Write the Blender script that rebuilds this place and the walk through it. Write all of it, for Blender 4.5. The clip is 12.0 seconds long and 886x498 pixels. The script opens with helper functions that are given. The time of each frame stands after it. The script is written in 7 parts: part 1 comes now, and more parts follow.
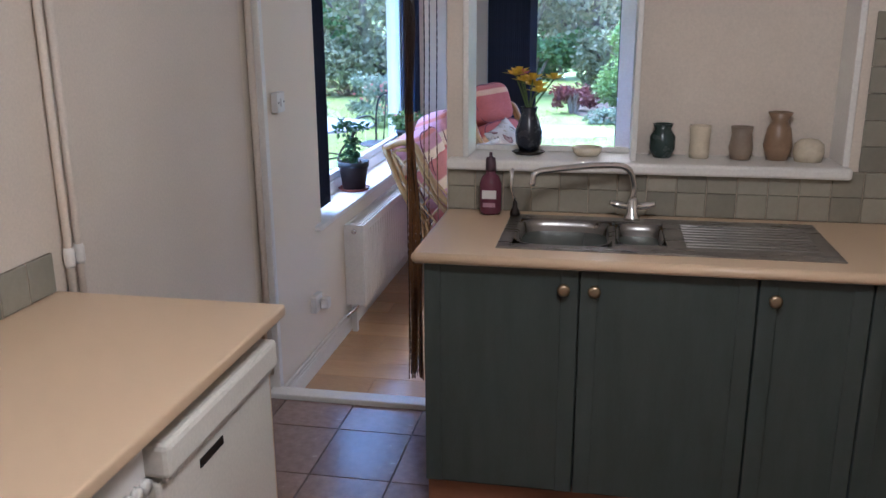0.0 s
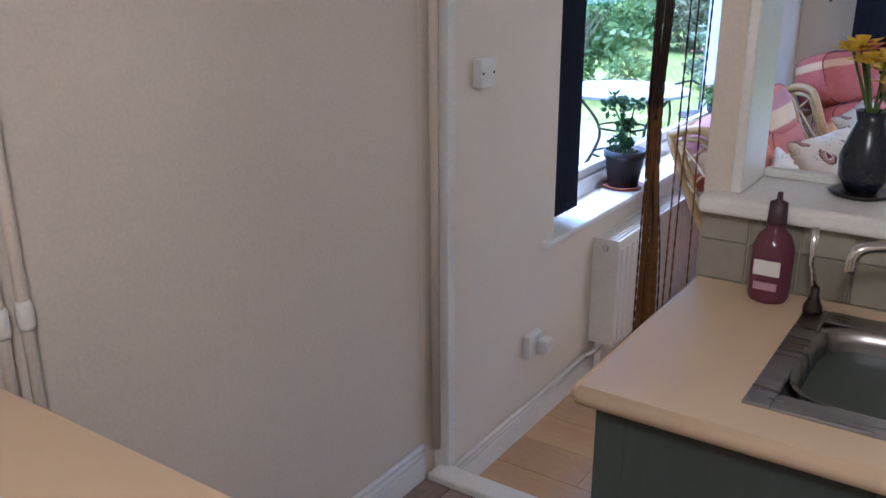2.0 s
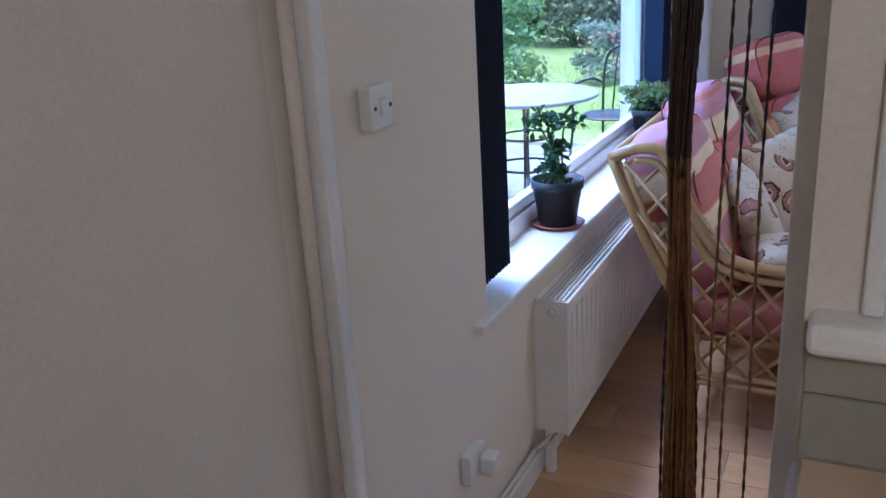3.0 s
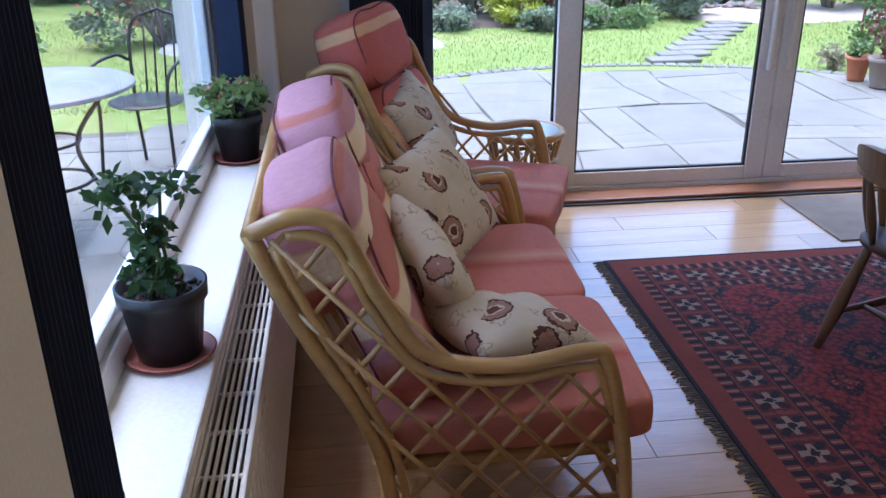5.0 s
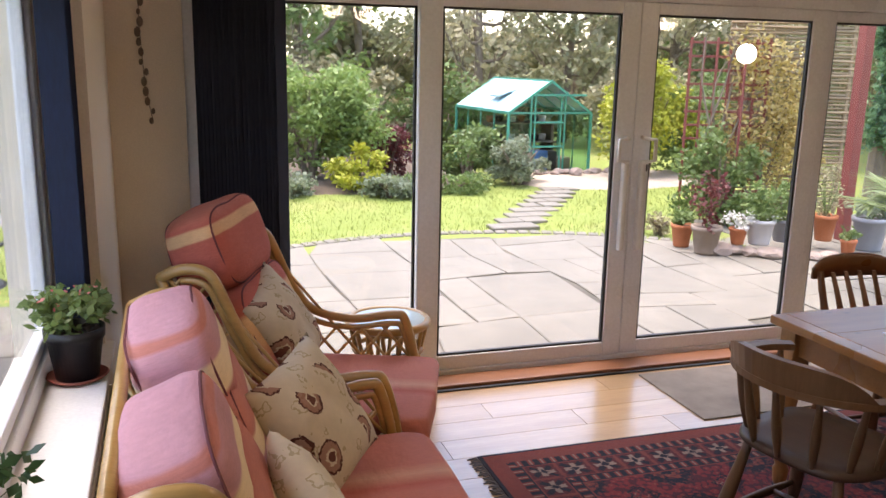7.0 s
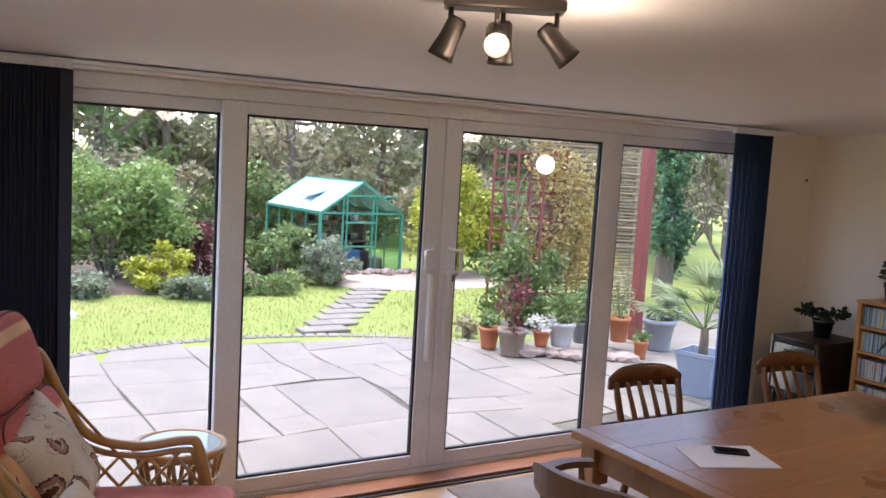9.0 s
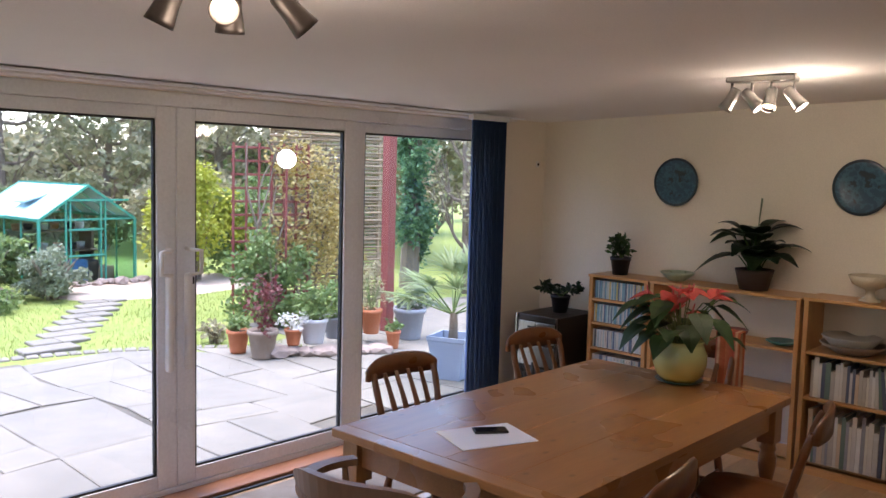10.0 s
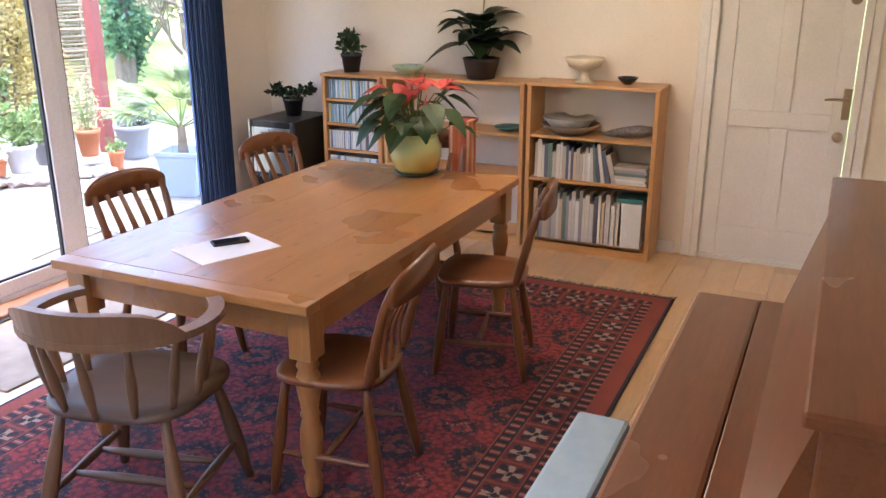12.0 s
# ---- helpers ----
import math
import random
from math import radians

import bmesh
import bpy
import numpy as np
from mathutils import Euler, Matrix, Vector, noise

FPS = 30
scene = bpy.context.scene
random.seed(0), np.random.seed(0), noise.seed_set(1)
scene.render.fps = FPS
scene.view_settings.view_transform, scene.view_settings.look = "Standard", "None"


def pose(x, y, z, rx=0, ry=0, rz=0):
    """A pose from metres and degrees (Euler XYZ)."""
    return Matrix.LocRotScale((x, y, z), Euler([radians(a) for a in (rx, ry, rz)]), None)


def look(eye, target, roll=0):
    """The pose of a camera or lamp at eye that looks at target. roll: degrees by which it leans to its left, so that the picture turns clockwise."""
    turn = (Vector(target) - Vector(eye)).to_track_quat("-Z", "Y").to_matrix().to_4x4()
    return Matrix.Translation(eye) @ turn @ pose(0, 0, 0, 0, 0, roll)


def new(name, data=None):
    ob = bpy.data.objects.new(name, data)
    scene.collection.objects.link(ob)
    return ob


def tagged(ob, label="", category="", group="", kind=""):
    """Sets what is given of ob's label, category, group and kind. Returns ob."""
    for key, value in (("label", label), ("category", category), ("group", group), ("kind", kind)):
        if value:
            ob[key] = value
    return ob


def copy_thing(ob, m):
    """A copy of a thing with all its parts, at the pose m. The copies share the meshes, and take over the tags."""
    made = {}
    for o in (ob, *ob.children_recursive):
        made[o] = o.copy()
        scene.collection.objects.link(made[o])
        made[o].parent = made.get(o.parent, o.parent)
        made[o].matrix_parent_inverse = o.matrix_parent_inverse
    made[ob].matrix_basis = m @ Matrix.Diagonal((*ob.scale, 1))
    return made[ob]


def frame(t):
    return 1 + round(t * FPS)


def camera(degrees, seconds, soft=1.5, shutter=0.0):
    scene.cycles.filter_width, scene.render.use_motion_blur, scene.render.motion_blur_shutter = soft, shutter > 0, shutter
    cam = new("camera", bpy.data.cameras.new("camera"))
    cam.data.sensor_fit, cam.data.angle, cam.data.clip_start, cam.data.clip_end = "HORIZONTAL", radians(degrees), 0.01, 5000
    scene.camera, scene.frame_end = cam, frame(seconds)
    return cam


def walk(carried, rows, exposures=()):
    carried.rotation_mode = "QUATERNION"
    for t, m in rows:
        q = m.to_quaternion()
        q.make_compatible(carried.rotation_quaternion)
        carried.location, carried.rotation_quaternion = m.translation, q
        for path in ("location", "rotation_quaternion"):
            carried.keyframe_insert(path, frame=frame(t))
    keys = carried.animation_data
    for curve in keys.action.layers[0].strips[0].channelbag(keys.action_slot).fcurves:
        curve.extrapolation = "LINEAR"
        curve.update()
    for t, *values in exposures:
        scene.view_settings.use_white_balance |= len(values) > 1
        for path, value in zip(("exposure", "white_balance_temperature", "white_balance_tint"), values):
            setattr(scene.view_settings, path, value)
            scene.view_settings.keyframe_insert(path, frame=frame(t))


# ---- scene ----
cam = camera(55.0, 12.0)
PATH = [
    (0, (1.395, -1.436, 1.77), (1.037, 0.458, 1.233), -0.3),
    (0.5, (1.449, -1.192, 1.745), (0.656, 0.538, 1.13), 0.9),
    (1, (1.547, -0.911, 1.721), (0.32, 0.505, 1.022), 1.7),
    (1.5, (1.513, -0.551, 1.715), (0.339, 0.913, 1.023), 0.2),
    (2, (1.358, -0.155, 1.717), (0.298, 1.416, 1.076), -0.2),
    (2.5, (1.131, 0.236, 1.685), (0.106, 1.839, 1.07), -1.8),
    (3, (0.874, 0.603, 1.662), (0.026, 2.298, 1.025), -3.3),
    (3.5, (0.657, 1.0, 1.662), (0.09, 2.787, 0.967), -3.2),
    (3.7, (0.581, 1.16, 1.666), (0.101, 2.963, 0.948), -3.0),
    (5.3, (0.314, 1.832, 1.656), (0.612, 3.644, 0.862), -0.4),
    (5.5, (0.301, 1.872, 1.65), (0.63, 3.673, 0.846), -0.4),
    (6, (0.291, 1.902, 1.701), (0.741, 3.693, 0.933), 0.3),
    (6.5, (0.244, 2.011, 1.707), (0.828, 3.828, 1.11), 1.4),
    (7, (0.254, 2.047, 1.78), (0.856, 3.903, 1.34), 1.2),
    (7.2, (0.235, 2.084, 1.788), (0.875, 3.944, 1.422), 1.2),
    (8.8, (0.331, 2.104, 1.854), (1.27, 3.86, 1.662), 2.6),
    (9, (0.334, 2.132, 1.857), (1.338, 3.85, 1.652), 3.3),
    (9.5, (0.401, 2.179, 1.813), (1.585, 3.777, 1.606), 3.9),
    (10, (0.437, 2.275, 1.811), (1.901, 3.625, 1.625), 1.5),
    (10.5, (0.468, 2.315, 1.827), (2.135, 3.394, 1.591), 0.3),
    (11, (0.513, 2.319, 1.817), (2.256, 3.242, 1.487), -0.5),
    (11.5, (0.543, 2.324, 1.773), (2.298, 3.171, 1.322), -1.0),
    (12, (0.546, 2.324, 1.761), (2.27, 3.125, 1.141), 0.0),
]
walk(cam, [(t, look(eye, target, roll)) for t, eye, target, roll in PATH],
     exposures=[(0, 3.35, 4500, 13), (1.0, 2.65, 4650, 13), (2.2, 3.45, 4500, 13), (3.0, 3.0, 4400, 13), (3.5, 3.1, 4450, 13), (5.3, 2.5, 5500, 13), (6.5, 2.8, 7000, 18), (7.2, 2.6, 7200, 18), (9.0, 2.6, 6300, 20), (10.5, 3.05, 6000, 18), (12.0, 4.05, 5950, 18)])

# ---- light ----
world = bpy.data.worlds.new("sky")
scene.world = world
world.use_nodes = True
wn = world.node_tree
sky = wn.nodes.new("ShaderNodeTexSky")
sky.sky_type = "NISHITA"
sky.sun_disc = False
sky.sun_elevation, sky.sun_rotation = radians(79), radians(333)
sky.dust_density, sky.air_density = 1.5, 1.0
wn.links.new(sky.outputs[0], wn.nodes["Background"].inputs[0])
wn.nodes["Background"].inputs[1].default_value = 0.15
sun = new("sun", bpy.data.lights.new("sun", "SUN"))
sun.data.energy, sun.data.angle, sun.data.color = 1.15, radians(70), (1.0, 0.96, 0.90)
sun.matrix_basis = look((0.5, 6, 18), (2, 3, 0))


def lamp(name, place, watts, colour, size=0.05):
    ob = new(name, bpy.data.lights.new(name, "POINT"))
    ob.data.energy, ob.data.color, ob.data.shadow_soft_size = watts, colour, size
    ob.location = place
    return ob


# ---- node helpers ----
class X:
    """A value in a shader, with arithmetic."""

    def __init__(self, nt, s):
        self.nt, self.s = nt, s

    def op(self, kind, *others):
        n = self.nt.nodes.new("ShaderNodeMath")
        n.operation = kind
        for i, o in enumerate((self, *others)):
            if isinstance(o, X):
                self.nt.links.new(o.s, n.inputs[i])
            else:
                n.inputs[i].default_value = o
        return X(self.nt, n.outputs[0])

    def __add__(self, o): return self.op("ADD", o)
    def __sub__(self, o): return self.op("SUBTRACT", o)
    def __mul__(self, o): return self.op("MULTIPLY", o)
    def __truediv__(self, o): return self.op("DIVIDE", o)
    def abs(self): return self.op("ABSOLUTE")
    def lt(self, o): return self.op("LESS_THAN", o)
    def gt(self, o): return self.op("GREATER_THAN", o)
    def min(self, o): return self.op("MINIMUM", o)
    def max(self, o): return self.op("MAXIMUM", o)
    def band(self, a, b): return self.gt(a) * self.lt(b)
    def rep(self, p): return self.op("FLOORED_MODULO", p) - p / 2


class Mat:
    """A material under way: its tree, its shader and its coordinates."""

    def __init__(self, name):
        self.m = bpy.data.materials.new(name)
        self.m.use_nodes = True
        self.nt = self.m.node_tree
        self.b = self.nt.nodes["Principled BSDF"]
        self.tc = self.nt.nodes.new("ShaderNodeTexCoord")
        self.obj = self.tc.outputs["Object"]

    def scaled(self, s):
        n = self.nt.nodes.new("ShaderNodeMapping")
        n.inputs["Scale"].default_value = s
        self.nt.links.new(self.obj, n.inputs[0])
        return n.outputs[0]

    def xyz(self):
        n = self.nt.nodes.new("ShaderNodeSeparateXYZ")
        self.nt.links.new(self.obj, n.inputs[0])
        return [X(self.nt, o) for o in n.outputs]

    def noise(self, scale, detail=4.0, vec=None, rough=0.55):
        n = self.nt.nodes.new("ShaderNodeTexNoise")
        n.inputs["Scale"].default_value, n.inputs["Detail"].default_value, n.inputs["Roughness"].default_value = scale, detail, rough
        self.nt.links.new(vec or self.obj, n.inputs["Vector"])
        return X(self.nt, n.outputs[0])

    def voronoi(self, scale, vec=None, feature="F1"):
        n = self.nt.nodes.new("ShaderNodeTexVoronoi")
        n.feature = feature
        n.inputs["Scale"].default_value = scale
        self.nt.links.new(vec or self.obj, n.inputs["Vector"])
        return n

    def random(self):
        n = self.nt.nodes.new("ShaderNodeObjectInfo")
        return X(self.nt, n.outputs["Random"])

    def island(self):
        n = self.nt.nodes.new("ShaderNodeNewGeometry")
        return X(self.nt, n.outputs["Random Per Island"])

    def mix(self, fac, a, b, kind="MIX"):
        n = self.nt.nodes.new("ShaderNodeMix")
        n.data_type, n.blend_type = "RGBA", kind
        for s, v in ((n.inputs["Factor"], fac), (n.inputs[6], a), (n.inputs[7], b)):
            if isinstance(v, X):
                self.nt.links.new(v.s, s)
            elif isinstance(v, (int, float)):
                s.default_value = v
            elif isinstance(v, tuple):
                s.default_value = (*v, 1)
            else:
                self.nt.links.new(v, s)
        return n.outputs[2]

    def ramp(self, fac, stops):
        n = self.nt.nodes.new("ShaderNodeValToRGB")
        el = n.color_ramp.elements
        while len(el) < len(stops):
            el.new(0.5)
        for e, (p, c) in zip(el, stops):
            e.position, e.color = p, (*c, 1)
        self.nt.links.new(fac.s, n.inputs[0])
        return n.outputs[0]

    def vary(self, colour, fac, amount):
        """Brightness of colour moved by a value of 0 to 1."""
        n = self.nt.nodes.new("ShaderNodeHueSaturation")
        v = (fac - 0.5) * amount + 1.0
        self.nt.links.new(v.s, n.inputs["Value"])
        self.nt.links.new(colour, n.inputs["Color"])
        return n.outputs[0]

    def done(self, colour, rough=0.5, metal=0.0, bump=None, strength=0.2, dist=0.002, roughvar=None):
        if isinstance(colour, tuple):
            self.b.inputs["Base Color"].default_value = (*colour, 1)
        else:
            self.nt.links.new(colour, self.b.inputs["Base Color"])
        self.b.inputs["Roughness"].default_value, self.b.inputs["Metallic"].default_value = rough, metal
        if roughvar is not None:
            self.nt.links.new((roughvar * 0.25 + (rough - 0.12)).s, self.b.inputs["Roughness"])
        if bump is not None:
            n = self.nt.nodes.new("ShaderNodeBump")
            n.inputs["Strength"].default_value, n.inputs["Distance"].default_value = strength, dist
            self.nt.links.new(bump.s, n.inputs["Height"])
            self.nt.links.new(n.outputs[0], self.b.inputs["Normal"])
        return self.m


def surf(name, c1, c2, scale=6.0, rough=0.5, metal=0.0, fine=80.0, bump=0.15, stretch=(1, 1, 1), rand=0.0, dist=0.002):
    """Two tones mixed by noise at a large and a fine scale, with fine relief."""
    k = Mat(name)
    v = k.scaled(stretch)
    big, small = k.noise(scale, 5, v), k.noise(fine, 3, v)
    col = k.mix((big - 0.5) * 2.2 + 0.5, c1, c2)
    col = k.vary(col, small, 0.25)
    if rand:
        col = k.vary(col, k.random(), rand)
    return k.done(col, rough, metal, small * 0.6 + big * 0.4, bump, dist, big)


def wood(name, dark, light, rough=0.35, along=0, rand=0.0, knots=False, gloss=0.0):
    """Grain that runs along one axis, with growth bands and pores."""
    k = Mat(name)
    s = [14.0, 14.0, 14.0]
    s[along] = 1.2
    v = k.scaled(s)
    if rand:
        n = k.nt.nodes.new("ShaderNodeVectorMath")
        n.operation = "ADD"
        k.nt.links.new(v, n.inputs[0])
        k.nt.links.new((k.random() * 37.0).s, n.inputs[1])
        v = n.outputs[0]
    g, pores, big = k.noise(1.0, 6, v, 0.6), k.noise(9.0, 3, v), k.noise(1.6, 3)
    rings = (g * 9.0).op("PINGPONG", 0.5) * 2.0
    col = k.mix(g * 0.9 + 0.05 + (rings - 0.5) * 0.10, dark, light)
    col = k.vary(col, pores, 0.35)
    col = k.vary(col, big, 0.28)
    if rand:
        col = k.vary(col, k.random(), rand)
    if knots:
        vo = k.voronoi(3.1, k.scaled((1.0, 1.6, 1.0)))
        vo.voronoi_dimensions = "2D"
        d = X(k.nt, vo.outputs["Distance"])
        col = k.mix((d * -14.0 + 1.0).max(0.0) * 0.7, col, tuple(c * 0.3 for c in dark))
    k.b.inputs["Coat Weight"].default_value = gloss
    k.b.inputs["Coat Roughness"].default_value = 0.28
    return k.done(col, rough, 0, pores, 0.04, 0.001, big)


def plain(name, c, rough=0.5, metal=0.0, var=0.12, scale=25.0):
    k = Mat(name)
    n = k.noise(scale, 4)
    col = k.mix(n, tuple(v * (1 - var) for v in c), tuple(min(1, v * (1 + var)) for v in c))
    return k.done(col, rough, metal, n, 0.08, 0.001, n)


def glass(name, tint=(1, 1, 1), rough=0.0):
    k = Mat(name)
    nt = k.nt
    nt.nodes.remove(k.b)
    tr, gl, fr, mx = (nt.nodes.new(t) for t in ("ShaderNodeBsdfTransparent", "ShaderNodeBsdfGlossy", "ShaderNodeLayerWeight", "ShaderNodeMixShader"))
    tr.inputs[0].default_value = (*tint, 1)
    gl.inputs["Roughness"].default_value = rough
    f = X(nt, fr.outputs["Facing"]).op("POWER", 5.0) * 0.45 + 0.035
    nt.links.new(f.s, mx.inputs[0])
    nt.links.new(tr.outputs[0], mx.inputs[1])
    nt.links.new(gl.outputs[0], mx.inputs[2])
    nt.links.new(mx.outputs[0], nt.nodes["Material Output"].inputs[0])
    return k.m


def glow(name, colour, strength):
    k = Mat(name)
    k.b.inputs["Emission Color"].default_value = (*colour, 1)
    k.b.inputs["Emission Strength"].default_value = strength
    return k.done(colour, 0.4)


def stripes(name, stops, period, axis, rough=0.9):
    """Woven cloth with soft-edged stripes across one axis."""
    k = Mat(name)
    p = k.xyz()[axis]
    f = ((p + k.noise(7, 2) * 0.012) / period + 0.5).op("FRACT")
    col = k.ramp(f, stops)
    weave = k.noise(420, 2)
    slub = k.noise(30, 3, k.scaled((1, 1, 9) if axis == 2 else (1, 9, 1)))
    col = k.vary(col, weave, 0.3)
    col = k.vary(col, slub, 0.35)
    col = k.vary(col, k.noise(4, 3), 0.35)
    creases = k.noise(7, 4, k.scaled((1.0, 0.45, 1.6)), 0.6)
    return k.done(col, rough, 0, creases * 1.0 + weave * 0.06, 0.75, 0.022)


def floral(name, ground, petal, leaf):
    """Cream cloth printed with scattered brown flowers and leaf sprigs."""
    k = Mat(name)
    x, y, z = k.xyz()
    fl = k.voronoi(6.6)
    fl.voronoi_dimensions = "2D"
    d = X(k.nt, fl.outputs["Distance"])
    wob = k.noise(60, 2)
    sel = k.noise(3.1, 1)
    ring = d * 0.85 + (wob - 0.5) * 0.16
    col = k.mix(k.noise(40, 3), ground, tuple(c * 0.82 for c in ground))
    sprig = k.noise(16, 3).band(0.60, 0.64)
    col = k.mix(sprig * 0.75, col, leaf)
    on = sel.gt(0.42)
    col = k.mix(ring.band(0.13, 0.27) * on * 0.75, col, petal)
    col = k.mix(ring.lt(0.09) * on, col, tuple(c * 0.5 for c in petal))
    col = k.mix(ring.band(0.24, 0.28) * on, col, tuple(c * 0.35 for c in petal))
    return k.done(col, 0.95, 0, k.noise(300, 2), 0.4, 0.003)


# ---- materials ----
WALL = surf("cream_wall_paint", (0.74, 0.665, 0.55), (0.80, 0.725, 0.61), 1.3, 0.75, 0, 140, 0.12)
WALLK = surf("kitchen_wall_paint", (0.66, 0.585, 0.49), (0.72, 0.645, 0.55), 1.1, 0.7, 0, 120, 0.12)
CEIL = surf("ceiling_paint", (0.72, 0.68, 0.64), (0.77, 0.73, 0.69), 1.0, 0.85, 0, 200, 0.08)
WHITE = surf("white_gloss_paint", (0.74, 0.72, 0.68), (0.82, 0.80, 0.76), 3, 0.35, 0, 90, 0.1)
DOORW = surf("white_door_paint", (0.72, 0.69, 0.64), (0.80, 0.77, 0.72), 2.5, 0.4, 0, 90, 0.1)
UPVC = surf("white_plastic_frame", (0.72, 0.73, 0.76), (0.78, 0.79, 0.82), 2, 0.3, 0, 60, 0.05)
METALW = surf("white_radiator_enamel", (0.74, 0.71, 0.66), (0.80, 0.77, 0.72), 3, 0.35, 0, 90, 0.05)
APPL = surf("white_appliance_enamel", (0.74, 0.71, 0.64), (0.80, 0.77, 0.70), 3, 0.3, 0, 120, 0.04)
PANE = glass("window_glass")
PLANKM = wood("oak_floorboards", (0.44, 0.25, 0.115), (0.64, 0.42, 0.215), 0.22, 0, 0.3, False, 0.8)
TILEM = surf("brown_floor_tile", (0.22, 0.15, 0.125), (0.30, 0.215, 0.185), 9, 0.22, 0, 60, 0.2, rand=0.35)
GROUT = surf("grey_grout", (0.10, 0.085, 0.075), (0.14, 0.12, 0.10), 12, 0.9)
GROUTL = surf("beige_tile_grout", (0.36, 0.30, 0.22), (0.46, 0.39, 0.30), 12, 0.9)
SPLASH = surf("sage_glazed_tile", (0.25, 0.24, 0.19), (0.33, 0.30, 0.235), 2.0, 0.25, 0, 40, 0.05, rand=0.5)
WORKTOP = Mat("beige_laminate")
WORKTOP = WORKTOP.done(WORKTOP.vary(WORKTOP.mix(WORKTOP.noise(900, 2), (0.63, 0.47, 0.30), (0.68, 0.52, 0.34)), WORKTOP.noise(3, 2), 0.06), 0.32, 0, WORKTOP.noise(500, 2), 0.02, 0.0005)
GREENU = surf("dark_green_cupboard", (0.048, 0.060, 0.052), (0.064, 0.077, 0.068), 4, 0.45, 0, 70, 0.1, (6, 6, 1))
STEEL = surf("brushed_steel", (0.27, 0.26, 0.25), (0.40, 0.385, 0.36), 5, 0.30, 1, 300, 0.05, (1, 8, 1))
CHROME = plain("chrome", (0.75, 0.75, 0.75), 0.12, 1, 0.03)
BRASS = plain("dull_brass", (0.42, 0.34, 0.22), 0.35, 1)
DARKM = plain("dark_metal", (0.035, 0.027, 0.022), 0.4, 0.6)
BLACKP = plain("black_plastic", (0.012, 0.012, 0.013), 0.45)
RUBBER = plain("black_seal", (0.02, 0.02, 0.02), 0.6)
TABLEW = wood("pine_table", (0.25, 0.095, 0.024), (0.46, 0.215, 0.068), 0.30, 0, 0, True, 0.3)
CHAIRW = wood("stained_beech", (0.095, 0.031, 0.010), (0.22, 0.085, 0.027), 0.32, 2)
ELMW = wood("grey_brown_elm", (0.115, 0.057, 0.027), (0.23, 0.132, 0.068), 0.42, 2)
SEATW = wood("worn_elm_seat", (0.060, 0.036, 0.023), (0.13, 0.082, 0.052), 0.45, 0)
PINE = wood("golden_pine", (0.46, 0.22, 0.07), (0.64, 0.36, 0.14), 0.35, 1)
PINEV = wood("golden_pine_upright", (0.46, 0.22, 0.07), (0.64, 0.36, 0.14), 0.35, 2)
PIANOW = wood("mahogany_veneer", (0.125, 0.036, 0.012), (0.25, 0.088, 0.028), 0.25, 0, 0, False, 0.4)
RATTAN = wood("rattan_cane", (0.33, 0.165, 0.045), (0.58, 0.36, 0.12), 0.32, 0, 0, False, 0.3)
RAILW = wood("hardwood_threshold", (0.22, 0.085, 0.04), (0.36, 0.16, 0.08), 0.35, 0)
# one navy blind cloth in three tones, each stack's light put into its colour
NAVY = surf("blind_cloth_shaded", (0.010, 0.013, 0.030), (0.018, 0.024, 0.052), 20, 0.85, 0, 300, 0.2, (6, 6, 1))
NAVYB = surf("blind_cloth_lit", (0.020, 0.050, 0.14), (0.03, 0.075, 0.19), 20, 0.85, 0, 300, 0.2, (6, 6, 1))
NAVYM = surf("blind_cloth_half_lit", (0.010, 0.018, 0.050), (0.016, 0.03, 0.075), 20, 0.85, 0, 300, 0.2, (6, 6, 1))
PINK = (0.52, 0.185, 0.14)
ROSE = (0.46, 0.115, 0.085)
SAND = (0.80, 0.64, 0.42)
PALE = (0.54, 0.27, 0.30)
STRIPE_BACK = stripes("striped_back_cloth", [(0.0, PINK), (0.14, ROSE), (0.34, PINK), (0.38, PALE), (0.56, PALE), (0.58, SAND), (0.72, SAND), (0.75, PINK), (1.0, PINK)], 0.40, 2)
STRIPE_HEAD = stripes("striped_head_cloth", [(0.0, PINK), (0.30, ROSE), (0.37, PINK), (0.40, SAND), (0.60, SAND), (0.63, PALE), (0.80, PALE), (0.82, PINK), (0.86, PINK), (0.88, PALE)], 0.40, 2)
STRIPE_RED = stripes("striped_red_cloth", [(0.0, ROSE), (0.40, ROSE), (0.66, ROSE), (0.68, (0.66, 0.40, 0.22)), (0.77, (0.66, 0.40, 0.22)), (0.79, ROSE), (0.9, PINK), (1.0, ROSE)], 0.40, 2)
STRIPE_SANDY = stripes("striped_sandy_cloth", [(0.0, ROSE), (0.30, ROSE), (0.42, PINK), (0.55, (0.68, 0.42, 0.24)), (0.74, (0.72, 0.46, 0.26)), (0.78, ROSE), (0.9, ROSE), (1.0, ROSE)], 0.56, 2)
STRIPE_SEAT = stripes("striped_seat_cloth", [(0.0, PINK), (0.3, PINK), (0.38, ROSE), (0.5, (0.60, 0.32, 0.22)), (0.62, PINK), (1.0, PINK)], 0.55, 1)
PIPING = plain("maroon_piping", (0.16, 0.045, 0.05), 0.9)
FLORAL = floral("floral_cushion_cloth", (0.64, 0.56, 0.42), (0.24, 0.075, 0.05), (0.34, 0.28, 0.15))
TERRA = surf("terracotta", (0.42, 0.13, 0.055), (0.52, 0.19, 0.085), 8, 0.8, 0, 70, 0.3)
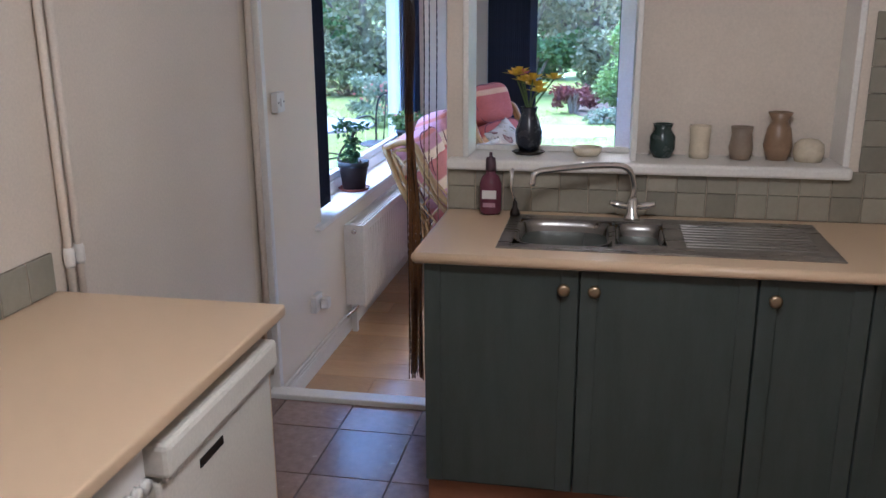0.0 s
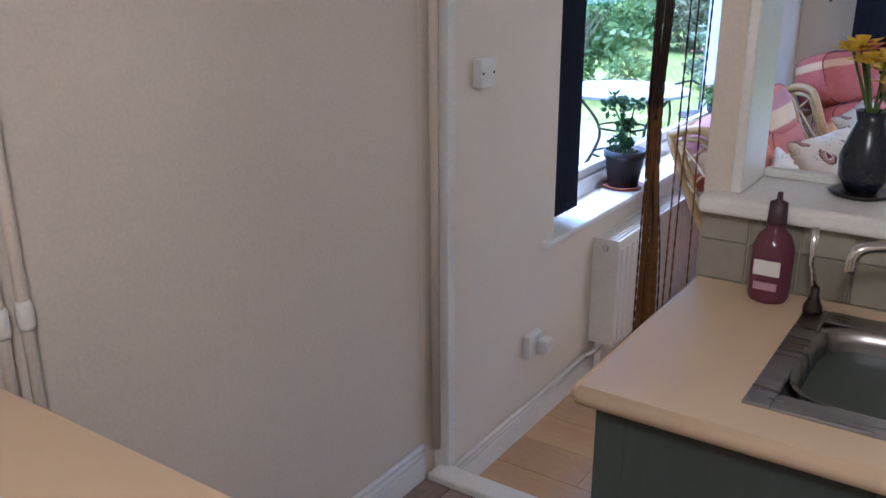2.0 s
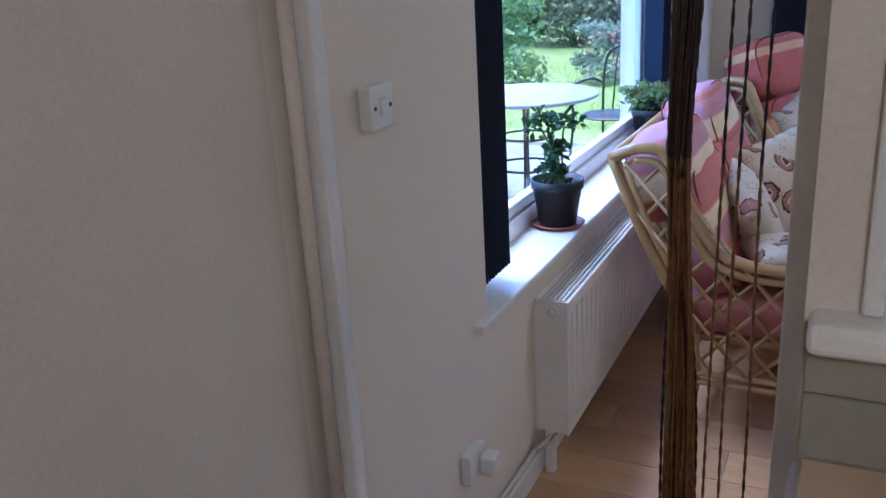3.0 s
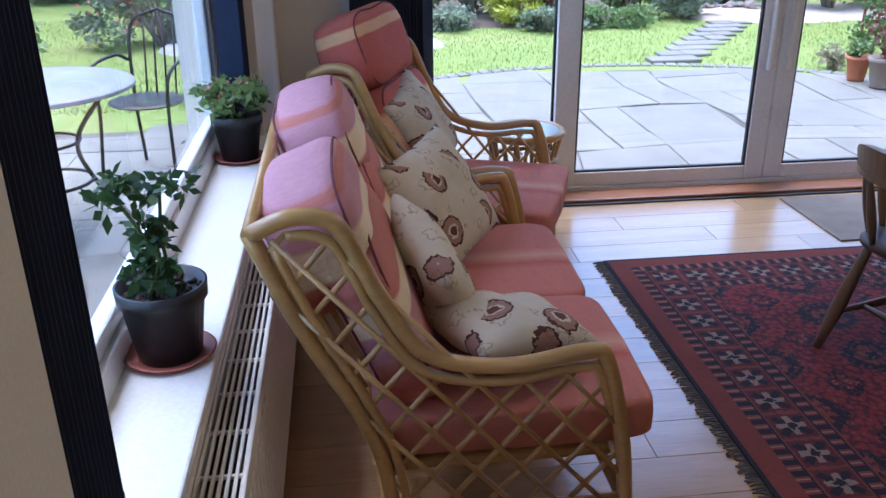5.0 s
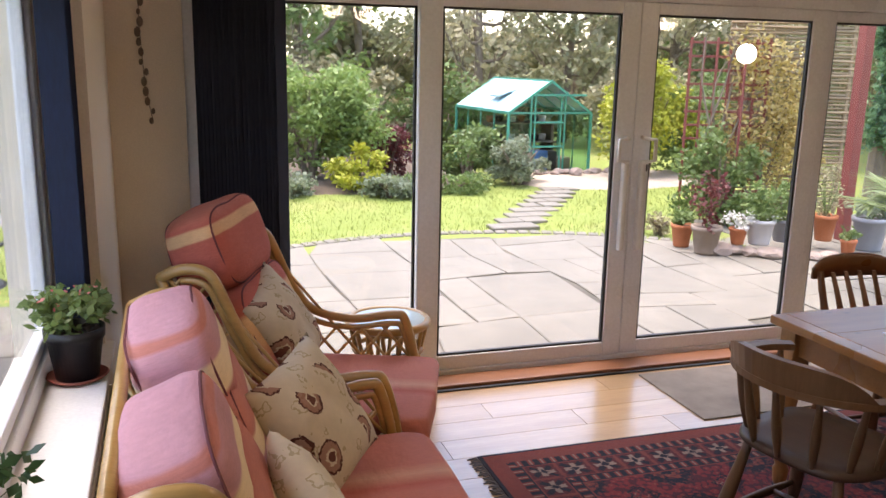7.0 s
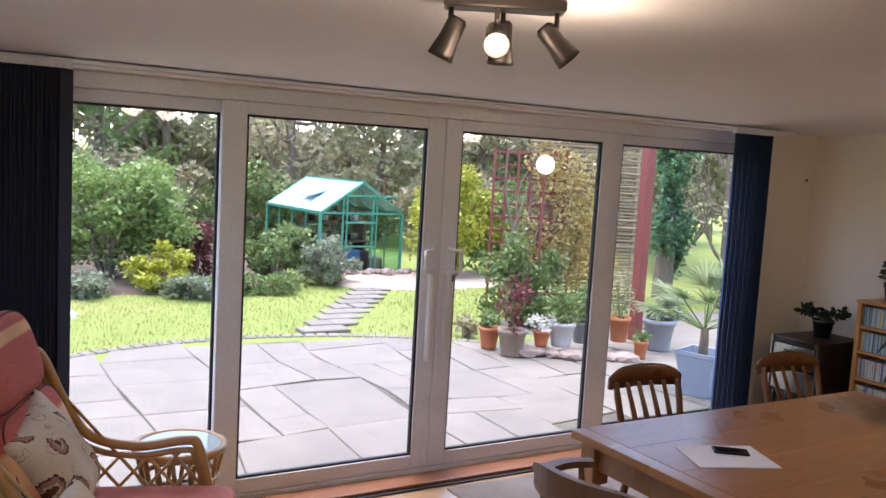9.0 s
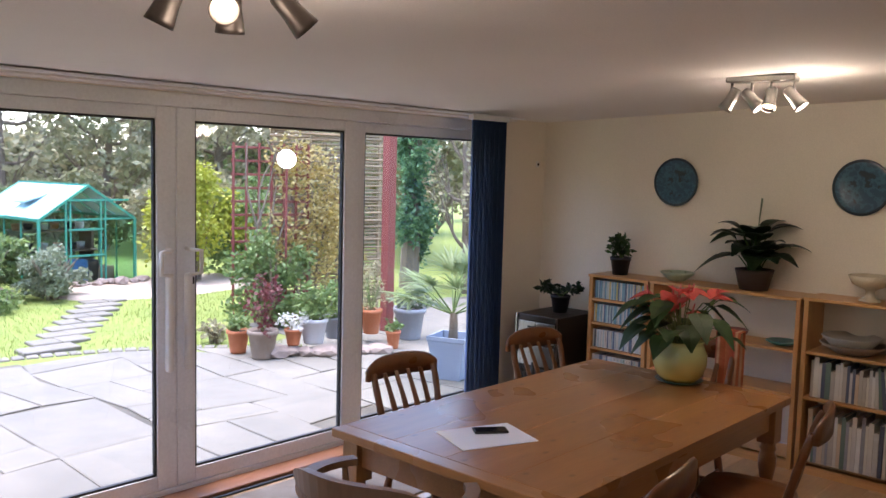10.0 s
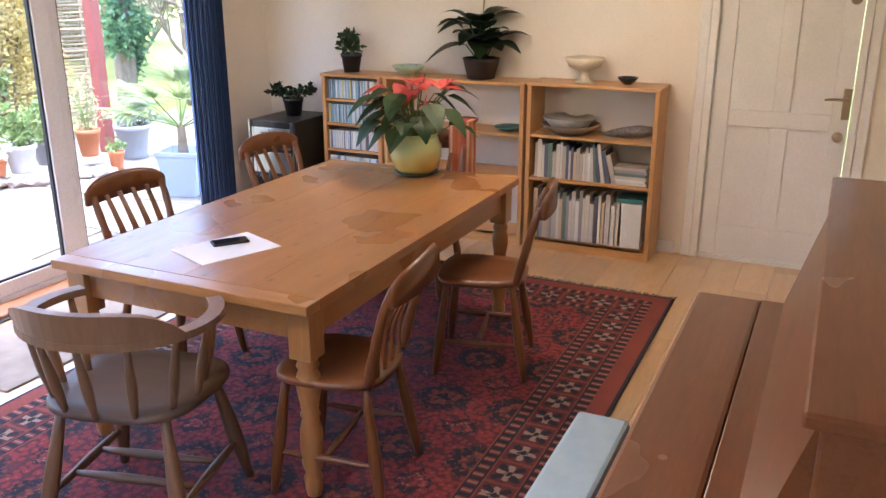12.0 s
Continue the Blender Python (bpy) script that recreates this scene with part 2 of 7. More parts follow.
TERRAD = surf("red_saucer", (0.26, 0.075, 0.05), (0.34, 0.10, 0.07), 9, 0.6)
POTB = plain("black_pot", (0.012, 0.012, 0.014), 0.42)
SOIL = surf("potting_soil", (0.035, 0.022, 0.014), (0.07, 0.045, 0.03), 60, 0.95, 0, 160, 0.8)
PLASTW = plain("white_plastic", (0.74, 0.72, 0.69), 0.35)


def leafmat(name, c1, c2, rough=0.5, trans=0.4):
    k = Mat(name)
    r = k.island()
    col = k.mix(r, c1, c2)
    col = k.vary(col, k.noise(30, 2), 0.4)
    m = k.done(col, rough)
    tl, mx = k.nt.nodes.new("ShaderNodeBsdfTranslucent"), k.nt.nodes.new("ShaderNodeMixShader")
    k.nt.links.new(col, tl.inputs[0])
    mx.inputs[0].default_value = trans
    k.nt.links.new(k.b.outputs[0], mx.inputs[1])
    k.nt.links.new(tl.outputs[0], mx.inputs[2])
    k.nt.links.new(mx.outputs[0], k.nt.nodes["Material Output"].inputs[0])
    return m


LEAF = leafmat("dark_green_leaf", (0.025, 0.06, 0.02), (0.06, 0.115, 0.035))
LEAFB = leafmat("mid_green_leaf", (0.11, 0.17, 0.055), (0.20, 0.28, 0.09))
LEAFD = leafmat("glossy_dark_leaf", (0.008, 0.022, 0.010), (0.02, 0.045, 0.016), 0.3)
LEAFY = leafmat("yellow_green_leaf", (0.32, 0.36, 0.03), (0.48, 0.48, 0.08))
LEAFG = leafmat("grey_green_leaf", (0.16, 0.20, 0.12), (0.26, 0.30, 0.20))
LEAFR = leafmat("red_leaf", (0.10, 0.025, 0.03), (0.18, 0.05, 0.045))
LEAFW = leafmat("woodland_leaf", (0.20, 0.21, 0.11), (0.34, 0.33, 0.18))
LEAFO = leafmat("olive_leaf", (0.27, 0.25, 0.14), (0.42, 0.38, 0.23))
BARK = surf("bark", (0.13, 0.10, 0.075), (0.24, 0.19, 0.14), 6, 0.9, 0, 40, 0.6, (4, 4, 1))
REDF = leafmat("red_flower", (0.52, 0.05, 0.045), (0.70, 0.20, 0.17))
YELF = leafmat("yellow_flower", (0.80, 0.58, 0.03), (0.90, 0.74, 0.08))
PINKF = leafmat("pink_flower", (0.62, 0.12, 0.14), (0.72, 0.25, 0.22))
WHIF = leafmat("white_flower", (0.70, 0.70, 0.66), (0.80, 0.80, 0.76))


# ---- mesh helpers ----
def part(name, bm, material, parent, label="", smooth=False):
    """One mesh object under a thing or part."""
    me = bpy.data.meshes.new(name)
    if smooth:
        for f in bm.faces:
            f.smooth = True
    bmesh.ops.recalc_face_normals(bm, faces=bm.faces)
    bm.to_mesh(me)
    bm.free()
    me.materials.append(material)
    ob = new(name, me)
    ob.parent = parent
    if label:
        ob["label"] = label
    return ob


def share(name, source, parent, m):
    ob = new(name, source.data)
    ob.parent = parent
    ob.matrix_basis = m
    return ob


def thing(name, label, category, m=None, group="", kind=""):
    ob = new(name)
    ob.empty_display_size = 0.1
    if m is not None:
        ob.matrix_basis = m
    return tagged(ob, label, category, group, kind)


def solo(name, bm, material, label, category, m=None, group="", kind="", smooth=False):
    """A thing that is one mesh."""
    ob = part(name, bm, material, None, "", smooth)
    if m is not None:
        ob.matrix_basis = m
    return tagged(ob, label, category, group, kind)


def box(bm, x0, x1, y0, y1, z0, z1, bev=0.0, seg=2):
    g = bmesh.ops.create_cube(bm, size=1.0)["verts"]
    for v in g:
        v.co = Vector((x0 + (v.co.x + 0.5) * (x1 - x0), y0 + (v.co.y + 0.5) * (y1 - y0), z0 + (v.co.z + 0.5) * (z1 - z0)))
    if bev:
        es = list({e for v in g for e in v.link_edges})
        bmesh.ops.bevel(bm, geom=es, offset=bev, segments=seg, profile=0.5, affect="EDGES")
    return bm


def B(*a, **k):
    return box(bmesh.new(), *a, **k)


def sweep(bm, pts, r, n=8, close=False):
    """A tube through points; r is one radius or one for each point."""
    pts = [Vector(p) for p in pts]
    rs = r if isinstance(r, (list, tuple)) else [r] * len(pts)
    rings, m = [], len(pts)
    side = None
    for i, p in enumerate(pts):
        a, b = (pts[i - 1], pts[(i + 1) % m]) if close else (pts[max(i - 1, 0)], pts[min(i + 1, m - 1)])
        d = (b - a).normalized()
        if side is None:
            side = d.orthogonal().normalized()
        side = (side - d * side.dot(d)).normalized()
        up = d.cross(side)
        rings.append([bm.verts.new(p + (side * math.cos(2 * math.pi * k / n) + up * math.sin(2 * math.pi * k / n)) * rs[i]) for k in range(n)])
    last = m if close else m - 1
    for i in range(last):
        a, b = rings[i], rings[(i + 1) % m]
        for k in range(n):
            bm.faces.new((a[k], a[(k + 1) % n], b[(k + 1) % n], b[k]))
    if not close:
        bm.faces.new(rings[0][::-1])
        bm.faces.new(rings[-1])
    return bm


def lathe(bm, prof, n=24, c=(0, 0, 0)):
    """A turned shape: radius and height, bottom to top, about an upright axis."""
    rings = [[bm.verts.new((c[0] + r * math.cos(2 * math.pi * k / n), c[1] + r * math.sin(2 * math.pi * k / n), c[2] + z)) for k in range(n)] for r, z in prof]
    for a, b in zip(rings, rings[1:]):
        for k in range(n):
            bm.faces.new((a[k], a[(k + 1) % n], b[(k + 1) % n], b[k]))
    bm.faces.new(rings[0][::-1])
    bm.faces.new(rings[-1])
    return bm


def spline(pts, n=8):
    """A smooth line through points."""
    p = [Vector(q) for q in pts]
    p = [p[0] * 2 - p[1], *p, p[-1] * 2 - p[-2]]
    out = []
    for i in range(1, len(p) - 2):
        for k in range(n):
            t = k / n
            a, b, c, d = p[i - 1 : i + 3]
            out.append(0.5 * (2 * b + (c - a) * t + (2 * a - 5 * b + 4 * c - d) * t * t + (3 * b - a - 3 * c + d) * t**3))
    return [*out, p[-2]]


def puff(bm, h, m=None, e=0.55, n=14, lump=0.02, seed=0.0):
    """A stuffed cushion: a rounded box of half sizes h, slightly uneven."""
    sg = lambda v, q: math.copysign(abs(v) ** q, v)
    rows = []
    for i in range(n + 1):
        th = -math.pi / 2 + math.pi * i / n
        row = []
        for k in range(2 * n):
            ph = math.pi * k / n
            p = Vector((h[0] * sg(math.cos(th), e) * sg(math.cos(ph), e), h[1] * sg(math.cos(th), e) * sg(math.sin(ph), e), h[2] * sg(math.sin(th), e * 1.3)))
            p *= 1 + lump * noise.noise(p * 6 + Vector((seed, seed, 0)))
            row.append(p if m is None else m @ p)
        rows.append(row)
    vs = [[bm.verts.new(p) for p in row] for row in rows[1:-1]]
    lo, hi = bm.verts.new(rows[0][0]), bm.verts.new(rows[-1][0])
    for a, b in zip(vs, vs[1:]):
        for k in range(2 * n):
            bm.faces.new((a[k], a[(k + 1) % (2 * n)], b[(k + 1) % (2 * n)], b[k]))
    for k in range(2 * n):
        bm.faces.new((vs[0][(k + 1) % (2 * n)], vs[0][k], lo))
        bm.faces.new((vs[-1][k], vs[-1][(k + 1) % (2 * n)], hi))
    return bm


def leafy(bm, p, d, length, width, droop=0.0, fold=0.15, steps=3):
    """One leaf blade from p along d, folded on its midrib."""
    d = Vector(d).normalized()
    s = d.cross(Vector((0, 0, 1)))
    s = s.normalized() if s.length > 0.01 else Vector((1, 0, 0))
    up = s.cross(d)
    rows = []
    for i in range(steps + 1):
        t = i / steps
        w = width * math.sin(math.pi * min(1, 0.12 + 0.88 * t) ** 0.8) * 0.5 if 0 < i < steps else width * 0.03
        c = Vector(p) + d * length * t - Vector((0, 0, 1)) * droop * length * t * t
        rows.append((bm.verts.new(c + s * w + up * fold * w), bm.verts.new(c), bm.verts.new(c - s * w + up * fold * w)))
    for a, b in zip(rows, rows[1:]):
        bm.faces.new((a[0], a[1], b[1], b[0]))
        bm.faces.new((a[1], a[2], b[2], b[1]))


def leaf_cloud(verts, faces, c, rad, count, size, rnd, shell=0.55, lumps=5):
    """Many small leaves in uneven clumps about c, into plain lists."""
    cl = []
    for _ in range(lumps * 4):
        v = Vector((rnd.gauss(0, 1), rnd.gauss(0, 1), rnd.gauss(0, 1))).normalized()
        q = rnd.uniform(0.45, 0.95)
        cl.append((Vector((v.x * rad[0] * q, v.y * rad[1] * q, v.z * rad[2] * q)), rnd.uniform(0.22, 0.42)))
    for _ in range(count):
        o, s = cl[int(rnd.random() * len(cl))]
        v = Vector((rnd.gauss(0, 1), rnd.gauss(0, 1), rnd.gauss(0, 1))).normalized() * rnd.random() ** 0.4
        p = Vector(c) + o + Vector((v.x * rad[0] * s, v.y * rad[1] * s, v.z * rad[2] * s))
        d = Vector((rnd.gauss(0, 1), rnd.gauss(0, 1), rnd.gauss(0, 0.7))).normalized()
        w = d.orthogonal().normalized()
        w.rotate(Matrix.Rotation(rnd.uniform(0, 6.28), 3, d))
        l = size * rnd.uniform(0.6, 1.3)
        b = len(verts)
        verts += [tuple(p), tuple(p + d * l * 0.5 + w * l * 0.28), tuple(p + d * l), tuple(p + d * l * 0.5 - w * l * 0.28)]
        faces.append((b, b + 1, b + 2, b + 3))


def leaf_part(name, parent, material, clouds, seed, label=""):
    rnd = random.Random(seed)
    vs, fs = [], []
    for c in clouds:
        leaf_cloud(vs, fs, *c, rnd)
    me = bpy.data.meshes.new(name)
    me.from_pydata(vs, [], fs)
    me.materials.append(material)
    ob = new(name, me)
    ob.parent = parent
    if label:
        ob["label"] = label
    return ob


# ---- structure: walls, floors, ceilings ----
XR, YP, YS = 6.005, 6.41, 1.80  # east wall, patio glass line, dining side of the partition
KX, KY = 3.1, -2.7  # kitchen's far sides
KH = 0.17  # the kitchen floor lies one step above the dining floor


def ceil_z(y):
    """The dining ceiling falls gently towards the patio doors."""
    return 2.375 - 0.038 * (y - 1.8)


def wall(name, material, *boxes):
    bm = bmesh.new()
    for b in boxes:
        box(bm, *b)
    return solo(name, bm, material, "painted plaster wall", "wall", kind="structure")


W0, W1, WZ0, WZ1 = 2.60, 5.21, 0.715, 2.08  # side window opening
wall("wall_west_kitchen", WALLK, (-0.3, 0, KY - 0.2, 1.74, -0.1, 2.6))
wall("wall_west", WALL, (-0.3, 0, 1.74, W0, -0.1, 2.6), (-0.3, 0, W1, 6.6, -0.1, 2.6), (-0.3, 0, W0, W1, -0.1, WZ0), (-0.3, 0, W0, W1, WZ1, 2.6))
PX0, PX1, PZ = 0.34, 5.47, 2.175  # patio door opening
wall("wall_north", WALL, (0, PX0, 6.33, 6.6, -0.1, 2.6), (PX1, XR, 6.33, 6.6, -0.1, 2.6), (PX0, PX1, 6.33, 6.6, PZ, 2.6))
D0, D1, DZ = 2.215, 3.085, 2.215  # white door in the east wall
wall("wall_east", WALL, (XR, XR + 0.2, D1, 6.6, -0.1, 2.6), (XR, XR + 0.2, YS - 0.2, D0, -0.1, 2.6), (XR, XR + 0.2, D0, D1, DZ, 2.6))
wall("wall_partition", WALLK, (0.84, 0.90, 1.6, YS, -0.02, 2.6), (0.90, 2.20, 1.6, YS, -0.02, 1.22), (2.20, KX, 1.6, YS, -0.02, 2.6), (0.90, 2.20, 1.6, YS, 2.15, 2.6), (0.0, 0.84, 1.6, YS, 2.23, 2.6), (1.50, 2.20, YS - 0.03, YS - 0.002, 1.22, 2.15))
wall("wall_south", WALL, (KX, XR, 1.6, YS, -0.1, 2.6))
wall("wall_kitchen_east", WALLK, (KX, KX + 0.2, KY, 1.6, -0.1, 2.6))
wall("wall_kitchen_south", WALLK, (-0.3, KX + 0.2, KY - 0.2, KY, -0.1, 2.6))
bm = bmesh.new()
vs = [bm.verts.new((x, y, ceil_z(y) + dz)) for dz in (0, 0.25) for x, y in ((-0.05, 1.70), (XR + 0.05, 1.70), (XR + 0.05, 6.4), (-0.05, 6.4))]
for f in ((0, 1, 2, 3), (7, 6, 5, 4), (0, 4, 5, 1), (1, 5, 6, 2), (2, 6, 7, 3), (3, 7, 4, 0)):
    bm.faces.new([vs[i] for i in f])
solo("ceiling", bm, CEIL, "matt pale plaster ceiling falling towards the patio doors", "ceiling", kind="structure")
solo("ceiling_kitchen", B(-0.1, KX + 0.1, KY - 0.1, 1.7, 2.5, 2.59), CEIL, "matt white kitchen ceiling", "ceiling", kind="structure")
solo("roof", B(-0.5, XR + 0.5, KY - 0.4, 6.8, 2.6, 2.7), CEIL, "flat roof slab closing the house", "roof", kind="structure")

# fascia over the patio doors with the blind track under it
trim = thing("trim_patio_head", "white boxed trim over the patio doors", "trim", kind="structure")
part("fascia", B(0.0, XR - 0.53, 6.20, 6.328, 2.178, ceil_z(6.33) - 0.003, bev=0.006), CEIL, trim)
part("blind_track", B(0.28, 5.50, 6.15, 6.198, 2.19, ceil_z(6.2) - 0.005, bev=0.004), UPVC, trim)

# skirtings
sk = thing("baseboard", "white painted skirting boards with pipes above", "baseboard", kind="structure")
for b in ((0.001, 0.018, 0.47, 1.73, KH, KH + 0.085), (0.001, 0.018, 1.84, 6.32, 0, 0.085), (XR - 0.018, XR - 0.001, 3.19, 6.32, 0, 0.085), (XR - 0.018, XR - 0.001, 1.81, 2.15, 0, 0.085), (3.3, XR - 0.02, 1.801, 1.818, 0, 0.085)):
    part("board", B(*b, bev=0.004), WHITE, sk)
for y0, y1, zb in ((0.50, 1.72, KH), (1.86, 2.94, 0.0)):
    for z in (zb + 0.100, zb + 0.122):
        part("pipe", sweep(bmesh.new(), [(0.016, y0, z), (0.016, y1, z)], 0.0085), METALW, sk, smooth=True)

# painted pipes down the kitchen wall beside the tiles and beside the opening
risers = thing("pipe_riser", "cream painted pipes running up the wall", "pipe", kind="structure")
for x, y, r in ((0.018, 0.512, 0.011), (0.018, 0.556, 0.011), (0.024, 1.780, 0.014)):
    part("pipe", sweep(bmesh.new(), [(x, y, KH + 0.09), (x, y, 2.49)], r, 12), WALLK, risers, smooth=True)
for y in (0.512, 0.556):
    part("valve", lathe(bmesh.new(), [(0.012, 0), (0.015, 0.01), (0.015, 0.045), (0.012, 0.055)], 12, (0.018, y, KH + 0.95)), METALW, risers, smooth=True)

# lining of the opening and the threshold
lin = thing("trim_opening", "white door lining round the kitchen opening", "trim", kind="structure")
part("jamb", B(0.001, 0.058, 1.800, 1.838, 0, 2.23, bev=0.004), WHITE, lin)
part("jamb", B(0.806, 0.839, YS - 0.03, YS + 0.012, KH, 2.23, bev=0.004), WHITE, lin)
part("head", B(0.055, 0.805, 1.735, 1.815, 2.19, 2.229, bev=0.004), WHITE, lin)
part("threshold", B(0.02, 0.838, 1.735, 1.815, 0.0, KH + 0.02, bev=0.006), WHITE, lin)

# ---- east door ----
dr = thing("door_1", "closed white panelled door with brass handle", "door", kind="structure")
for b in ((XR - 0.03, XR + 0.07, D0, D0 + 0.045, 0, DZ), (XR - 0.03, XR + 0.07, D1 - 0.045, D1, 0, DZ), (XR - 0.03, XR + 0.07, D0 + 0.045, D1 - 0.045, DZ - 0.045, DZ)):
    part("door_frame", B(*b, bev=0.005), DOORW, dr)
for b in ((XR - 0.022, XR - 0.001, D1, D1 + 0.06, 0, DZ + 0.06), (XR - 0.022, XR - 0.001, D0 - 0.06, D0, 0, DZ + 0.06), (XR - 0.022, XR - 0.001, D0, D1, DZ, DZ + 0.06)):
    part("architrave", B(*b, bev=0.006), DOORW, dr)
leafd = part("door_leaf", B(XR + 0.02, XR + 0.058, D0 + 0.048, D1 - 0.048, 0.03, DZ - 0.048), DOORW, dr)
dy0, dy1, dzt = D0 + 0.048, D1 - 0.048, DZ - 0.048
for b in ((dy0, dy0 + 0.10, 0.03, dzt), (dy1 - 0.10, dy1, 0.03, dzt), (dy0 + 0.325, dy0 + 0.425, 0.23, 0.86), (dy0 + 0.325, dy0 + 0.425, 0.96, dzt - 0.11), (dy0 + 0.10, dy1 - 0.10, 0.03, 0.23), (dy0 + 0.10, dy1 - 0.10, 0.86, 0.96), (dy0 + 0.10, dy1 - 0.10, dzt - 0.11, dzt)):
    part("rail", B(XR + 0.008, XR + 0.022, b[0], b[1], b[2], b[3], bev=0.004), DOORW, leafd)
part("step", B(XR - 0.02, XR + 0.1, D0 + 0.045, D1 - 0.045, 0, 0.03), DOORW, dr)
hp = part("handle_plate", B(XR - 0.004, XR + 0.009, 2.265, 2.31, 0.94, 1.12, bev=0.004), BRASS, dr, "aged brass plate with lever")
part("lever", sweep(bmesh.new(), [(XR - 0.002, 2.288, 1.06), (XR - 0.05, 2.288, 1.06), (XR - 0.052, 2.37, 1.06), (XR - 0.048, 2.405, 1.056)], [0.009, 0.009, 0.008, 0.006]), BRASS, hp, smooth=True)
for z in (0.835, 1.615):
    b = bmesh.new()
    lathe(b, [(0.03, 0), (0.03, 0.006), (0.022, 0.012), (0.008, 0.014)], 20)
    part("lock_rose", b, BRASS, dr, smooth=True).matrix_basis = pose(XR + 0.008, 2.312, z, 0, -90, 0)

# ---- side window ----
win = thing("window_1", "white plastic framed side window with deep sill", "window", kind="structure")
gx = -0.19
part("window_sill", B(-0.17, 0.032, 2.505, 5.25, 0.715, 0.741, bev=0.006), WHITE, win)
for b in ((W0, W0 + 0.06, WZ0 + 0.02, WZ1), (W1 - 0.06, W1, WZ0 + 0.02, WZ1), (W0 + 0.06, W1 - 0.06, WZ0 + 0.02, WZ0 + 0.095), (W0 + 0.06, W1 - 0.06, WZ1 - 0.06, WZ1)):
    part("window_frame", B(gx - 0.03, gx + 0.035, *b, bev=0.006), UPVC, win)
for b in ((W0 + 0.06, W0 + 0.10, WZ0 + 0.095, WZ1 - 0.06), (W1 - 0.10, W1 - 0.06, WZ0 + 0.095, WZ1 - 0.06), (W0 + 0.10, W1 - 0.10, WZ0 + 0.095, WZ0 + 0.14), (W0 + 0.10, W1 - 0.10, WZ1 - 0.10, WZ1 - 0.06)):
    part("sash_bar", B(gx - 0.02, gx + 0.022, *b, bev=0.008), UPVC, win)
p = part("pane", B(gx - 0.006, gx + 0.002, W0 + 0.10, W1 - 0.10, WZ0 + 0.14, WZ1 - 0.10), PANE, win)
p.visible_shadow = False

# ---- patio doors ----
pd = thing("door_2", "white plastic sliding patio doors with four glass panels", "patio door", kind="structure")
fy0, fy1 = 6.35, 6.47
for b in ((PX0, PX0 + 0.07, fy0, fy1, 0.03, PZ), (PX1 - 0.07, PX1, fy0, fy1, 0.03, PZ), (PX0 + 0.07, PX1 - 0.07, fy0, fy1, PZ - 0.075, PZ), (PX0 + 0.07, PX1 - 0.07, fy0, fy1, 0.0, 0.055)):
    part("door_frame", B(*b, bev=0.006), UPVC, pd)


def sash(x0, x1, l, r, y0, y1):
    """One glazed panel with its stiles and rails; l and r are the stile widths."""
    s = part("panel", B(x0, x0 + l, y0, y1, 0.056, PZ - 0.076, bev=0.006), UPVC, pd)
    part("stile", B(x1 - r, x1, y0, y1, 0.056, PZ - 0.076, bev=0.006), UPVC, s)
    part("rail", B(x0 + l, x1 - r, y0 + 0.002, y1 - 0.002, 0.056, 0.135, bev=0.005), UPVC, s)
    part("rail", B(x0 + l, x1 - r, y0 + 0.002, y1 - 0.002, 2.035, PZ - 0.076, bev=0.005), UPVC, s)
    m = (y0 + y1) / 2
    for b in ((x0 + l, x0 + l + 0.012, 0.135, 2.035), (x1 - r - 0.012, x1 - r, 0.135, 2.035), (x0 + l, x1 - r, 0.135, 0.147), (x0 + l, x1 - r, 2.023, 2.035)):
        part("seal", B(b[0], b[1], m - 0.012, m + 0.012, b[2], b[3]), RUBBER, s)
    g = part("pane", B(x0 + l + 0.004, x1 - r - 0.004, m - 0.003, m + 0.003, 0.139, 2.031), PANE, s)
    g.visible_shadow = False
    return s


sash(PX0 + 0.07, 1.56, 0.06, 0.05, 6.415, 6.46)
s1 = sash(1.505, 2.782, 0.126, 0.112, 6.362, 6.41)
s2 = sash(2.786, 4.06, 0.110, 0.115, 6.362, 6.41)
sash(4.0, PX1 - 0.07, 0.16, 0.06, 6.415, 6.46)
for s, x, d in ((s1, 2.728, -1), (s2, 2.84, 1)):
    part("handle_rail", B(x - 0.018, x + 0.018, 6.320, 6.362, 0.70, 1.22, bev=0.012), PLASTW, s, "white pull handle")
    part("grip", sweep(bmesh.new(), [(x, 6.362, 1.21), (x, 6.315, 1.22), (x + d * 0.06, 6.31, 1.225), (x + d * 0.06, 6.31, 1.345), (x, 6.315, 1.35), (x, 6.362, 1.355)], 0.012), PLASTW, s, smooth=True)
part("lock", B(2.87, 2.883, 6.35, 6.362, 1.16, 1.20, bev=0.002), BLACKP, pd)
part("inner_sill", B(PX0 - 0.02, PX1 + 0.02, 6.19, 6.348, 0.0, 0.032, bev=0.008), RAILW, pd, "varnished hardwood threshold board")
part("floor_trim", B(0.3, 5.5, 6.163, 6.187, 0.0045, 0.014, bev=0.003), BLACKP, pd)

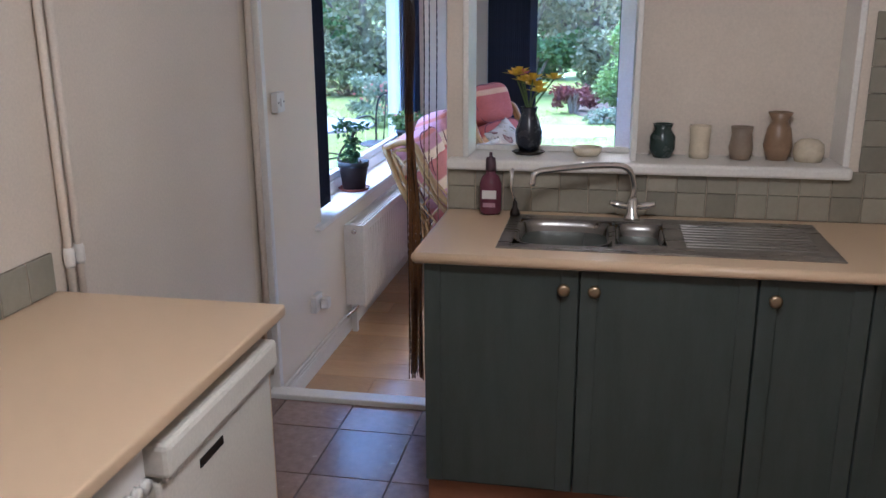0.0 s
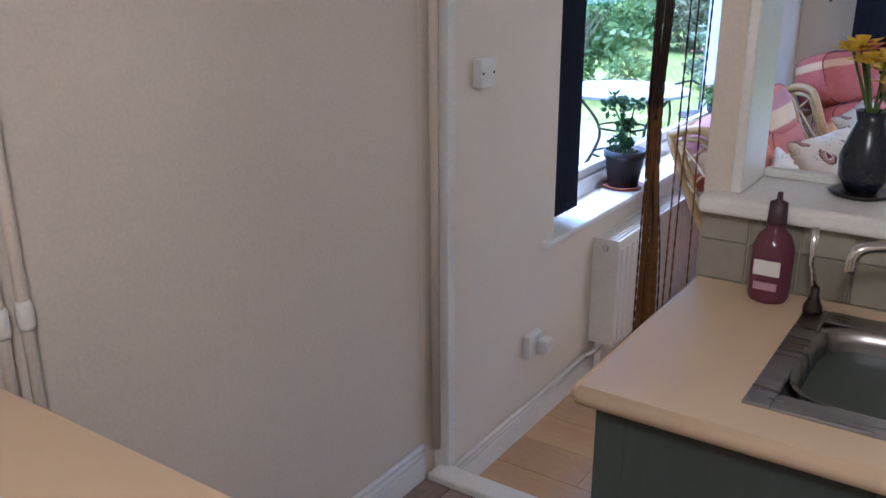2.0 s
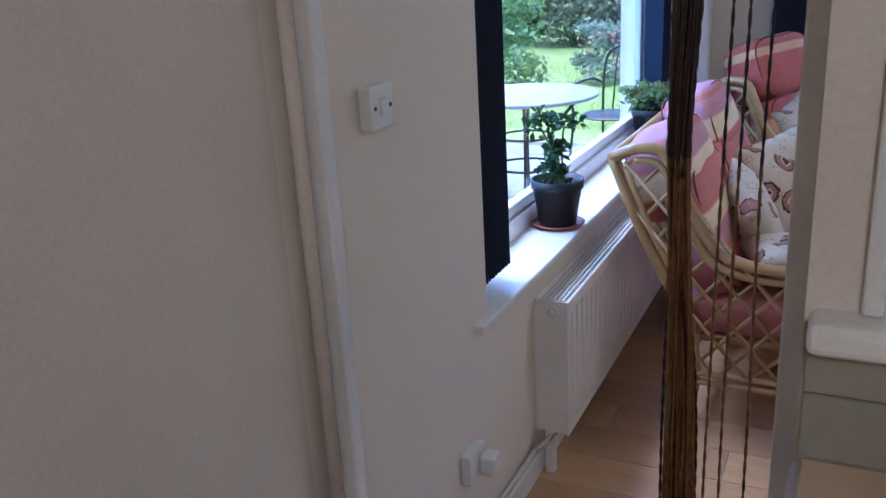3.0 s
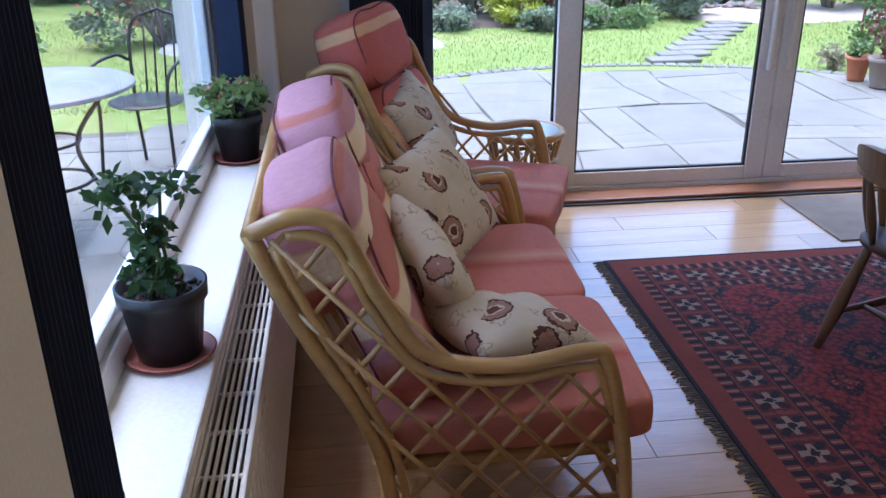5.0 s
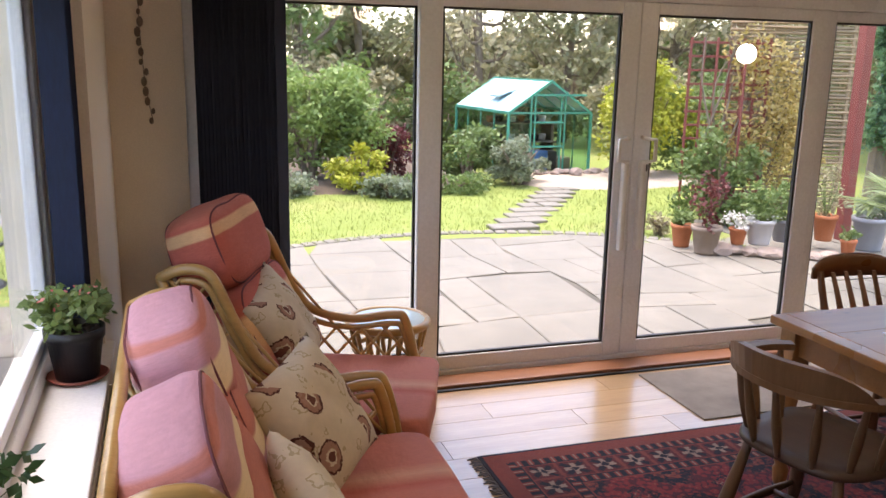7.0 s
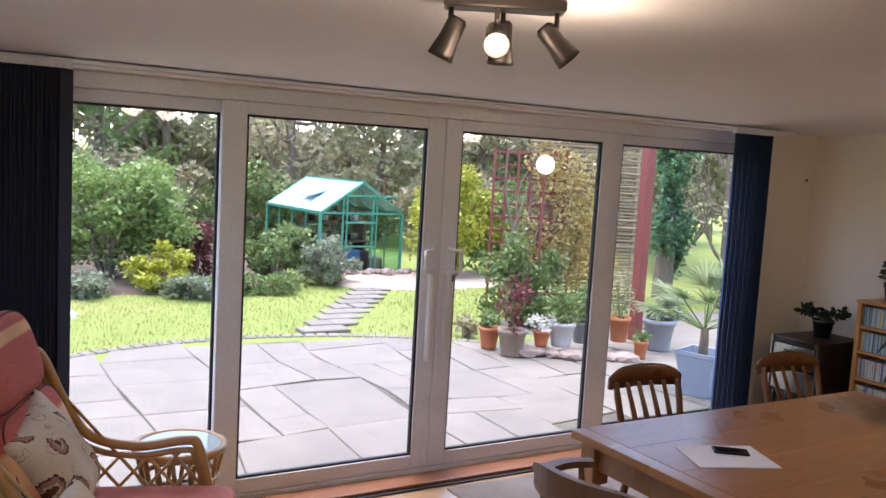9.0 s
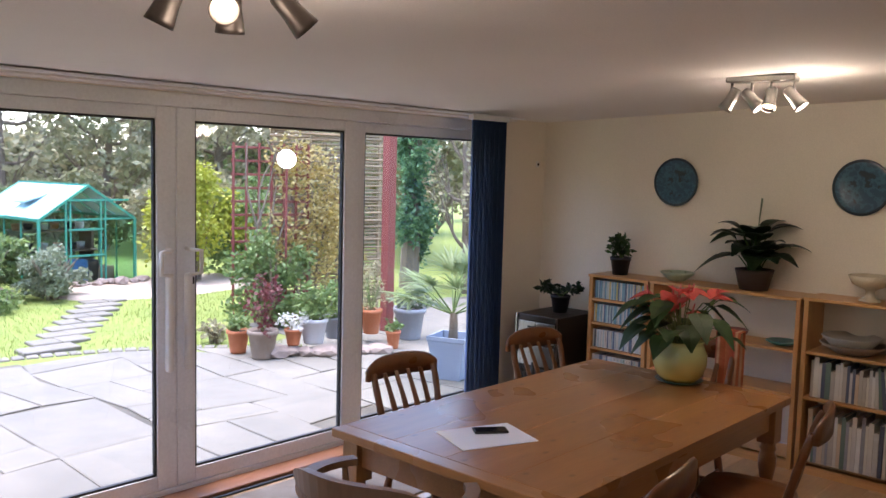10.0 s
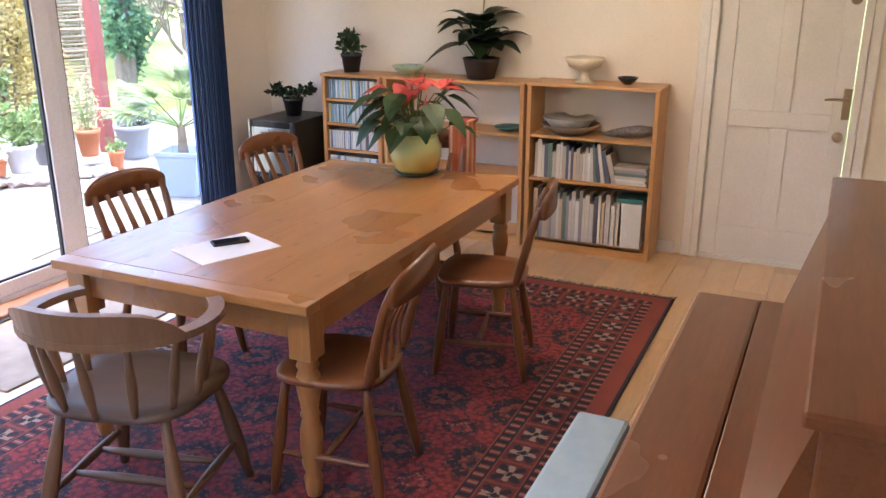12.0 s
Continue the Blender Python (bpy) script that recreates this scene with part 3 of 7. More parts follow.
# ---- blinds ----
def blind(name, x, y, along, count, z0, z1, material, label, turn):
    """A drawn-back stack of vertical slats, with weights and bead chain at the foot."""
    t = thing(name, label, "vertical blind", pose(x, y, 0))
    base = None
    for i in range(count):
        o = i * 0.017
        m = pose(o if along == 0 else 0, o if along == 1 else 0, 0, 0, 0, turn + 3 * math.sin(i * 2.1))
        if base is None:
            b = bmesh.new()
            box(b, -0.044, 0.044, -0.0012, 0.0012, z0, z1 - 0.03)
            box(b, -0.045, 0.045, -0.003, 0.003, z0 - 0.002, z0 + 0.03, bev=0.001, seg=1)
            base = part("slat", b, material, t)
            base.matrix_basis = m
        else:
            share("slat", base, t, m)
    n = count * 2
    pts = [((k / 2) * 0.017 if along == 0 else 0.03 * math.sin(k), (k / 2) * 0.017 if along == 1 else 0.03 * math.sin(k), z0 - 0.006 - 0.012 * abs(math.sin(k * 1.3))) for k in range(n)]
    part("bead_chain", sweep(bmesh.new(), pts, 0.0025, 5), PLASTW, t, "white bead chain")
    l = count * 0.017
    part("head_rail", B(-0.02 if along == 0 else -0.022, l if along == 0 else 0.022, -0.02 if along == 1 else -0.022, l if along == 1 else 0.022, z1 - 0.03, z1 + 0.004, bev=0.003), UPVC, t)
    return t


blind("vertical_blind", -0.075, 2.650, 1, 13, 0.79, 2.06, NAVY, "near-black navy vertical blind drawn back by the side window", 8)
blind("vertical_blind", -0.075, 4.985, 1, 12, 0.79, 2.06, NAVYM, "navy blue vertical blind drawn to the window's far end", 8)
zt = 2.185
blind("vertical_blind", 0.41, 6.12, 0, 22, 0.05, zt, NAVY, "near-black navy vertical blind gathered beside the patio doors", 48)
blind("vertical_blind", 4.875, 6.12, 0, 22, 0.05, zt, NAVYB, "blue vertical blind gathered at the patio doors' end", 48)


# ---- dining room things ----
# radiator under the side window
def radiator():
    t = thing("radiator", "white double panel radiator below the window sill", "radiator", pose(0.0, 2.975, 0))
    L, z0, z1 = 2.1, 0.155, 0.632
    b = B(0.100, 0.113, 0, L, z0, z1, bev=0.005)
    n = int(L / 0.055)
    for i in range(n):
        y = 0.03 + i * 0.055
        if i == 0:
            fp = part("front_panel", b, METALW, t)
            rib = part("rib", B(0.111, 0.117, y, y + 0.03, z0 + 0.03, z1 - 0.04, bev=0.003, seg=1), METALW, fp)
        else:
            share("rib", rib, fp, pose(0, y - 0.03, 0))
    part("back_panel", B(0.0, 0.013, 0, L, z0, z1, bev=0.005), METALW, t)
    for y in (0.0, L - 0.006):
        part("side_panel", B(0.0, 0.113, y - 0.004, y + 0.004, z0 + 0.01, z1 + 0.002, bev=0.002), METALW, t)
    g = bmesh.new()
    for i in range(6):
        box(g, 0.016 + i * 0.0145, 0.022 + i * 0.0145, 0.006, L - 0.01, z1 - 0.006, z1 + 0.003)
    for i in range(15):
        box(g, 0.013, 0.101, 0.006 + i * (L - 0.03) / 14, 0.014 + i * (L - 0.03) / 14, z1 - 0.009, z1 - 0.002)
    part("grille", g, METALW, t, "slotted top grille")
    # dark box put between the panels in place of the shade there
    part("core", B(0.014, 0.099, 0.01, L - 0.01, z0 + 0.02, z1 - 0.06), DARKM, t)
    b = bmesh.new()
    lathe(b, [(0.014, 0), (0.014, 0.012), (0.009, 0.014)], 14)
    part("plug", b, CHROME, t, smooth=True).matrix_basis = pose(0.06, -0.004, z1 - 0.035, 90, 0, 0)
    part("valve", sweep(bmesh.new(), spline([(0.06, 0.015, 0.17), (0.06, 0.012, 0.155), (0.04, -0.02, 0.135), (0.018, -0.07, 0.122)], 4), 0.012), CHROME, t, smooth=True)
    part("foot", B(0.03, 0.06, 0.0, 0.03, 0.0, z0 + 0.01, bev=0.003), METALW, t)
    part("foot", B(0.03, 0.06, L - 0.05, L - 0.02, 0.0, z0 + 0.01, bev=0.003), METALW, t)


radiator()


def plate_box(name, label, m, w, h, d, extra):
    t = thing(name, label, "electrical fitting", m)
    part("plate", B(0, d, -w / 2, w / 2, -h / 2, h / 2, bev=0.004), PLASTW, t)
    extra(t)
    return t


plate_box("light_switch", "white plastic light switch on the wall", pose(0.001, 2.06, 1.40), 0.086, 0.086, 0.03,
          lambda t: (part("rocker", B(0.028, 0.036, -0.012, 0.012, -0.018, 0.018, bev=0.003), PLASTW, t), [part("screw", B(0.0295, 0.0315, y - 0.004, y + 0.004, -0.004, 0.004, bev=0.001), DARKM, t) for y in (-0.03, 0.03)]))
plate_box("wall_socket", "white wall socket with a plug in it", pose(0.001, 2.43, 0.365), 0.10, 0.086, 0.03,
          lambda t: part("plug", B(0.031, 0.075, 0.0, 0.055, -0.035, 0.02, bev=0.008), PLASTW, t, "white plug"))
# small hook plate on the pier, built like the switch plates
plate_box("thermostat", "small brown wall hook plate", pose(5.90, 6.329, 1.87, 0, 0, -90), 0.03, 0.05, 0.012,
          lambda t: part("knob", B(0.012, 0.02, -0.008, 0.008, -0.01, 0.01, bev=0.002), DARKM, t))


# pots on the sill
def pot_plant(name, label, m, r, h, clouds, leafm, seed, saucer=True, stems=5, potmat=None, flowers=None):
    t = thing(name, label, "pot plant", m)
    z = 0.0
    if saucer:
        part("saucer", lathe(bmesh.new(), [(r * 0.86, 0), (r * 1.05, 0.014), (r * 1.0, 0.016), (r * 0.82, 0.006), (0.001, 0.006)], 32), TERRAD, t, "red plastic saucer", True)
        z = 0.008
    part("pot", lathe(bmesh.new(), [(r * 0.72, z), (r * 0.93, z + h * 0.80), (r, z + h * 0.80), (r * 1.02, z + h), (r * 0.94, z + h), (r * 0.90, z + h * 0.87), (0.001, z + h * 0.87)], 32), potmat or POTB, t, "", True)
    b = bmesh.new()
    rnd = random.Random(seed)
    for i in range(60):
        a, q = rnd.uniform(0, 6.28), r * 0.86 * rnd.random() ** 0.5
        s = rnd.uniform(0.004, 0.01)
        bmesh.ops.create_icosphere(b, subdivisions=1, radius=s, matrix=Matrix.Translation((q * math.cos(a), q * math.sin(a), z + h * 0.885)))
    part("soil", b, SOIL, t)
    st = bmesh.new()
    top = z + h * 0.87
    for i in range(stems):
        c = clouds[i % len(clouds)][0]
        a = rnd.uniform(0, 6.28)
        sweep(st, spline([(r * 0.3 * math.cos(a), r * 0.3 * math.sin(a), top), (c[0] * 0.4 + rnd.uniform(-0.02, 0.02), c[1] * 0.4, top + (c[2] - top) * 0.5), (c[0], c[1], c[2])], 4), [0.004] * 9, 5)
    part("stems", st, LEAFB, t)
    leaf_part("foliage", t, leafm, clouds, seed)
    if flowers:
        tagged(leaf_part("buds", t, flowers[0], flowers[1], seed + 50), kind="stuff")
    return t


SZ = 0.7415
pot_plant("pot_plant", "leafy dark green shrub in a black pot on the sill", pose(-0.066, 3.42, SZ), 0.093, 0.165,
          [((-0.01, -0.03, 0.20), (0.07, 0.075, 0.045), 120, 0.036), ((0.0, 0.0, 0.285), (0.045, 0.05, 0.045), 95, 0.034), ((0.02, 0.03, 0.375), (0.07, 0.07, 0.028), 80, 0.036), ((-0.05, -0.04, 0.37), (0.045, 0.05, 0.045), 60, 0.036)], LEAF, 11)
pot_plant("pot_plant", "bushy green plant with pink buds in a black pot", pose(-0.063, 4.88, SZ), 0.092, 0.165,
          [((0.0, 0.0, 0.235), (0.14, 0.14, 0.075), 700, 0.036)], LEAFB, 12, flowers=(PINKF, [((0.0, 0.0, 0.28), (0.11, 0.11, 0.03), 30, 0.018)]))

# dried garland on the pier beside the patio doors
gar = thing("garland", "dried seed-pod garland hanging on the wall", "garland", pose(0.15, 6.322, 0.17))
part("string", sweep(bmesh.new(), [(0, 0, 1.95), (0.0, -0.002, 1.7), (0.012, -0.004, 1.45), (0.04, -0.004, 1.28)], 0.002, 5), BARK, gar)
rnd = random.Random(5)
for i in range(15):
    z = 1.92 - i * 0.045
    b = bmesh.new()
    bmesh.ops.create_icosphere(b, subdivisions=2, radius=0.016 * rnd.uniform(0.7, 1.2), matrix=Matrix.Translation((0.04 * max(0, (1.6 - z)) / 0.32 + rnd.uniform(-0.012, 0.012), -0.012, z)) @ Matrix.Diagonal((0.8, 0.8, 1.3, 1)))
    part("pod", b, BARK, gar, smooth=True)


# ---- rattan seats ----
def side_panel(parent, y, arm=0.64, back=0.985):
    """A curved cane end panel in the plane y: frame of doubled canes and a lattice."""
    outer = spline([(0.00, y, back), (0.09, y, back + 0.035), (0.18, y, back + 0.02), (0.235, y, back - 0.08), (0.275, y, arm + 0.18), (0.38, y, arm + 0.025), (0.57, y, arm - 0.02), (0.76, y, arm + 0.005), (0.815, y, arm - 0.03), (0.87, y, 0.36), (0.90, y, 0.0)], 6)
    b = sweep(bmesh.new(), outer, 0.021, 8)
    part("arm_cane", b, RATTAN, parent, smooth=True)
    inner = [p + Vector((-0.012, 0, -0.042)) for p in outer[6:52]]
    part("inner_cane", sweep(bmesh.new(), inner, 0.013, 7), RATTAN, parent, smooth=True)
    backl = spline([(0.0, y, back), (0.10, y, 0.74), (0.235, y, 0.47), (0.285, y, 0.24), (0.27, y, 0.0)], 6)
    part("back_cane", sweep(bmesh.new(), backl, 0.019, 8), RATTAN, parent, smooth=True)
    part("back_cane", sweep(bmesh.new(), [p + Vector((0.035, 0, 0.005)) for p in backl[1:-2]], 0.012, 7), RATTAN, parent, smooth=True)
    for z in (0.17, 0.205):
        part("rail", sweep(bmesh.new(), [(0.28, y, z), (0.885, y, z)], 0.013, 7), RATTAN, parent, smooth=True)

    def top(x):
        c = [p for p in outer]
        for p, q in zip(c, c[1:]):
            if p.x <= x <= q.x:
                return p.z + (q.z - p.z) * (x - p.x) / max(q.x - p.x, 1e-6) - 0.03
        return 0.3

    def low(x):
        for p, q in zip(backl, backl[1:]):
            if p.x <= x <= q.x:
                return p.z + (q.z - p.z) * (x - p.x) / max(q.x - p.x, 1e-6) + 0.02
        return 0.16

    def inside(x, z):
        return 0.03 < x < 0.87 and max(low(x), 0.205 if x > 0.27 else 0) < z < min(top(x), back)

    for sgn in (1, -1):
        for k in range(-12, 26):
            run, pts = [], []
            for i in range(200):
                x = 0.005 * i
                z = (k * 0.128) + sgn * x * 1.15
                if inside(x, z):
                    pts.append((x, y + 0.004 * sgn, z))
            if len(pts) > 5:
                part("lattice_cane", sweep(bmesh.new(), [pts[0], pts[-1]], 0.0072, 6), RATTAN, parent, smooth=True)


def piped(parent, name, h, m, material, seed, seams=(), e=0.5):
    """A stuffed pad with maroon piping along its edges."""
    c = part(name, puff(bmesh.new(), h, None, e, 18, 0.05, seed), material, parent, smooth=True)
    c.matrix_basis = m
    for q in seams:
        tm = math.acos(abs(q) ** (1 / e))
        half = []
        for k in range(25):
            th = tm * math.sin(math.pi / 2 * (-1 + k / 12))
            ph = math.acos(min(1.0, abs(q) ** (1 / e) / max(math.cos(th), 1e-6)))
            p = Vector((q * h[0], h[1] * math.cos(th) ** e * math.sin(ph) ** e, h[2] * math.copysign(abs(math.sin(th)) ** (1.3 * e), th)))
            half.append(p * (1 + 0.05 * noise.noise(p * 6 + Vector((seed, seed, 0)))))
        pts = half + [Vector((p.x, -p.y, p.z)) * 1.0 for p in half[-2:0:-1]]
        part("piping", sweep(bmesh.new(), pts, 0.0038, 6, True), PIPING, c, "maroon piping")
    return c


def rattan_seat(name, label, m, seats, cloth, seatcloth, backcloth, hx_, hz_):
    """Seat with cane ends, sprung base, back canes, seat pads and high back pads; it faces +x, and its width runs along y."""
    t = thing(name, label, "rattan seat", m)
    P = 0.64 if seats > 1 else 0.70
    W = P * seats + 0.06
    side_panel(t, 0.0)
    side_panel(t, W)
    for x, z in ((0.0, 0.985), (0.05, 0.84), (0.235, 0.45), (0.27, 0.20), (0.86, 0.34), (0.885, 0.19)):
        part("cross_cane", sweep(bmesh.new(), [(x, 0, z), (x, W, z)], 0.018, 8), RATTAN, t, smooth=True)
    n = 5 * seats
    for i in range(n):
        y = (i + 0.5) * W / n
        part("back_slat", sweep(bmesh.new(), [(0.0, y, 0.98), (0.10, y, 0.74), (0.235, y, 0.46)], 0.009, 6), RATTAN, t, smooth=True)
    part("seat_base", B(0.24, 0.86, 0.03, W - 0.03, 0.315, 0.345, bev=0.01), RATTAN, t)
    for i in range(seats):
        yc = 0.03 + P / 2 + i * P
        piped(t, "seat_pad", (0.375, P * 0.498, 0.062), pose(0.605, yc, 0.408), seatcloth, i * 3.1, (), 0.15)
        piped(t, "back_pad", (0.085, P * 0.48, 0.25), pose(0.285, yc, 0.68, 0, -22, 0), backcloth, 2 + i, (-0.72, 0.72), 0.40)
        piped(t, "head_pad", (0.125, P * 0.44, 0.165), pose(hx_, yc, hz_ + 0.05 * i, 0, -20, 0), cloth, 5 + i, (-0.74, 0.74), 0.44)
    return t


rattan_seat("rattan_sofa", "two-seat rattan sofa with pink striped cushions", pose(0.115, 3.48, 0), 2, STRIPE_HEAD, STRIPE_SEAT, STRIPE_BACK, 0.145, 0.878)
rattan_seat("rattan_armchair", "rattan armchair with red and sand striped cushions", pose(0.20, 5.17, 0, 0, 0, -21), 1, STRIPE_RED, STRIPE_SEAT, STRIPE_SANDY, 0.105, 1.035)


def cushion(m, seed, h=0.215):
    """A square stuffed cushion with pinched corners."""
    n, th = 22, 0.075
    b = bmesh.new()
    grid = {}
    for side in (1, -1):
        for i in range(n + 1):
            for j in range(n + 1):
                u, v = -1 + 2 * i / n, -1 + 2 * j / n
                edge = i in (0, n) or j in (0, n)
                if edge and side < 0:
                    grid[side, i, j] = grid[1, i, j]
                    continue
                f = (max(0, 1 - abs(u) ** 2.6) * max(0, 1 - abs(v) ** 2.6)) ** 0.5
                pin = 1 - 0.07 * (1 - u * u * v * v) * max(abs(u), abs(v)) ** 4
                w = 0.012 * noise.noise((u * 2.2 + seed * 7, v * 2.2, side))
                grid[side, i, j] = b.verts.new((u * h * pin, v * h * pin, side * th * f + w * (0.3 + f)))
        for i in range(n):
            for j in range(n):
                b.faces.new([grid[side, *q] for q in ((i, j), (i + 1, j), (i + 1, j + 1), (i, j + 1))])
    return solo("scatter_cushion", b, FLORAL, "cream scatter cushion printed with brown flowers", "cushion", m, "scatter cushions", smooth=True)


cushion(pose(0.64, 4.47, 0.69, 0, 58, -40) @ pose(0, 0, 0, 0, 0, 10), 1)
cushion(pose(0.565, 3.93, 0.665, 0, 66, 10) @ pose(0, 0, 0, 0, 0, 24), 2, 0.19)
cushion(pose(0.73, 3.74, 0.585, -6, 10, 20), 3, 0.185)
cushion(pose(0.66, 5.33, 0.72, 0, 60, -24) @ pose(0, 0, 0, 0, 0, 14), 4)

# wicker side table with a glass top
wt = thing("side_table", "round wicker side table with a glass top", "side table", pose(1.22, 5.86, 0))
part("top_rim", sweep(bmesh.new(), [(0.19 * math.cos(k * 0.2618), 0.19 * math.sin(k * 0.2618), 0.535) for k in range(24)], 0.02, 8, True), RATTAN, wt, smooth=True)
part("glass_top", lathe(bmesh.new(), [(0.185, 0.538), (0.188, 0.542), (0.185, 0.547), (0.001, 0.547)], 40), surf("pale_glass_top", (0.46, 0.56, 0.56), (0.54, 0.63, 0.62), 6, 0.08), wt, "pale glass top")
for k in range(16):
    a = k * math.pi / 8
    part("wicker_stake", sweep(bmesh.new(), spline([(0.185 * math.cos(a), 0.185 * math.sin(a), 0.52), (0.13 * math.cos(a + 0.2), 0.13 * math.sin(a + 0.2), 0.24), (0.17 * math.cos(a + 0.4), 0.17 * math.sin(a + 0.4), 0.01)], 4), 0.010, 6), RATTAN, wt, smooth=True)
for z, r in ((0.40, 0.165), (0.24, 0.135), (0.02, 0.172)):
    part("wicker_ring", sweep(bmesh.new(), [(r * math.cos(k * 0.2618), r * math.sin(k * 0.2618), z) for k in range(24)], 0.013, 6, True), RATTAN, wt, smooth=True)

# ---- rug ----
def rug_material(hx, hy):
    k = Mat("persian_rug")
    x, y, z = k.xyz()
    dx, dy = (x.abs() * -1.0) + hx, (y.abs() * -1.0) + hy
    d = dx.min(dy)
    along = dx.lt(dy)  # 1 on the short sides, where the pattern runs along y
    u = y * along + x * (along * -1.0 + 1.0)
    red, dkred, navy, cream, rust = (0.27, 0.031, 0.028), (0.15, 0.018, 0.020), (0.014, 0.012, 0.020), (0.27, 0.16, 0.115), (0.20, 0.040, 0.027)
    wob = (k.noise(42, 4) - 0.5) * 0.085
    col = k.mix(k.noise(5, 4), red, dkred)
    # field: rows of octagonal medallions with small figures between them
    px, py = 0.42, 0.33
    chk0 = ((x * 80.0).op("FLOOR") + (y * 80.0).op("FLOOR")).op("FLOORED_MODULO", 2.0)
    fx, fy = x.rep(px).abs() + wob, y.rep(py).abs() + wob
    oct_ = fx.max(fy).max((fx + fy) * 0.72)
    col = k.mix(oct_.band(0.070, 0.118), col, navy)
    col = k.mix(oct_.lt(0.070), col, rust)
    col = k.mix(oct_.band(0.030, 0.040) * chk0, col, (0.17, 0.075, 0.05))
    col = k.mix(oct_.lt(0.028), col, navy)
    chk = ((x * 46.0).op("FLOOR") + (y * 46.0).op("FLOOR")).op("FLOORED_MODULO", 2.0)
    col = k.mix(chk * oct_.band(0.095, 0.128) * 0.6, col, rust)
    gx_, gy_ = (x + px / 2).rep(px).abs() + wob, (y + py / 2).rep(py).abs() + wob
    dia = gx_ + gy_
    col = k.mix(dia.band(0.055, 0.08), col, navy)
    col = k.mix(dia.band(0.03, 0.042) * chk0, col, cream)
    fig = k.voronoi(38)
    fd = X(k.nt, fig.outputs["Distance"])
    col = k.mix(fd.lt(0.17) * 0.55, col, (0.30, 0.12, 0.085))
    col = k.mix(fd.gt(0.56) * 0.65, col, navy)
    # borders
    fine = u.rep(0.055).abs()
    guard = fine.lt(0.014)
    ins = d.lt(0.36)
    bcol = k.mix(k.noise(8, 3), (0.15, 0.028, 0.024), (0.22, 0.05, 0.032))
    # main border: eight-armed stars
    wob = (k.noise(45, 3) - 0.5) * 0.03
    cream = (0.27, 0.18, 0.135)
    v = d - 0.225
    su = u.rep(0.15)
    a_, b_ = su.abs() + wob, v.abs() + wob
    star = a_.min(b_).lt(0.012) * a_.max(b_).lt(0.050)
    diag = (a_ - b_).abs().lt(0.020) * (a_ + b_).lt(0.095)
    bcol = k.mix(a_.max(b_).lt(0.066) * d.band(0.16, 0.29), bcol, (0.10, 0.018, 0.018))
    bcol = k.mix(diag * d.band(0.15, 0.30), bcol, navy)
    bcol = k.mix(star * d.band(0.15, 0.30), bcol, cream)
    bcol = k.mix((a_ + b_).lt(0.02), bcol, navy)
    gcol = k.mix(guard, rust, navy)
    gcol = k.mix(fine.gt(0.0245), gcol, cream)
    bcol = k.mix(d.band(0.30, 0.345), bcol, gcol)
    bcol = k.mix(d.band(0.10, 0.148), bcol, gcol)
    bcol = k.mix(d.band(0.146, 0.154) + d.band(0.296, 0.304) + d.band(0.345, 0.352), bcol, navy)
    z1 = ((u * 18.0).op("PINGPONG", 0.5) * 0.07 + 0.03)
    bcol = k.mix(d.lt(0.10) * (d - z1).abs().lt(0.012), bcol, rust)
    bcol = k.mix(d.lt(0.018), bcol, navy)
    col = k.mix(ins, col, bcol)
    pile = k.noise(260, 2)
    col = k.vary(col, pile, 0.6)
    col = k.vary(col, k.noise(2.2, 3), 0.7)
    return k.done(col, 0.95, 0, pile, 0.6, 0.004)


RX0, RX1, RY0, RY1 = 1.52, 5.13, 3.02, 5.385
rug = thing("rug", "red Persian rug with dark star borders and grey fringe", "rug", pose((RX0 + RX1) / 2, (RY0 + RY1) / 2, 0.0045))
hx, hy = (RX1 - RX0) / 2, (RY1 - RY0) / 2
part("carpet", B(-hx, hx, -hy, hy, 0, 0.011, bev=0.004), rug_material(hx, hy), rug)
b = bmesh.new()
rnd = random.Random(3)
for s in (-1, 1):
    for i in range(300):
        y = -hy + (i + 0.5) * 2 * hy / 300
        l = rnd.uniform(0.03, 0.055)
        sweep(b, [(s * (hx - 0.004), y, 0.005), (s * (hx + l * 0.5), y + rnd.uniform(-0.006, 0.006), 0.004), (s * (hx + l), y + rnd.uniform(-0.01, 0.01), 0.003)], 0.0028, 4)
tagged(part("fringe", b, surf("grey_fringe", (0.09, 0.075, 0.07), (0.17, 0.15, 0.14), 30, 0.95), rug, "grey knotted fringe"), kind="stuff")

mat_ = solo("door_mat", B(2.78, 3.98, 5.47, 6.12, 0.004, 0.013, bev=0.004), surf("grey_brown_mat", (0.20, 0.16, 0.13), (0.30, 0.25, 0.205), 7, 0.95, 0, 300, 0.6), "grey-brown door mat inside the patio doors", "door mat")

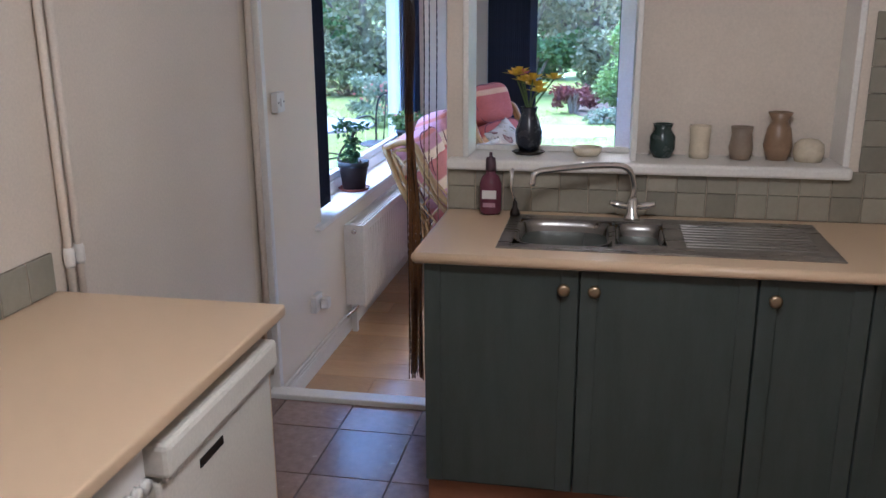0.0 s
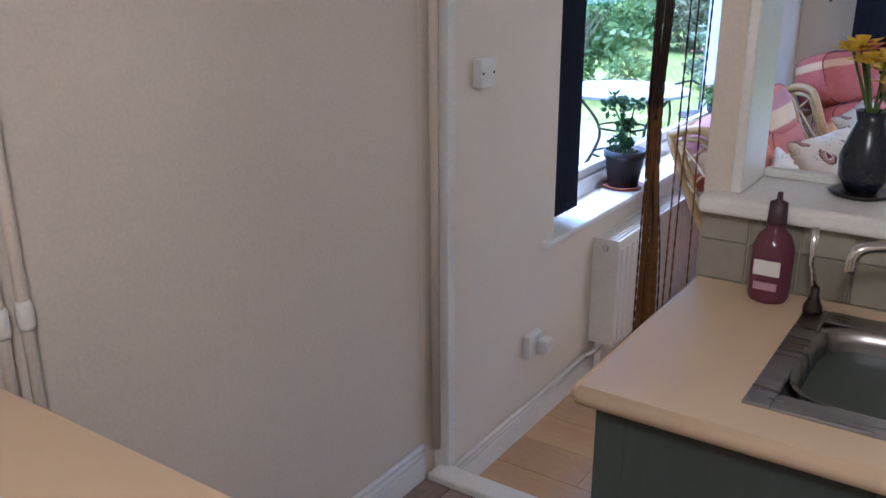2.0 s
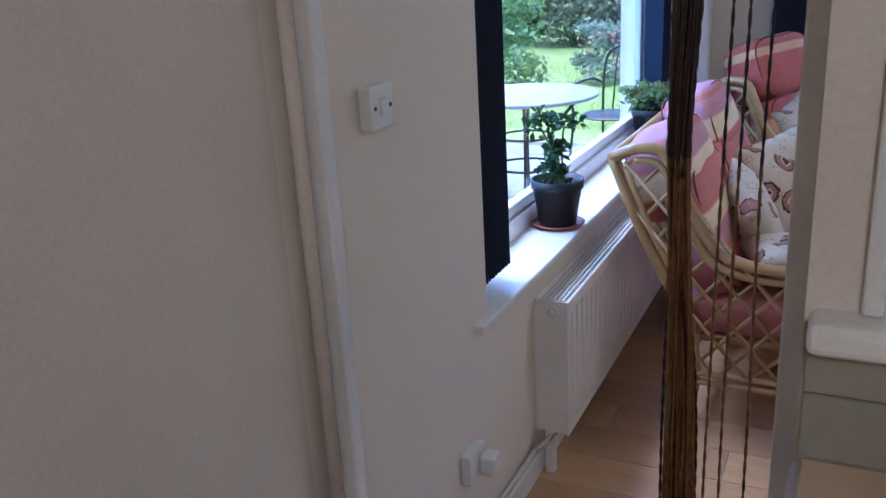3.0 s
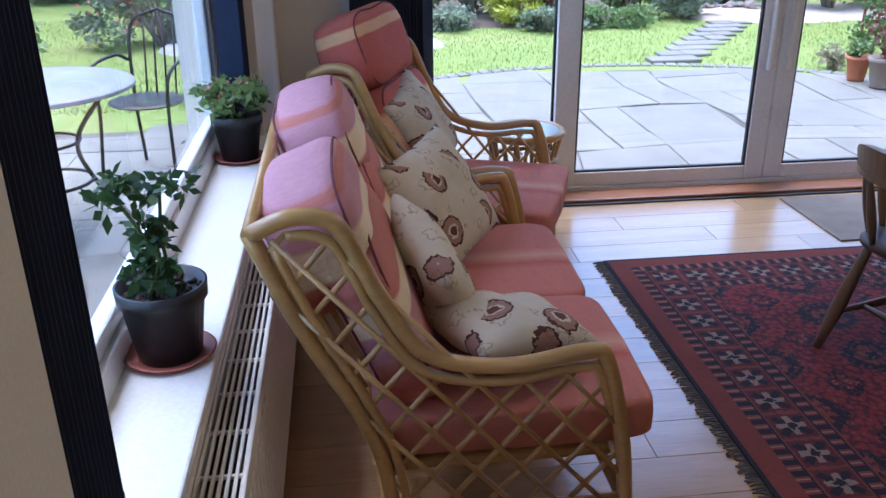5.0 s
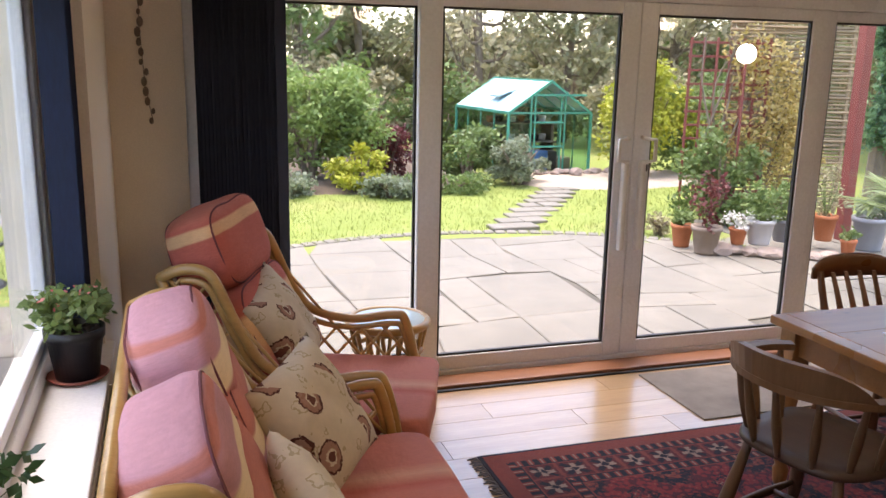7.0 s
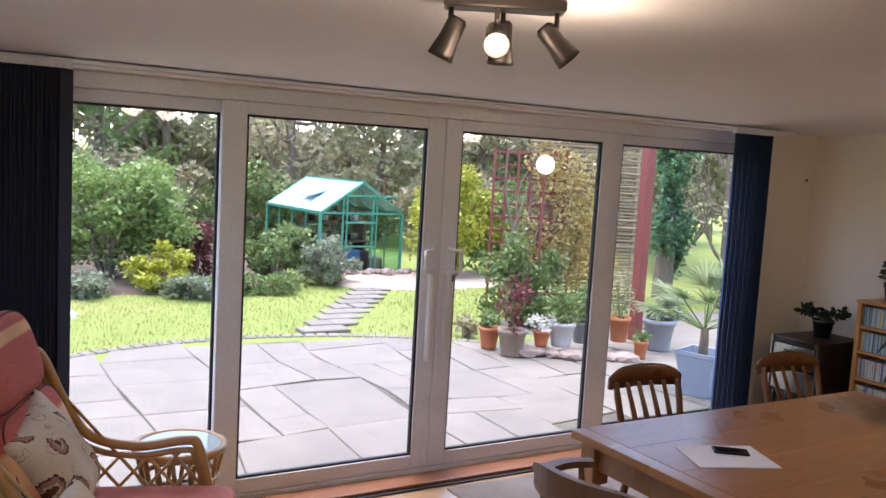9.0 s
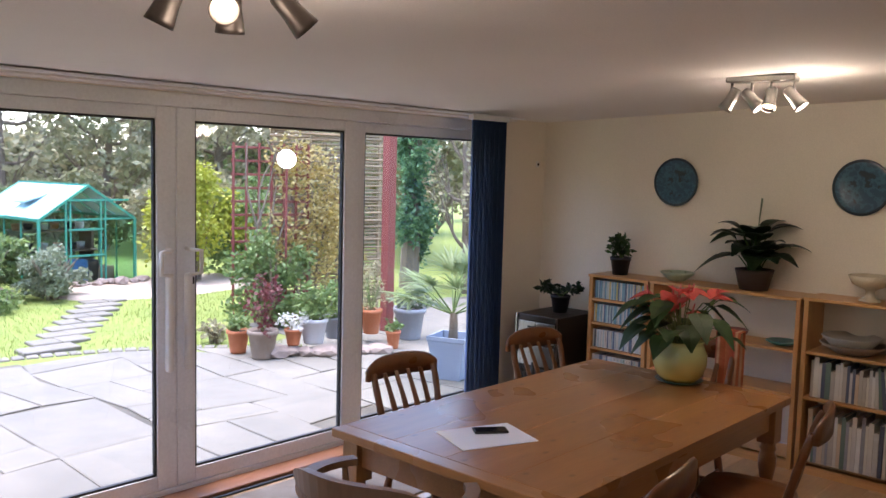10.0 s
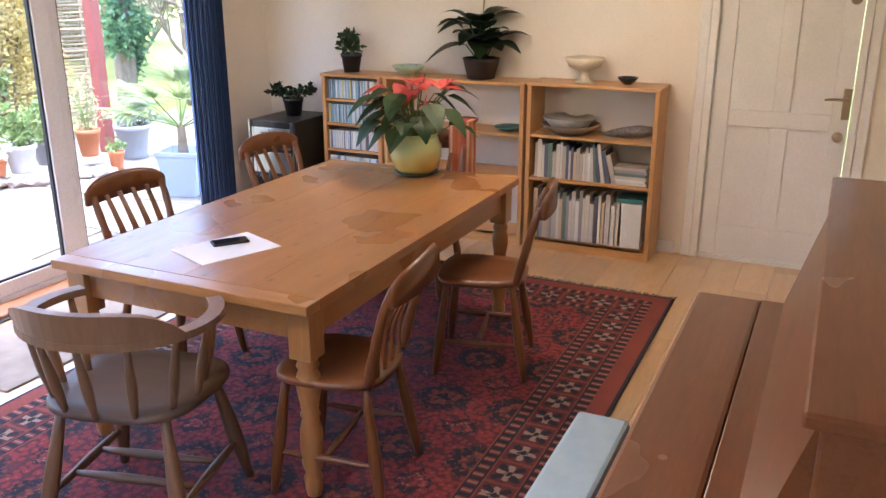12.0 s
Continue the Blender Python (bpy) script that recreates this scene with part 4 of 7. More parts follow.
# ---- dining table ----
TX0, TX1, TY0, TY1, TZ = 2.61, 4.55, 3.755, 4.865, 0.757
tb = thing("dining_table", "pine farmhouse dining table with turned legs", "table", pose((TX0 + TX1) / 2, (TY0 + TY1) / 2, 0.0045))
hx, hy = (TX1 - TX0) / 2, (TY1 - TY0) / 2
for i in range(4):
    w = 2 * hy / 4
    part("top_board", B(-hx + 0.075, hx - 0.075, -hy + i * w + 0.0004, -hy + (i + 1) * w - 0.0004, TZ - 0.036, TZ, bev=0.0015, seg=1), TABLEW, tb)
for x0, x1 in ((-hx, -hx + 0.0745), (hx - 0.0745, hx)):
    part("end_board", B(x0, x1, -hy, hy, TZ - 0.036, TZ, bev=0.004), wood("pine_table_end", (0.26, 0.105, 0.028), (0.50, 0.25, 0.085), 0.28, 1, 0, True, 0.3), tb)
for b in ((-hx + 0.10, hx - 0.10, -hy + 0.05, -hy + 0.075), (-hx + 0.10, hx - 0.10, hy - 0.075, hy - 0.05)):
    part("apron", B(*b, TZ - 0.155, TZ - 0.037, bev=0.003), TABLEW, tb)
for b in ((-hx + 0.07, -hx + 0.095, -hy + 0.10, hy - 0.10), (hx - 0.095, hx - 0.07, -hy + 0.10, hy - 0.10)):
    part("apron", B(*b, TZ - 0.155, TZ - 0.037, bev=0.003), TABLEW, tb)
LEGP = [(0.022, 0.0), (0.030, 0.03), (0.034, 0.08), (0.026, 0.10), (0.036, 0.13), (0.041, 0.20), (0.038, 0.27), (0.029, 0.31), (0.036, 0.325), (0.029, 0.34), (0.033, 0.37), (0.043, 0.43), (0.041, 0.47), (0.032, 0.495), (0.040, 0.51), (0.034, 0.525), (0.036, 0.545)]
PINELEG = wood("pine_turned_leg", (0.26, 0.105, 0.028), (0.50, 0.25, 0.085), 0.3, 2, 0, False, 0.3)
lg = None
for sx in (-1, 1):
    for sy in (-1, 1):
        m = pose(sx * (hx - 0.085), sy * (hy - 0.065), 0)
        if lg is None:
            b = lathe(bmesh.new(), LEGP, 20)
            for f in b.faces:
                f.smooth = True
            box(b, -0.043, 0.043, -0.043, 0.043, 0.54, TZ - 0.037, bev=0.004)
            lg = part("leg", b, PINELEG, tb)
            lg.matrix_basis = m
        else:
            share("leg", lg, tb, m)

TOPZ = TZ + 0.005
solo("paper_sheet", B(-0.165, 0.165, -0.125, 0.125, 0, 0.003), plain("white_paper", (0.80, 0.82, 0.90), 0.8, 0, 0.03), "white sheets of paper lying on the table", "paper", pose(2.985, 4.365, TOPZ, 0, 0, -22))
ph = thing("phone", "black mobile phone lying on the paper", "phone", pose(3.04, 4.39, TOPZ + 0.0035, 0, 0, -38))
part("case", B(-0.07, 0.07, -0.034, 0.034, 0, 0.009, bev=0.004), BLACKP, ph)
part("screen", B(-0.064, 0.064, -0.03, 0.03, 0.009, 0.0098), plain("phone_glass", (0.01, 0.01, 0.012), 0.08), ph)


def anthurium():
    k = Mat("yellow_green_glaze")
    z = k.xyz()[2]
    col = k.mix((z * 9.0 - 0.35 + (k.noise(14, 3) - 0.5) * 0.5).min(1.0).max(0.0), (0.62, 0.42, 0.10), (0.42, 0.46, 0.20))
    glaze = k.done(col, 0.25, 0, k.noise(30, 3), 0.1)
    t = thing("flowering_plant", "red-flowered houseplant in a yellow-green glazed pot", "pot plant", pose(4.42, 4.28, TOPZ) @ Matrix.Scale(1.1, 4))
    part("saucer", lathe(bmesh.new(), [(0.085, 0), (0.11, 0.012), (0.105, 0.016), (0.08, 0.007), (0.001, 0.007)], 32), plain("dark_green_glaze", (0.03, 0.06, 0.035), 0.3), t, "dark green saucer", True)
    part("pot", lathe(bmesh.new(), [(0.075, 0.008), (0.10, 0.03), (0.122, 0.085), (0.122, 0.13), (0.105, 0.175), (0.103, 0.185), (0.11, 0.195), (0.10, 0.196), (0.094, 0.17), (0.001, 0.165)], 36), glaze, t, smooth=True)
    rnd = random.Random(8)
    lv, st, sp = bmesh.new(), bmesh.new(), bmesh.new()
    for i in range(40):
        a = rnd.uniform(0, 6.28)
        q, h = rnd.uniform(0.06, 0.20), rnd.uniform(0.19, 0.40)
        p = Vector((q * math.cos(a), q * math.sin(a), h))
        sweep(st, spline([(0.03 * math.cos(a), 0.03 * math.sin(a), 0.165), (q * 0.5 * math.cos(a), q * 0.5 * math.sin(a), h * 0.8), tuple(p)], 3), 0.0028, 5)
        d = Vector((math.cos(a), math.sin(a), rnd.uniform(-0.5, 0.4)))
        leafy(lv, p, d, rnd.uniform(0.12, 0.16), rnd.uniform(0.10, 0.135), 0.5, 0.2, 5)
    for i in range(15):
        a = rnd.uniform(0, 6.28)
        q, h = rnd.uniform(0.03, 0.17), rnd.uniform(0.29, 0.43)
        p = Vector((q * math.cos(a), q * math.sin(a), h))
        sweep(st, spline([(0, 0, 0.165), (q * 0.4 * math.cos(a), q * 0.4 * math.sin(a), h * 0.7), tuple(p)], 3), 0.0028, 5)
        fl = bmesh.new()
        leafy(fl, p - Vector((0.03 * math.cos(a), 0.03 * math.sin(a), 0)), (math.cos(a), math.sin(a), rnd.uniform(-0.5, 0.7)), 0.125, 0.115, 0.3, 0.35, 4)
        part("flower", fl, REDF, t, "red waxy flower")
        sweep(sp, [p, p + Vector((0.012 * math.cos(a), 0.012 * math.sin(a), 0.05))], [0.005, 0.003], 6)
    tagged(part("leaves", lv, LEAF, t), kind="stuff")
    tagged(part("stems", st, LEAFB, t), kind="stuff")
    part("spadix", sp, PINKF, t)


anthurium()


# ---- chairs ----
def turned(bm, p, q, r):
    """A turned rung or leg with a swelling, from p to q."""
    p, q = Vector(p), Vector(q)
    prof = (0.62, 0.80, 1.0, 1.08, 1.0, 0.85, 0.72, 0.66)
    n = len(prof) - 1
    sweep(bm, [p + (q - p) * (i / n) for i in range(n + 1)], [r * f for f in prof], 10)
    return bm


def seat_shape(bm, w, d, z, th):
    """A saddled wooden seat with a round outline."""
    n = 36
    rings = []
    for s, h in ((0.90, 0), (1.0, th * 0.35), (1.0, th * 0.75), (0.96, th), (0.7, th - 0.006), (0.35, th - 0.010)):
        ring = []
        for k in range(n):
            a = 2 * math.pi * k / n
            c, v = math.cos(a), math.sin(a)
            x = w * math.copysign(abs(c) ** 0.62, c) * s
            y = d * math.copysign(abs(v) ** 0.62, v) * s
            x *= 1 + 0.06 * y / d
            ring.append(bm.verts.new((x, y, z + h)))
        rings.append(ring)
    for a, b in zip(rings, rings[1:]):
        for k in range(n):
            bm.faces.new((a[k], a[(k + 1) % n], b[(k + 1) % n], b[k]))
    bm.faces.new(rings[0][::-1])
    bm.faces.new(rings[-1])
    return bm


def kitchen_chair():
    """Slat-back kitchen chair, facing +y."""
    t = thing("dining_chair", "brown stained beech kitchen chair with slatted back", "chair", pose(0, 0, 0), "chairs round the table")
    part("seat", seat_shape(bmesh.new(), 0.20, 0.20, 0.425, 0.034), CHAIRW, t, smooth=True)
    for sx in (-1, 1):
        for sy, e in ((1, 0.19), (-1, 0.215)):
            part("leg", turned(bmesh.new(), (sx * 0.195, sy * e, 0.0), (sx * 0.145, sy * 0.145, 0.43), 0.021), CHAIRW, t, smooth=True)
        part("side_stretcher", turned(bmesh.new(), (sx * 0.178, 0.172, 0.16), (sx * 0.178, -0.19, 0.16), 0.013), CHAIRW, t, smooth=True)
    part("cross_stretcher", turned(bmesh.new(), (-0.175, 0.0, 0.16), (0.175, 0.0, 0.16), 0.013), CHAIRW, t, smooth=True)
    for sx in (-1, 1):
        post = spline([(sx * 0.165, -0.165, 0.45), (sx * 0.185, -0.20, 0.60), (sx * 0.195, -0.240, 0.74), (sx * 0.192, -0.262, 0.80)], 5)
        part("back_post", sweep(bmesh.new(), post, [0.017, 0.018, 0.020, 0.020, 0.017, 0.016, 0.019, 0.017, 0.017, 0.018, 0.017, 0.016, 0.016, 0.015, 0.015, 0.014], 10), CHAIRW, t, smooth=True)
    for i in range(4):
        x = -0.105 + i * 0.07
        sl = spline([(x, -0.175, 0.452), (x * 1.05, -0.185, 0.60), (x * 1.1, -0.262 - 0.02 * (1 - abs(x) * 5), 0.79)], 4)
        b = bmesh.new()
        rows = [[b.verts.new((p.x + dx, p.y + dy, p.z)) for dx, dy in ((-w, -0.004), (w, -0.004), (w, 0.004), (-w, 0.004))] for p, w in zip(sl, (0.010, 0.010, 0.012, 0.014, 0.016, 0.015, 0.013, 0.012, 0.011))]
        for u, v in zip(rows, rows[1:]):
            for k in range(4):
                b.faces.new((u[k], u[(k + 1) % 4], v[(k + 1) % 4], v[k]))
        b.faces.new(rows[0][::-1])
        b.faces.new(rows[-1])
        part("slat", b, CHAIRW, t)
    b = bmesh.new()
    n = 14
    rows = []
    for i in range(n + 1):
        f = -1 + 2 * i / n
        x = 0.225 * f
        y = -0.272 - 0.035 * (1 - f * f)
        lo, hi = 0.762, 0.762 + 0.092 + 0.022 * (1 - f * f) - 0.03 * f**6
        rows.append([b.verts.new((x, y + dy, z)) for dy, z in ((0.012, lo), (0.012, hi - 0.01), (0.0, hi), (-0.012, hi - 0.01), (-0.012, lo))])
    for p, q in zip(rows, rows[1:]):
        for k in range(5):
            b.faces.new((p[k], p[(k + 1) % 5], q[(k + 1) % 5], q[k]))
    b.faces.new(rows[0][::-1])
    b.faces.new(rows[-1])
    part("top_rail", b, CHAIRW, t, smooth=True)
    return t


ch = kitchen_chair()
ch.matrix_basis = pose(2.86, 3.79, 0.016, 0, 0, 8)
copy_thing(ch, pose(3.95, 3.70, 0.016, 0, 0, 14))
copy_thing(ch, pose(3.37, 4.98, 0.016, 0, 0, 176))
copy_thing(ch, pose(4.42, 4.96, 0.016, 0, 0, 172))
c5 = copy_thing(ch, pose(4.72, 4.42, 0.016, 0, 0, 96))
tagged(c5, "brown kitchen chair draped with a red striped shawl")
sh = thing("shawl", "red and cream striped shawl hung over a chair back", "shawl", pose(4.72, 4.42, 0.016, 0, 0, 96))
for x0, x1, mt in ((-0.235, -0.10, stripes("orange_striped_shawl", [(0, (0.42, 0.09, 0.03)), (0.3, (0.45, 0.12, 0.04)), (0.4, (0.62, 0.42, 0.25)), (0.55, (0.35, 0.05, 0.03)), (1, (0.5, 0.16, 0.06))], 0.10, 0)), (0.02, 0.225, plain("cream_cloth", (0.62, 0.54, 0.42), 0.95))):
    b = bmesh.new()
    box(b, x0, x1, -0.252, -0.246, 0.50, 0.93, bev=0.002, seg=1)
    box(b, x0, x1, -0.345, -0.339, 0.60, 0.93, bev=0.002, seg=1)
    box(b, x0, x1, -0.345, -0.246, 0.926, 0.934, bev=0.003, seg=1)
    part("fold", b, mt, sh)


def captain_chair(m):
    """Low-backed wooden armchair with a bowed arm rail on turned spindles; it faces +y."""
    t = thing("captains_chair", "weathered elm captain's chair with bowed arm rail", "chair", m)
    part("seat", seat_shape(bmesh.new(), 0.245, 0.225, 0.415, 0.038), SEATW, t, "dark worn seat", True)
    for sx in (-1, 1):
        for sy, e in ((1, 0.225), (-1, 0.235)):
            part("leg", turned(bmesh.new(), (sx * 0.235, sy * e, 0.0), (sx * 0.165, sy * 0.15, 0.425), 0.024), ELMW, t, smooth=True)
        part("side_stretcher", turned(bmesh.new(), (sx * 0.21, 0.20, 0.15), (sx * 0.21, -0.205, 0.15), 0.015), ELMW, t, smooth=True)
    for y in (0.06, -0.08):
        part("cross_stretcher", turned(bmesh.new(), (-0.21, y, 0.15), (0.21, y, 0.15), 0.015), ELMW, t, smooth=True)

    def bow(a, r=1.0):
        return Vector((0.275 * r * math.sin(a), -0.045 - 0.235 * r * math.cos(a), 0))

    for i in range(9):
        a = math.radians(-118 + i * 29.5)
        p, q = bow(a, 0.80), bow(a)
        part("spindle", turned(bmesh.new(), (p.x, p.y, 0.445), (q.x, q.y, 0.685), 0.015), ELMW, t, smooth=True)
    b = bmesh.new()
    rows = []
    for i in range(31):
        a = math.radians(-128 + i * 256 / 30)
        p, q = bow(a, 0.93), bow(a, 1.10)
        rows.append([b.verts.new((v.x, v.y, z)) for v, z in ((p, 0.682), (q, 0.682), (q, 0.705), (p, 0.705))])
    for u, v in zip(rows, rows[1:]):
        for k in range(4):
            b.faces.new((u[k], u[(k + 1) % 4], v[(k + 1) % 4], v[k]))
    b.faces.new(rows[0][::-1])
    b.faces.new(rows[-1])
    part("arm_rail", b, ELMW, t)
    b = bmesh.new()
    rows = []
    for i in range(17):
        f = -1 + i / 8
        a = math.radians(62 * f)
        p, q = bow(a, 0.98), bow(a, 1.09)
        h = 0.705 + 0.085 * (1 - abs(f) ** 4)
        rows.append([b.verts.new((v.x, v.y, z)) for v, z in ((p, 0.704), (q, 0.704), (q * 1.03, h), (p * 1.03, h))])
    for u, v in zip(rows, rows[1:]):
        for k in range(4):
            b.faces.new((u[k], u[(k + 1) % 4], v[(k + 1) % 4], v[k]))
    b.faces.new(rows[0][::-1])
    b.faces.new(rows[-1])
    part("back_rail", b, ELMW, t)
    return t


captain_chair(pose(2.40, 4.28, 0.016, 0, 0, -76) @ Matrix.Scale(1.06, 4))

# ---- piano ----
pn = thing("piano", "upright mahogany piano with closed keyboard lid", "piano", pose(1.69, 1.99, 0))
L = 1.515
part("case_bottom", B(0.03, L - 0.03, 0.0, 0.36, 0.02, 0.66, bev=0.004), PIANOW, pn)
part("upper_panel", B(0.03, L - 0.03, 0.0, 0.27, 0.75, 1.17, bev=0.004), PIANOW, pn)
b = bmesh.new()
vs = [b.verts.new(c) for x in (0.04, L - 0.04) for c in ((x, 0.27, 0.80), (x, 0.41, 0.80), (x, 0.30, 1.165), (x, 0.27, 1.165))]
for f in ((0, 1, 2, 3), (7, 6, 5, 4), (1, 5, 6, 2), (2, 6, 7, 3), (0, 3, 7, 4), (0, 4, 5, 1)):
    b.faces.new([vs[i] for i in f])
part("music_panel", b, PIANOW, pn)
for x in (0, L - 0.03):
    part("side_panel", B(x, x + 0.03, 0.0, 0.30, 0.0, 1.17, bev=0.006), PIANOW, pn)
    part("cheek", B(x, x + 0.03, 0.30, 0.665, 0.60, 0.79, bev=0.012), PIANOW, pn)
part("top_lid", B(-0.012, L + 0.012, -0.01, 0.325, 1.17, 1.195, bev=0.006), PIANOW, pn)
part("key_bed", B(0.031, L - 0.031, 0.36, 0.64, 0.60, 0.66, bev=0.006), PIANOW, pn)
part("keyboard_lid", B(0.031, L - 0.031, 0.475, 0.665, 0.74, 0.80, bev=0.012), PIANOW, pn)
part("lid_back", B(0.031, L - 0.031, 0.40, 0.4735, 0.74, 0.801, bev=0.004), PIANOW, pn)
# black filler stands in for the shade inside the lid joint
part("lid_base", B(0.031, L - 0.031, 0.36, 0.62, 0.661, 0.739), BLACKP, pn)
part("front_slip", B(0.031, L - 0.031, 0.62, 0.645, 0.66, 0.74), PIANOW, pn)
for x in (0.02, L - 0.08):
    part("leg", B(x, x + 0.06, 0.60, 0.66, 0.0, 0.60, bev=0.008), PIANOW, pn)
st = thing("piano_stool", "stool with a pale blue padded top", "stool", pose(2.50, 2.835, 0.004))
part("top", B(-0.30, 0.30, -0.075, 0.085, 0.455, 0.50, bev=0.014), surf("pale_blue_cloth", (0.36, 0.48, 0.53), (0.45, 0.57, 0.61), 12, 0.9, 0, 300, 0.3), st, "pale blue cloth top")
part("frame", B(-0.28, 0.28, -0.065, 0.075, 0.40, 0.455, bev=0.004), CHAIRW, st)
for x in (-0.25, 0.25):
    for y in (-0.045, 0.055):
        part("leg", turned(bmesh.new(), (x * 1.05, y * 1.15, 0), (x, y, 0.42), 0.02), CHAIRW, st, smooth=True)

# ---- bookcases along the east wall ----
def bookcase(name, label, y0, y1, zt, levels, x0=5.713, th=0.028, shelf=0.018):
    t = thing(name, label, "bookcase", pose(0, 0, 0))
    for y in (y0, y1 - th):
        part("side", B(x0, XR - 0.004, y, y + th, 0, zt - 0.02, bev=0.003), PINEV, t)
    part("top", B(x0 - 0.008, XR - 0.004, y0 - 0.006, y1 + 0.006, zt - 0.02, zt, bev=0.003), PINE, t)
    part("plinth", B(x0 + 0.006, x0 + 0.024, y0 + th, y1 - th, 0.0, 0.075), PINE, t)
    part("back", B(XR - 0.012, XR - 0.005, y0 + th, y1 - th, 0.05, zt - 0.02), WALL, t)
    for z in (0.075, *levels):
        part("shelf", B(x0 + 0.006, XR - 0.013, y0 + th, y1 - th, z - shelf, z, bev=0.002), PINE, t)
    return t


bookcase("bookcase", "tall narrow pine rack filled with music discs", 5.20, 5.675, 1.08, (0.36, 0.545, 0.732, 0.905))
bookcase("bookcase", "low pine bookcase with bowls and ornaments", 4.155, 5.18, 1.085, (0.48, 0.755))
bookcase("bookcase", "low pine bookcase filled with books and files", 3.30, 4.135, 1.095, (0.483, 0.765))
COLS = [(0.62, 0.58, 0.50), (0.55, 0.52, 0.48), (0.30, 0.30, 0.32), (0.10, 0.11, 0.16), (0.58, 0.44, 0.30), (0.70, 0.68, 0.64), (0.14, 0.20, 0.16), (0.45, 0.40, 0.33), (0.66, 0.62, 0.52)]
BOOKM = [plain("book_cover", c, 0.6, 0, 0.1) for c in COLS]
PAGE = plain("book_pages", (0.66, 0.60, 0.48), 0.9)


def book(y, z, w, h, d, mt, lean=0.0, flat=False, x=5.745):
    """A closed book: covers, spine and page block."""
    t = thing("book", "closed book standing on a pine shelf" if not flat else "book lying flat on a pine shelf", "book", pose(x, y, z, lean if not flat else 90, 0, 0), "books on the shelves")
    b = bmesh.new()
    box(b, 0, d, 0, 0.003, 0, h)
    box(b, 0, d, w - 0.003, w, 0, h)
    box(b, 0, 0.004, 0.003, w - 0.003, 0, h)
    part("cover", b, mt, t)
    part("pages", B(0.004, d - 0.006, 0.003, w - 0.003, 0.004, h - 0.005), PAGE, t)


rnd = random.Random(21)
for z, y0, y1, hmin, hmax in ((0.485, 3.56, 4.08, 0.17, 0.25), (0.077, 3.53, 4.08, 0.26, 0.35)):
    y = y1
    i = 0
    while y > y0:
        w = rnd.uniform(0.013, 0.032)
        lean = 0 if y > y0 + 0.18 else -min(16, (y0 + 0.18 - y) * 90)
        y -= w + 0.001 + abs(lean) * 0.0006
        book(y, z, w, rnd.uniform(hmin, hmax), rnd.uniform(0.15, 0.19), BOOKM[rnd.randrange(9)], lean if hmax < 0.3 else 0)
for i in range(6):
    book(3.55 + 0.01 * (i % 2), 0.485 + i * 0.0185, 0.018, 0.20, 0.17, BOOKM[(i * 5) % 9], 0, True)
book(3.365, 0.077, 0.14, 0.29, 0.20, BOOKM[5])
book(3.53, 0.372, 0.022, 0.17, 0.19, plain("teal_cover", (0.05, 0.20, 0.20), 0.5), 0, True)
DISCM = [plain("disc_case", c, 0.35, 0, 0.1) for c in ((0.22, 0.42, 0.55), (0.62, 0.66, 0.68), (0.12, 0.18, 0.30), (0.70, 0.60, 0.25), (0.50, 0.62, 0.66), (0.75, 0.73, 0.70))]
disc = None
for li, z in enumerate((0.907, 0.734, 0.547, 0.362, 0.077)):
    for i in range(34):
        y = 5.235 + i * 0.0120
        if disc is None:
            disc = solo("disc_case", B(0, 0.13, 0, 0.0106, 0, 0.130, bev=0.0008, seg=1), DISCM[0], "thin coloured disc case standing in a rack", "disc case", pose(5.735, y, z), "disc cases in the rack")
            continue
        o = new("disc_case", disc.data)
        tagged(o, "thin coloured disc case standing in a rack", "disc case", "disc cases in the rack")
        o.matrix_basis = pose(5.735 + rnd.uniform(0, 0.008), y, z)
        o.material_slots[0].link = "OBJECT"
        o.material_slots[0].material = DISCM[(0, 4, 1, 0, 2, 4, 5, 3)[(i * 3 + li * 5 + rnd.randrange(3)) % 8] if li < 2 else (5, 1, 4, 5, 1, 2)[rnd.randrange(6)]]


def bowl(name, label, m, prof, material, smooth=True):
    return solo(name, lathe(bmesh.new(), prof, 36), material, label, "bowl", m, smooth=smooth)


STONEW = surf("brown_stoneware", (0.20, 0.155, 0.115), (0.34, 0.27, 0.20), 6, 0.5)
CREAMG = surf("cream_glaze", (0.58, 0.50, 0.36), (0.68, 0.60, 0.46), 8, 0.25)
bowl("platter", "wide stoneware platters stacked on the shelf", pose(5.86, 3.88, 0.766), [(0.10, 0), (0.13, 0.02), (0.19, 0.06), (0.185, 0.065), (0.12, 0.03), (0.001, 0.025)], STONEW)
bowl("platter", "wide stoneware platters stacked on the shelf", pose(5.85, 3.89, 0.795), [(0.08, 0), (0.12, 0.02), (0.17, 0.075), (0.163, 0.08), (0.11, 0.03), (0.001, 0.025)], surf("grey_glaze", (0.30, 0.29, 0.26), (0.40, 0.38, 0.33), 8, 0.35))
fish = thing("ornament", "dark patterned carved fish on the shelf", "ornament", pose(5.81, 3.50, 0.775, 0, -8, 0))
b = bmesh.new()
sweep(b, [(0, -0.15, 0.05), (0, -0.08, 0.045), (0, 0.02, 0.03), (0, 0.10, 0.02), (0, 0.16, 0.01)], [0.03, 0.04, 0.036, 0.022, 0.006], 10)
part("body", b, surf("dark_patterned_wood", (0.05, 0.04, 0.035), (0.22, 0.18, 0.14), 70, 0.5), fish, smooth=True)
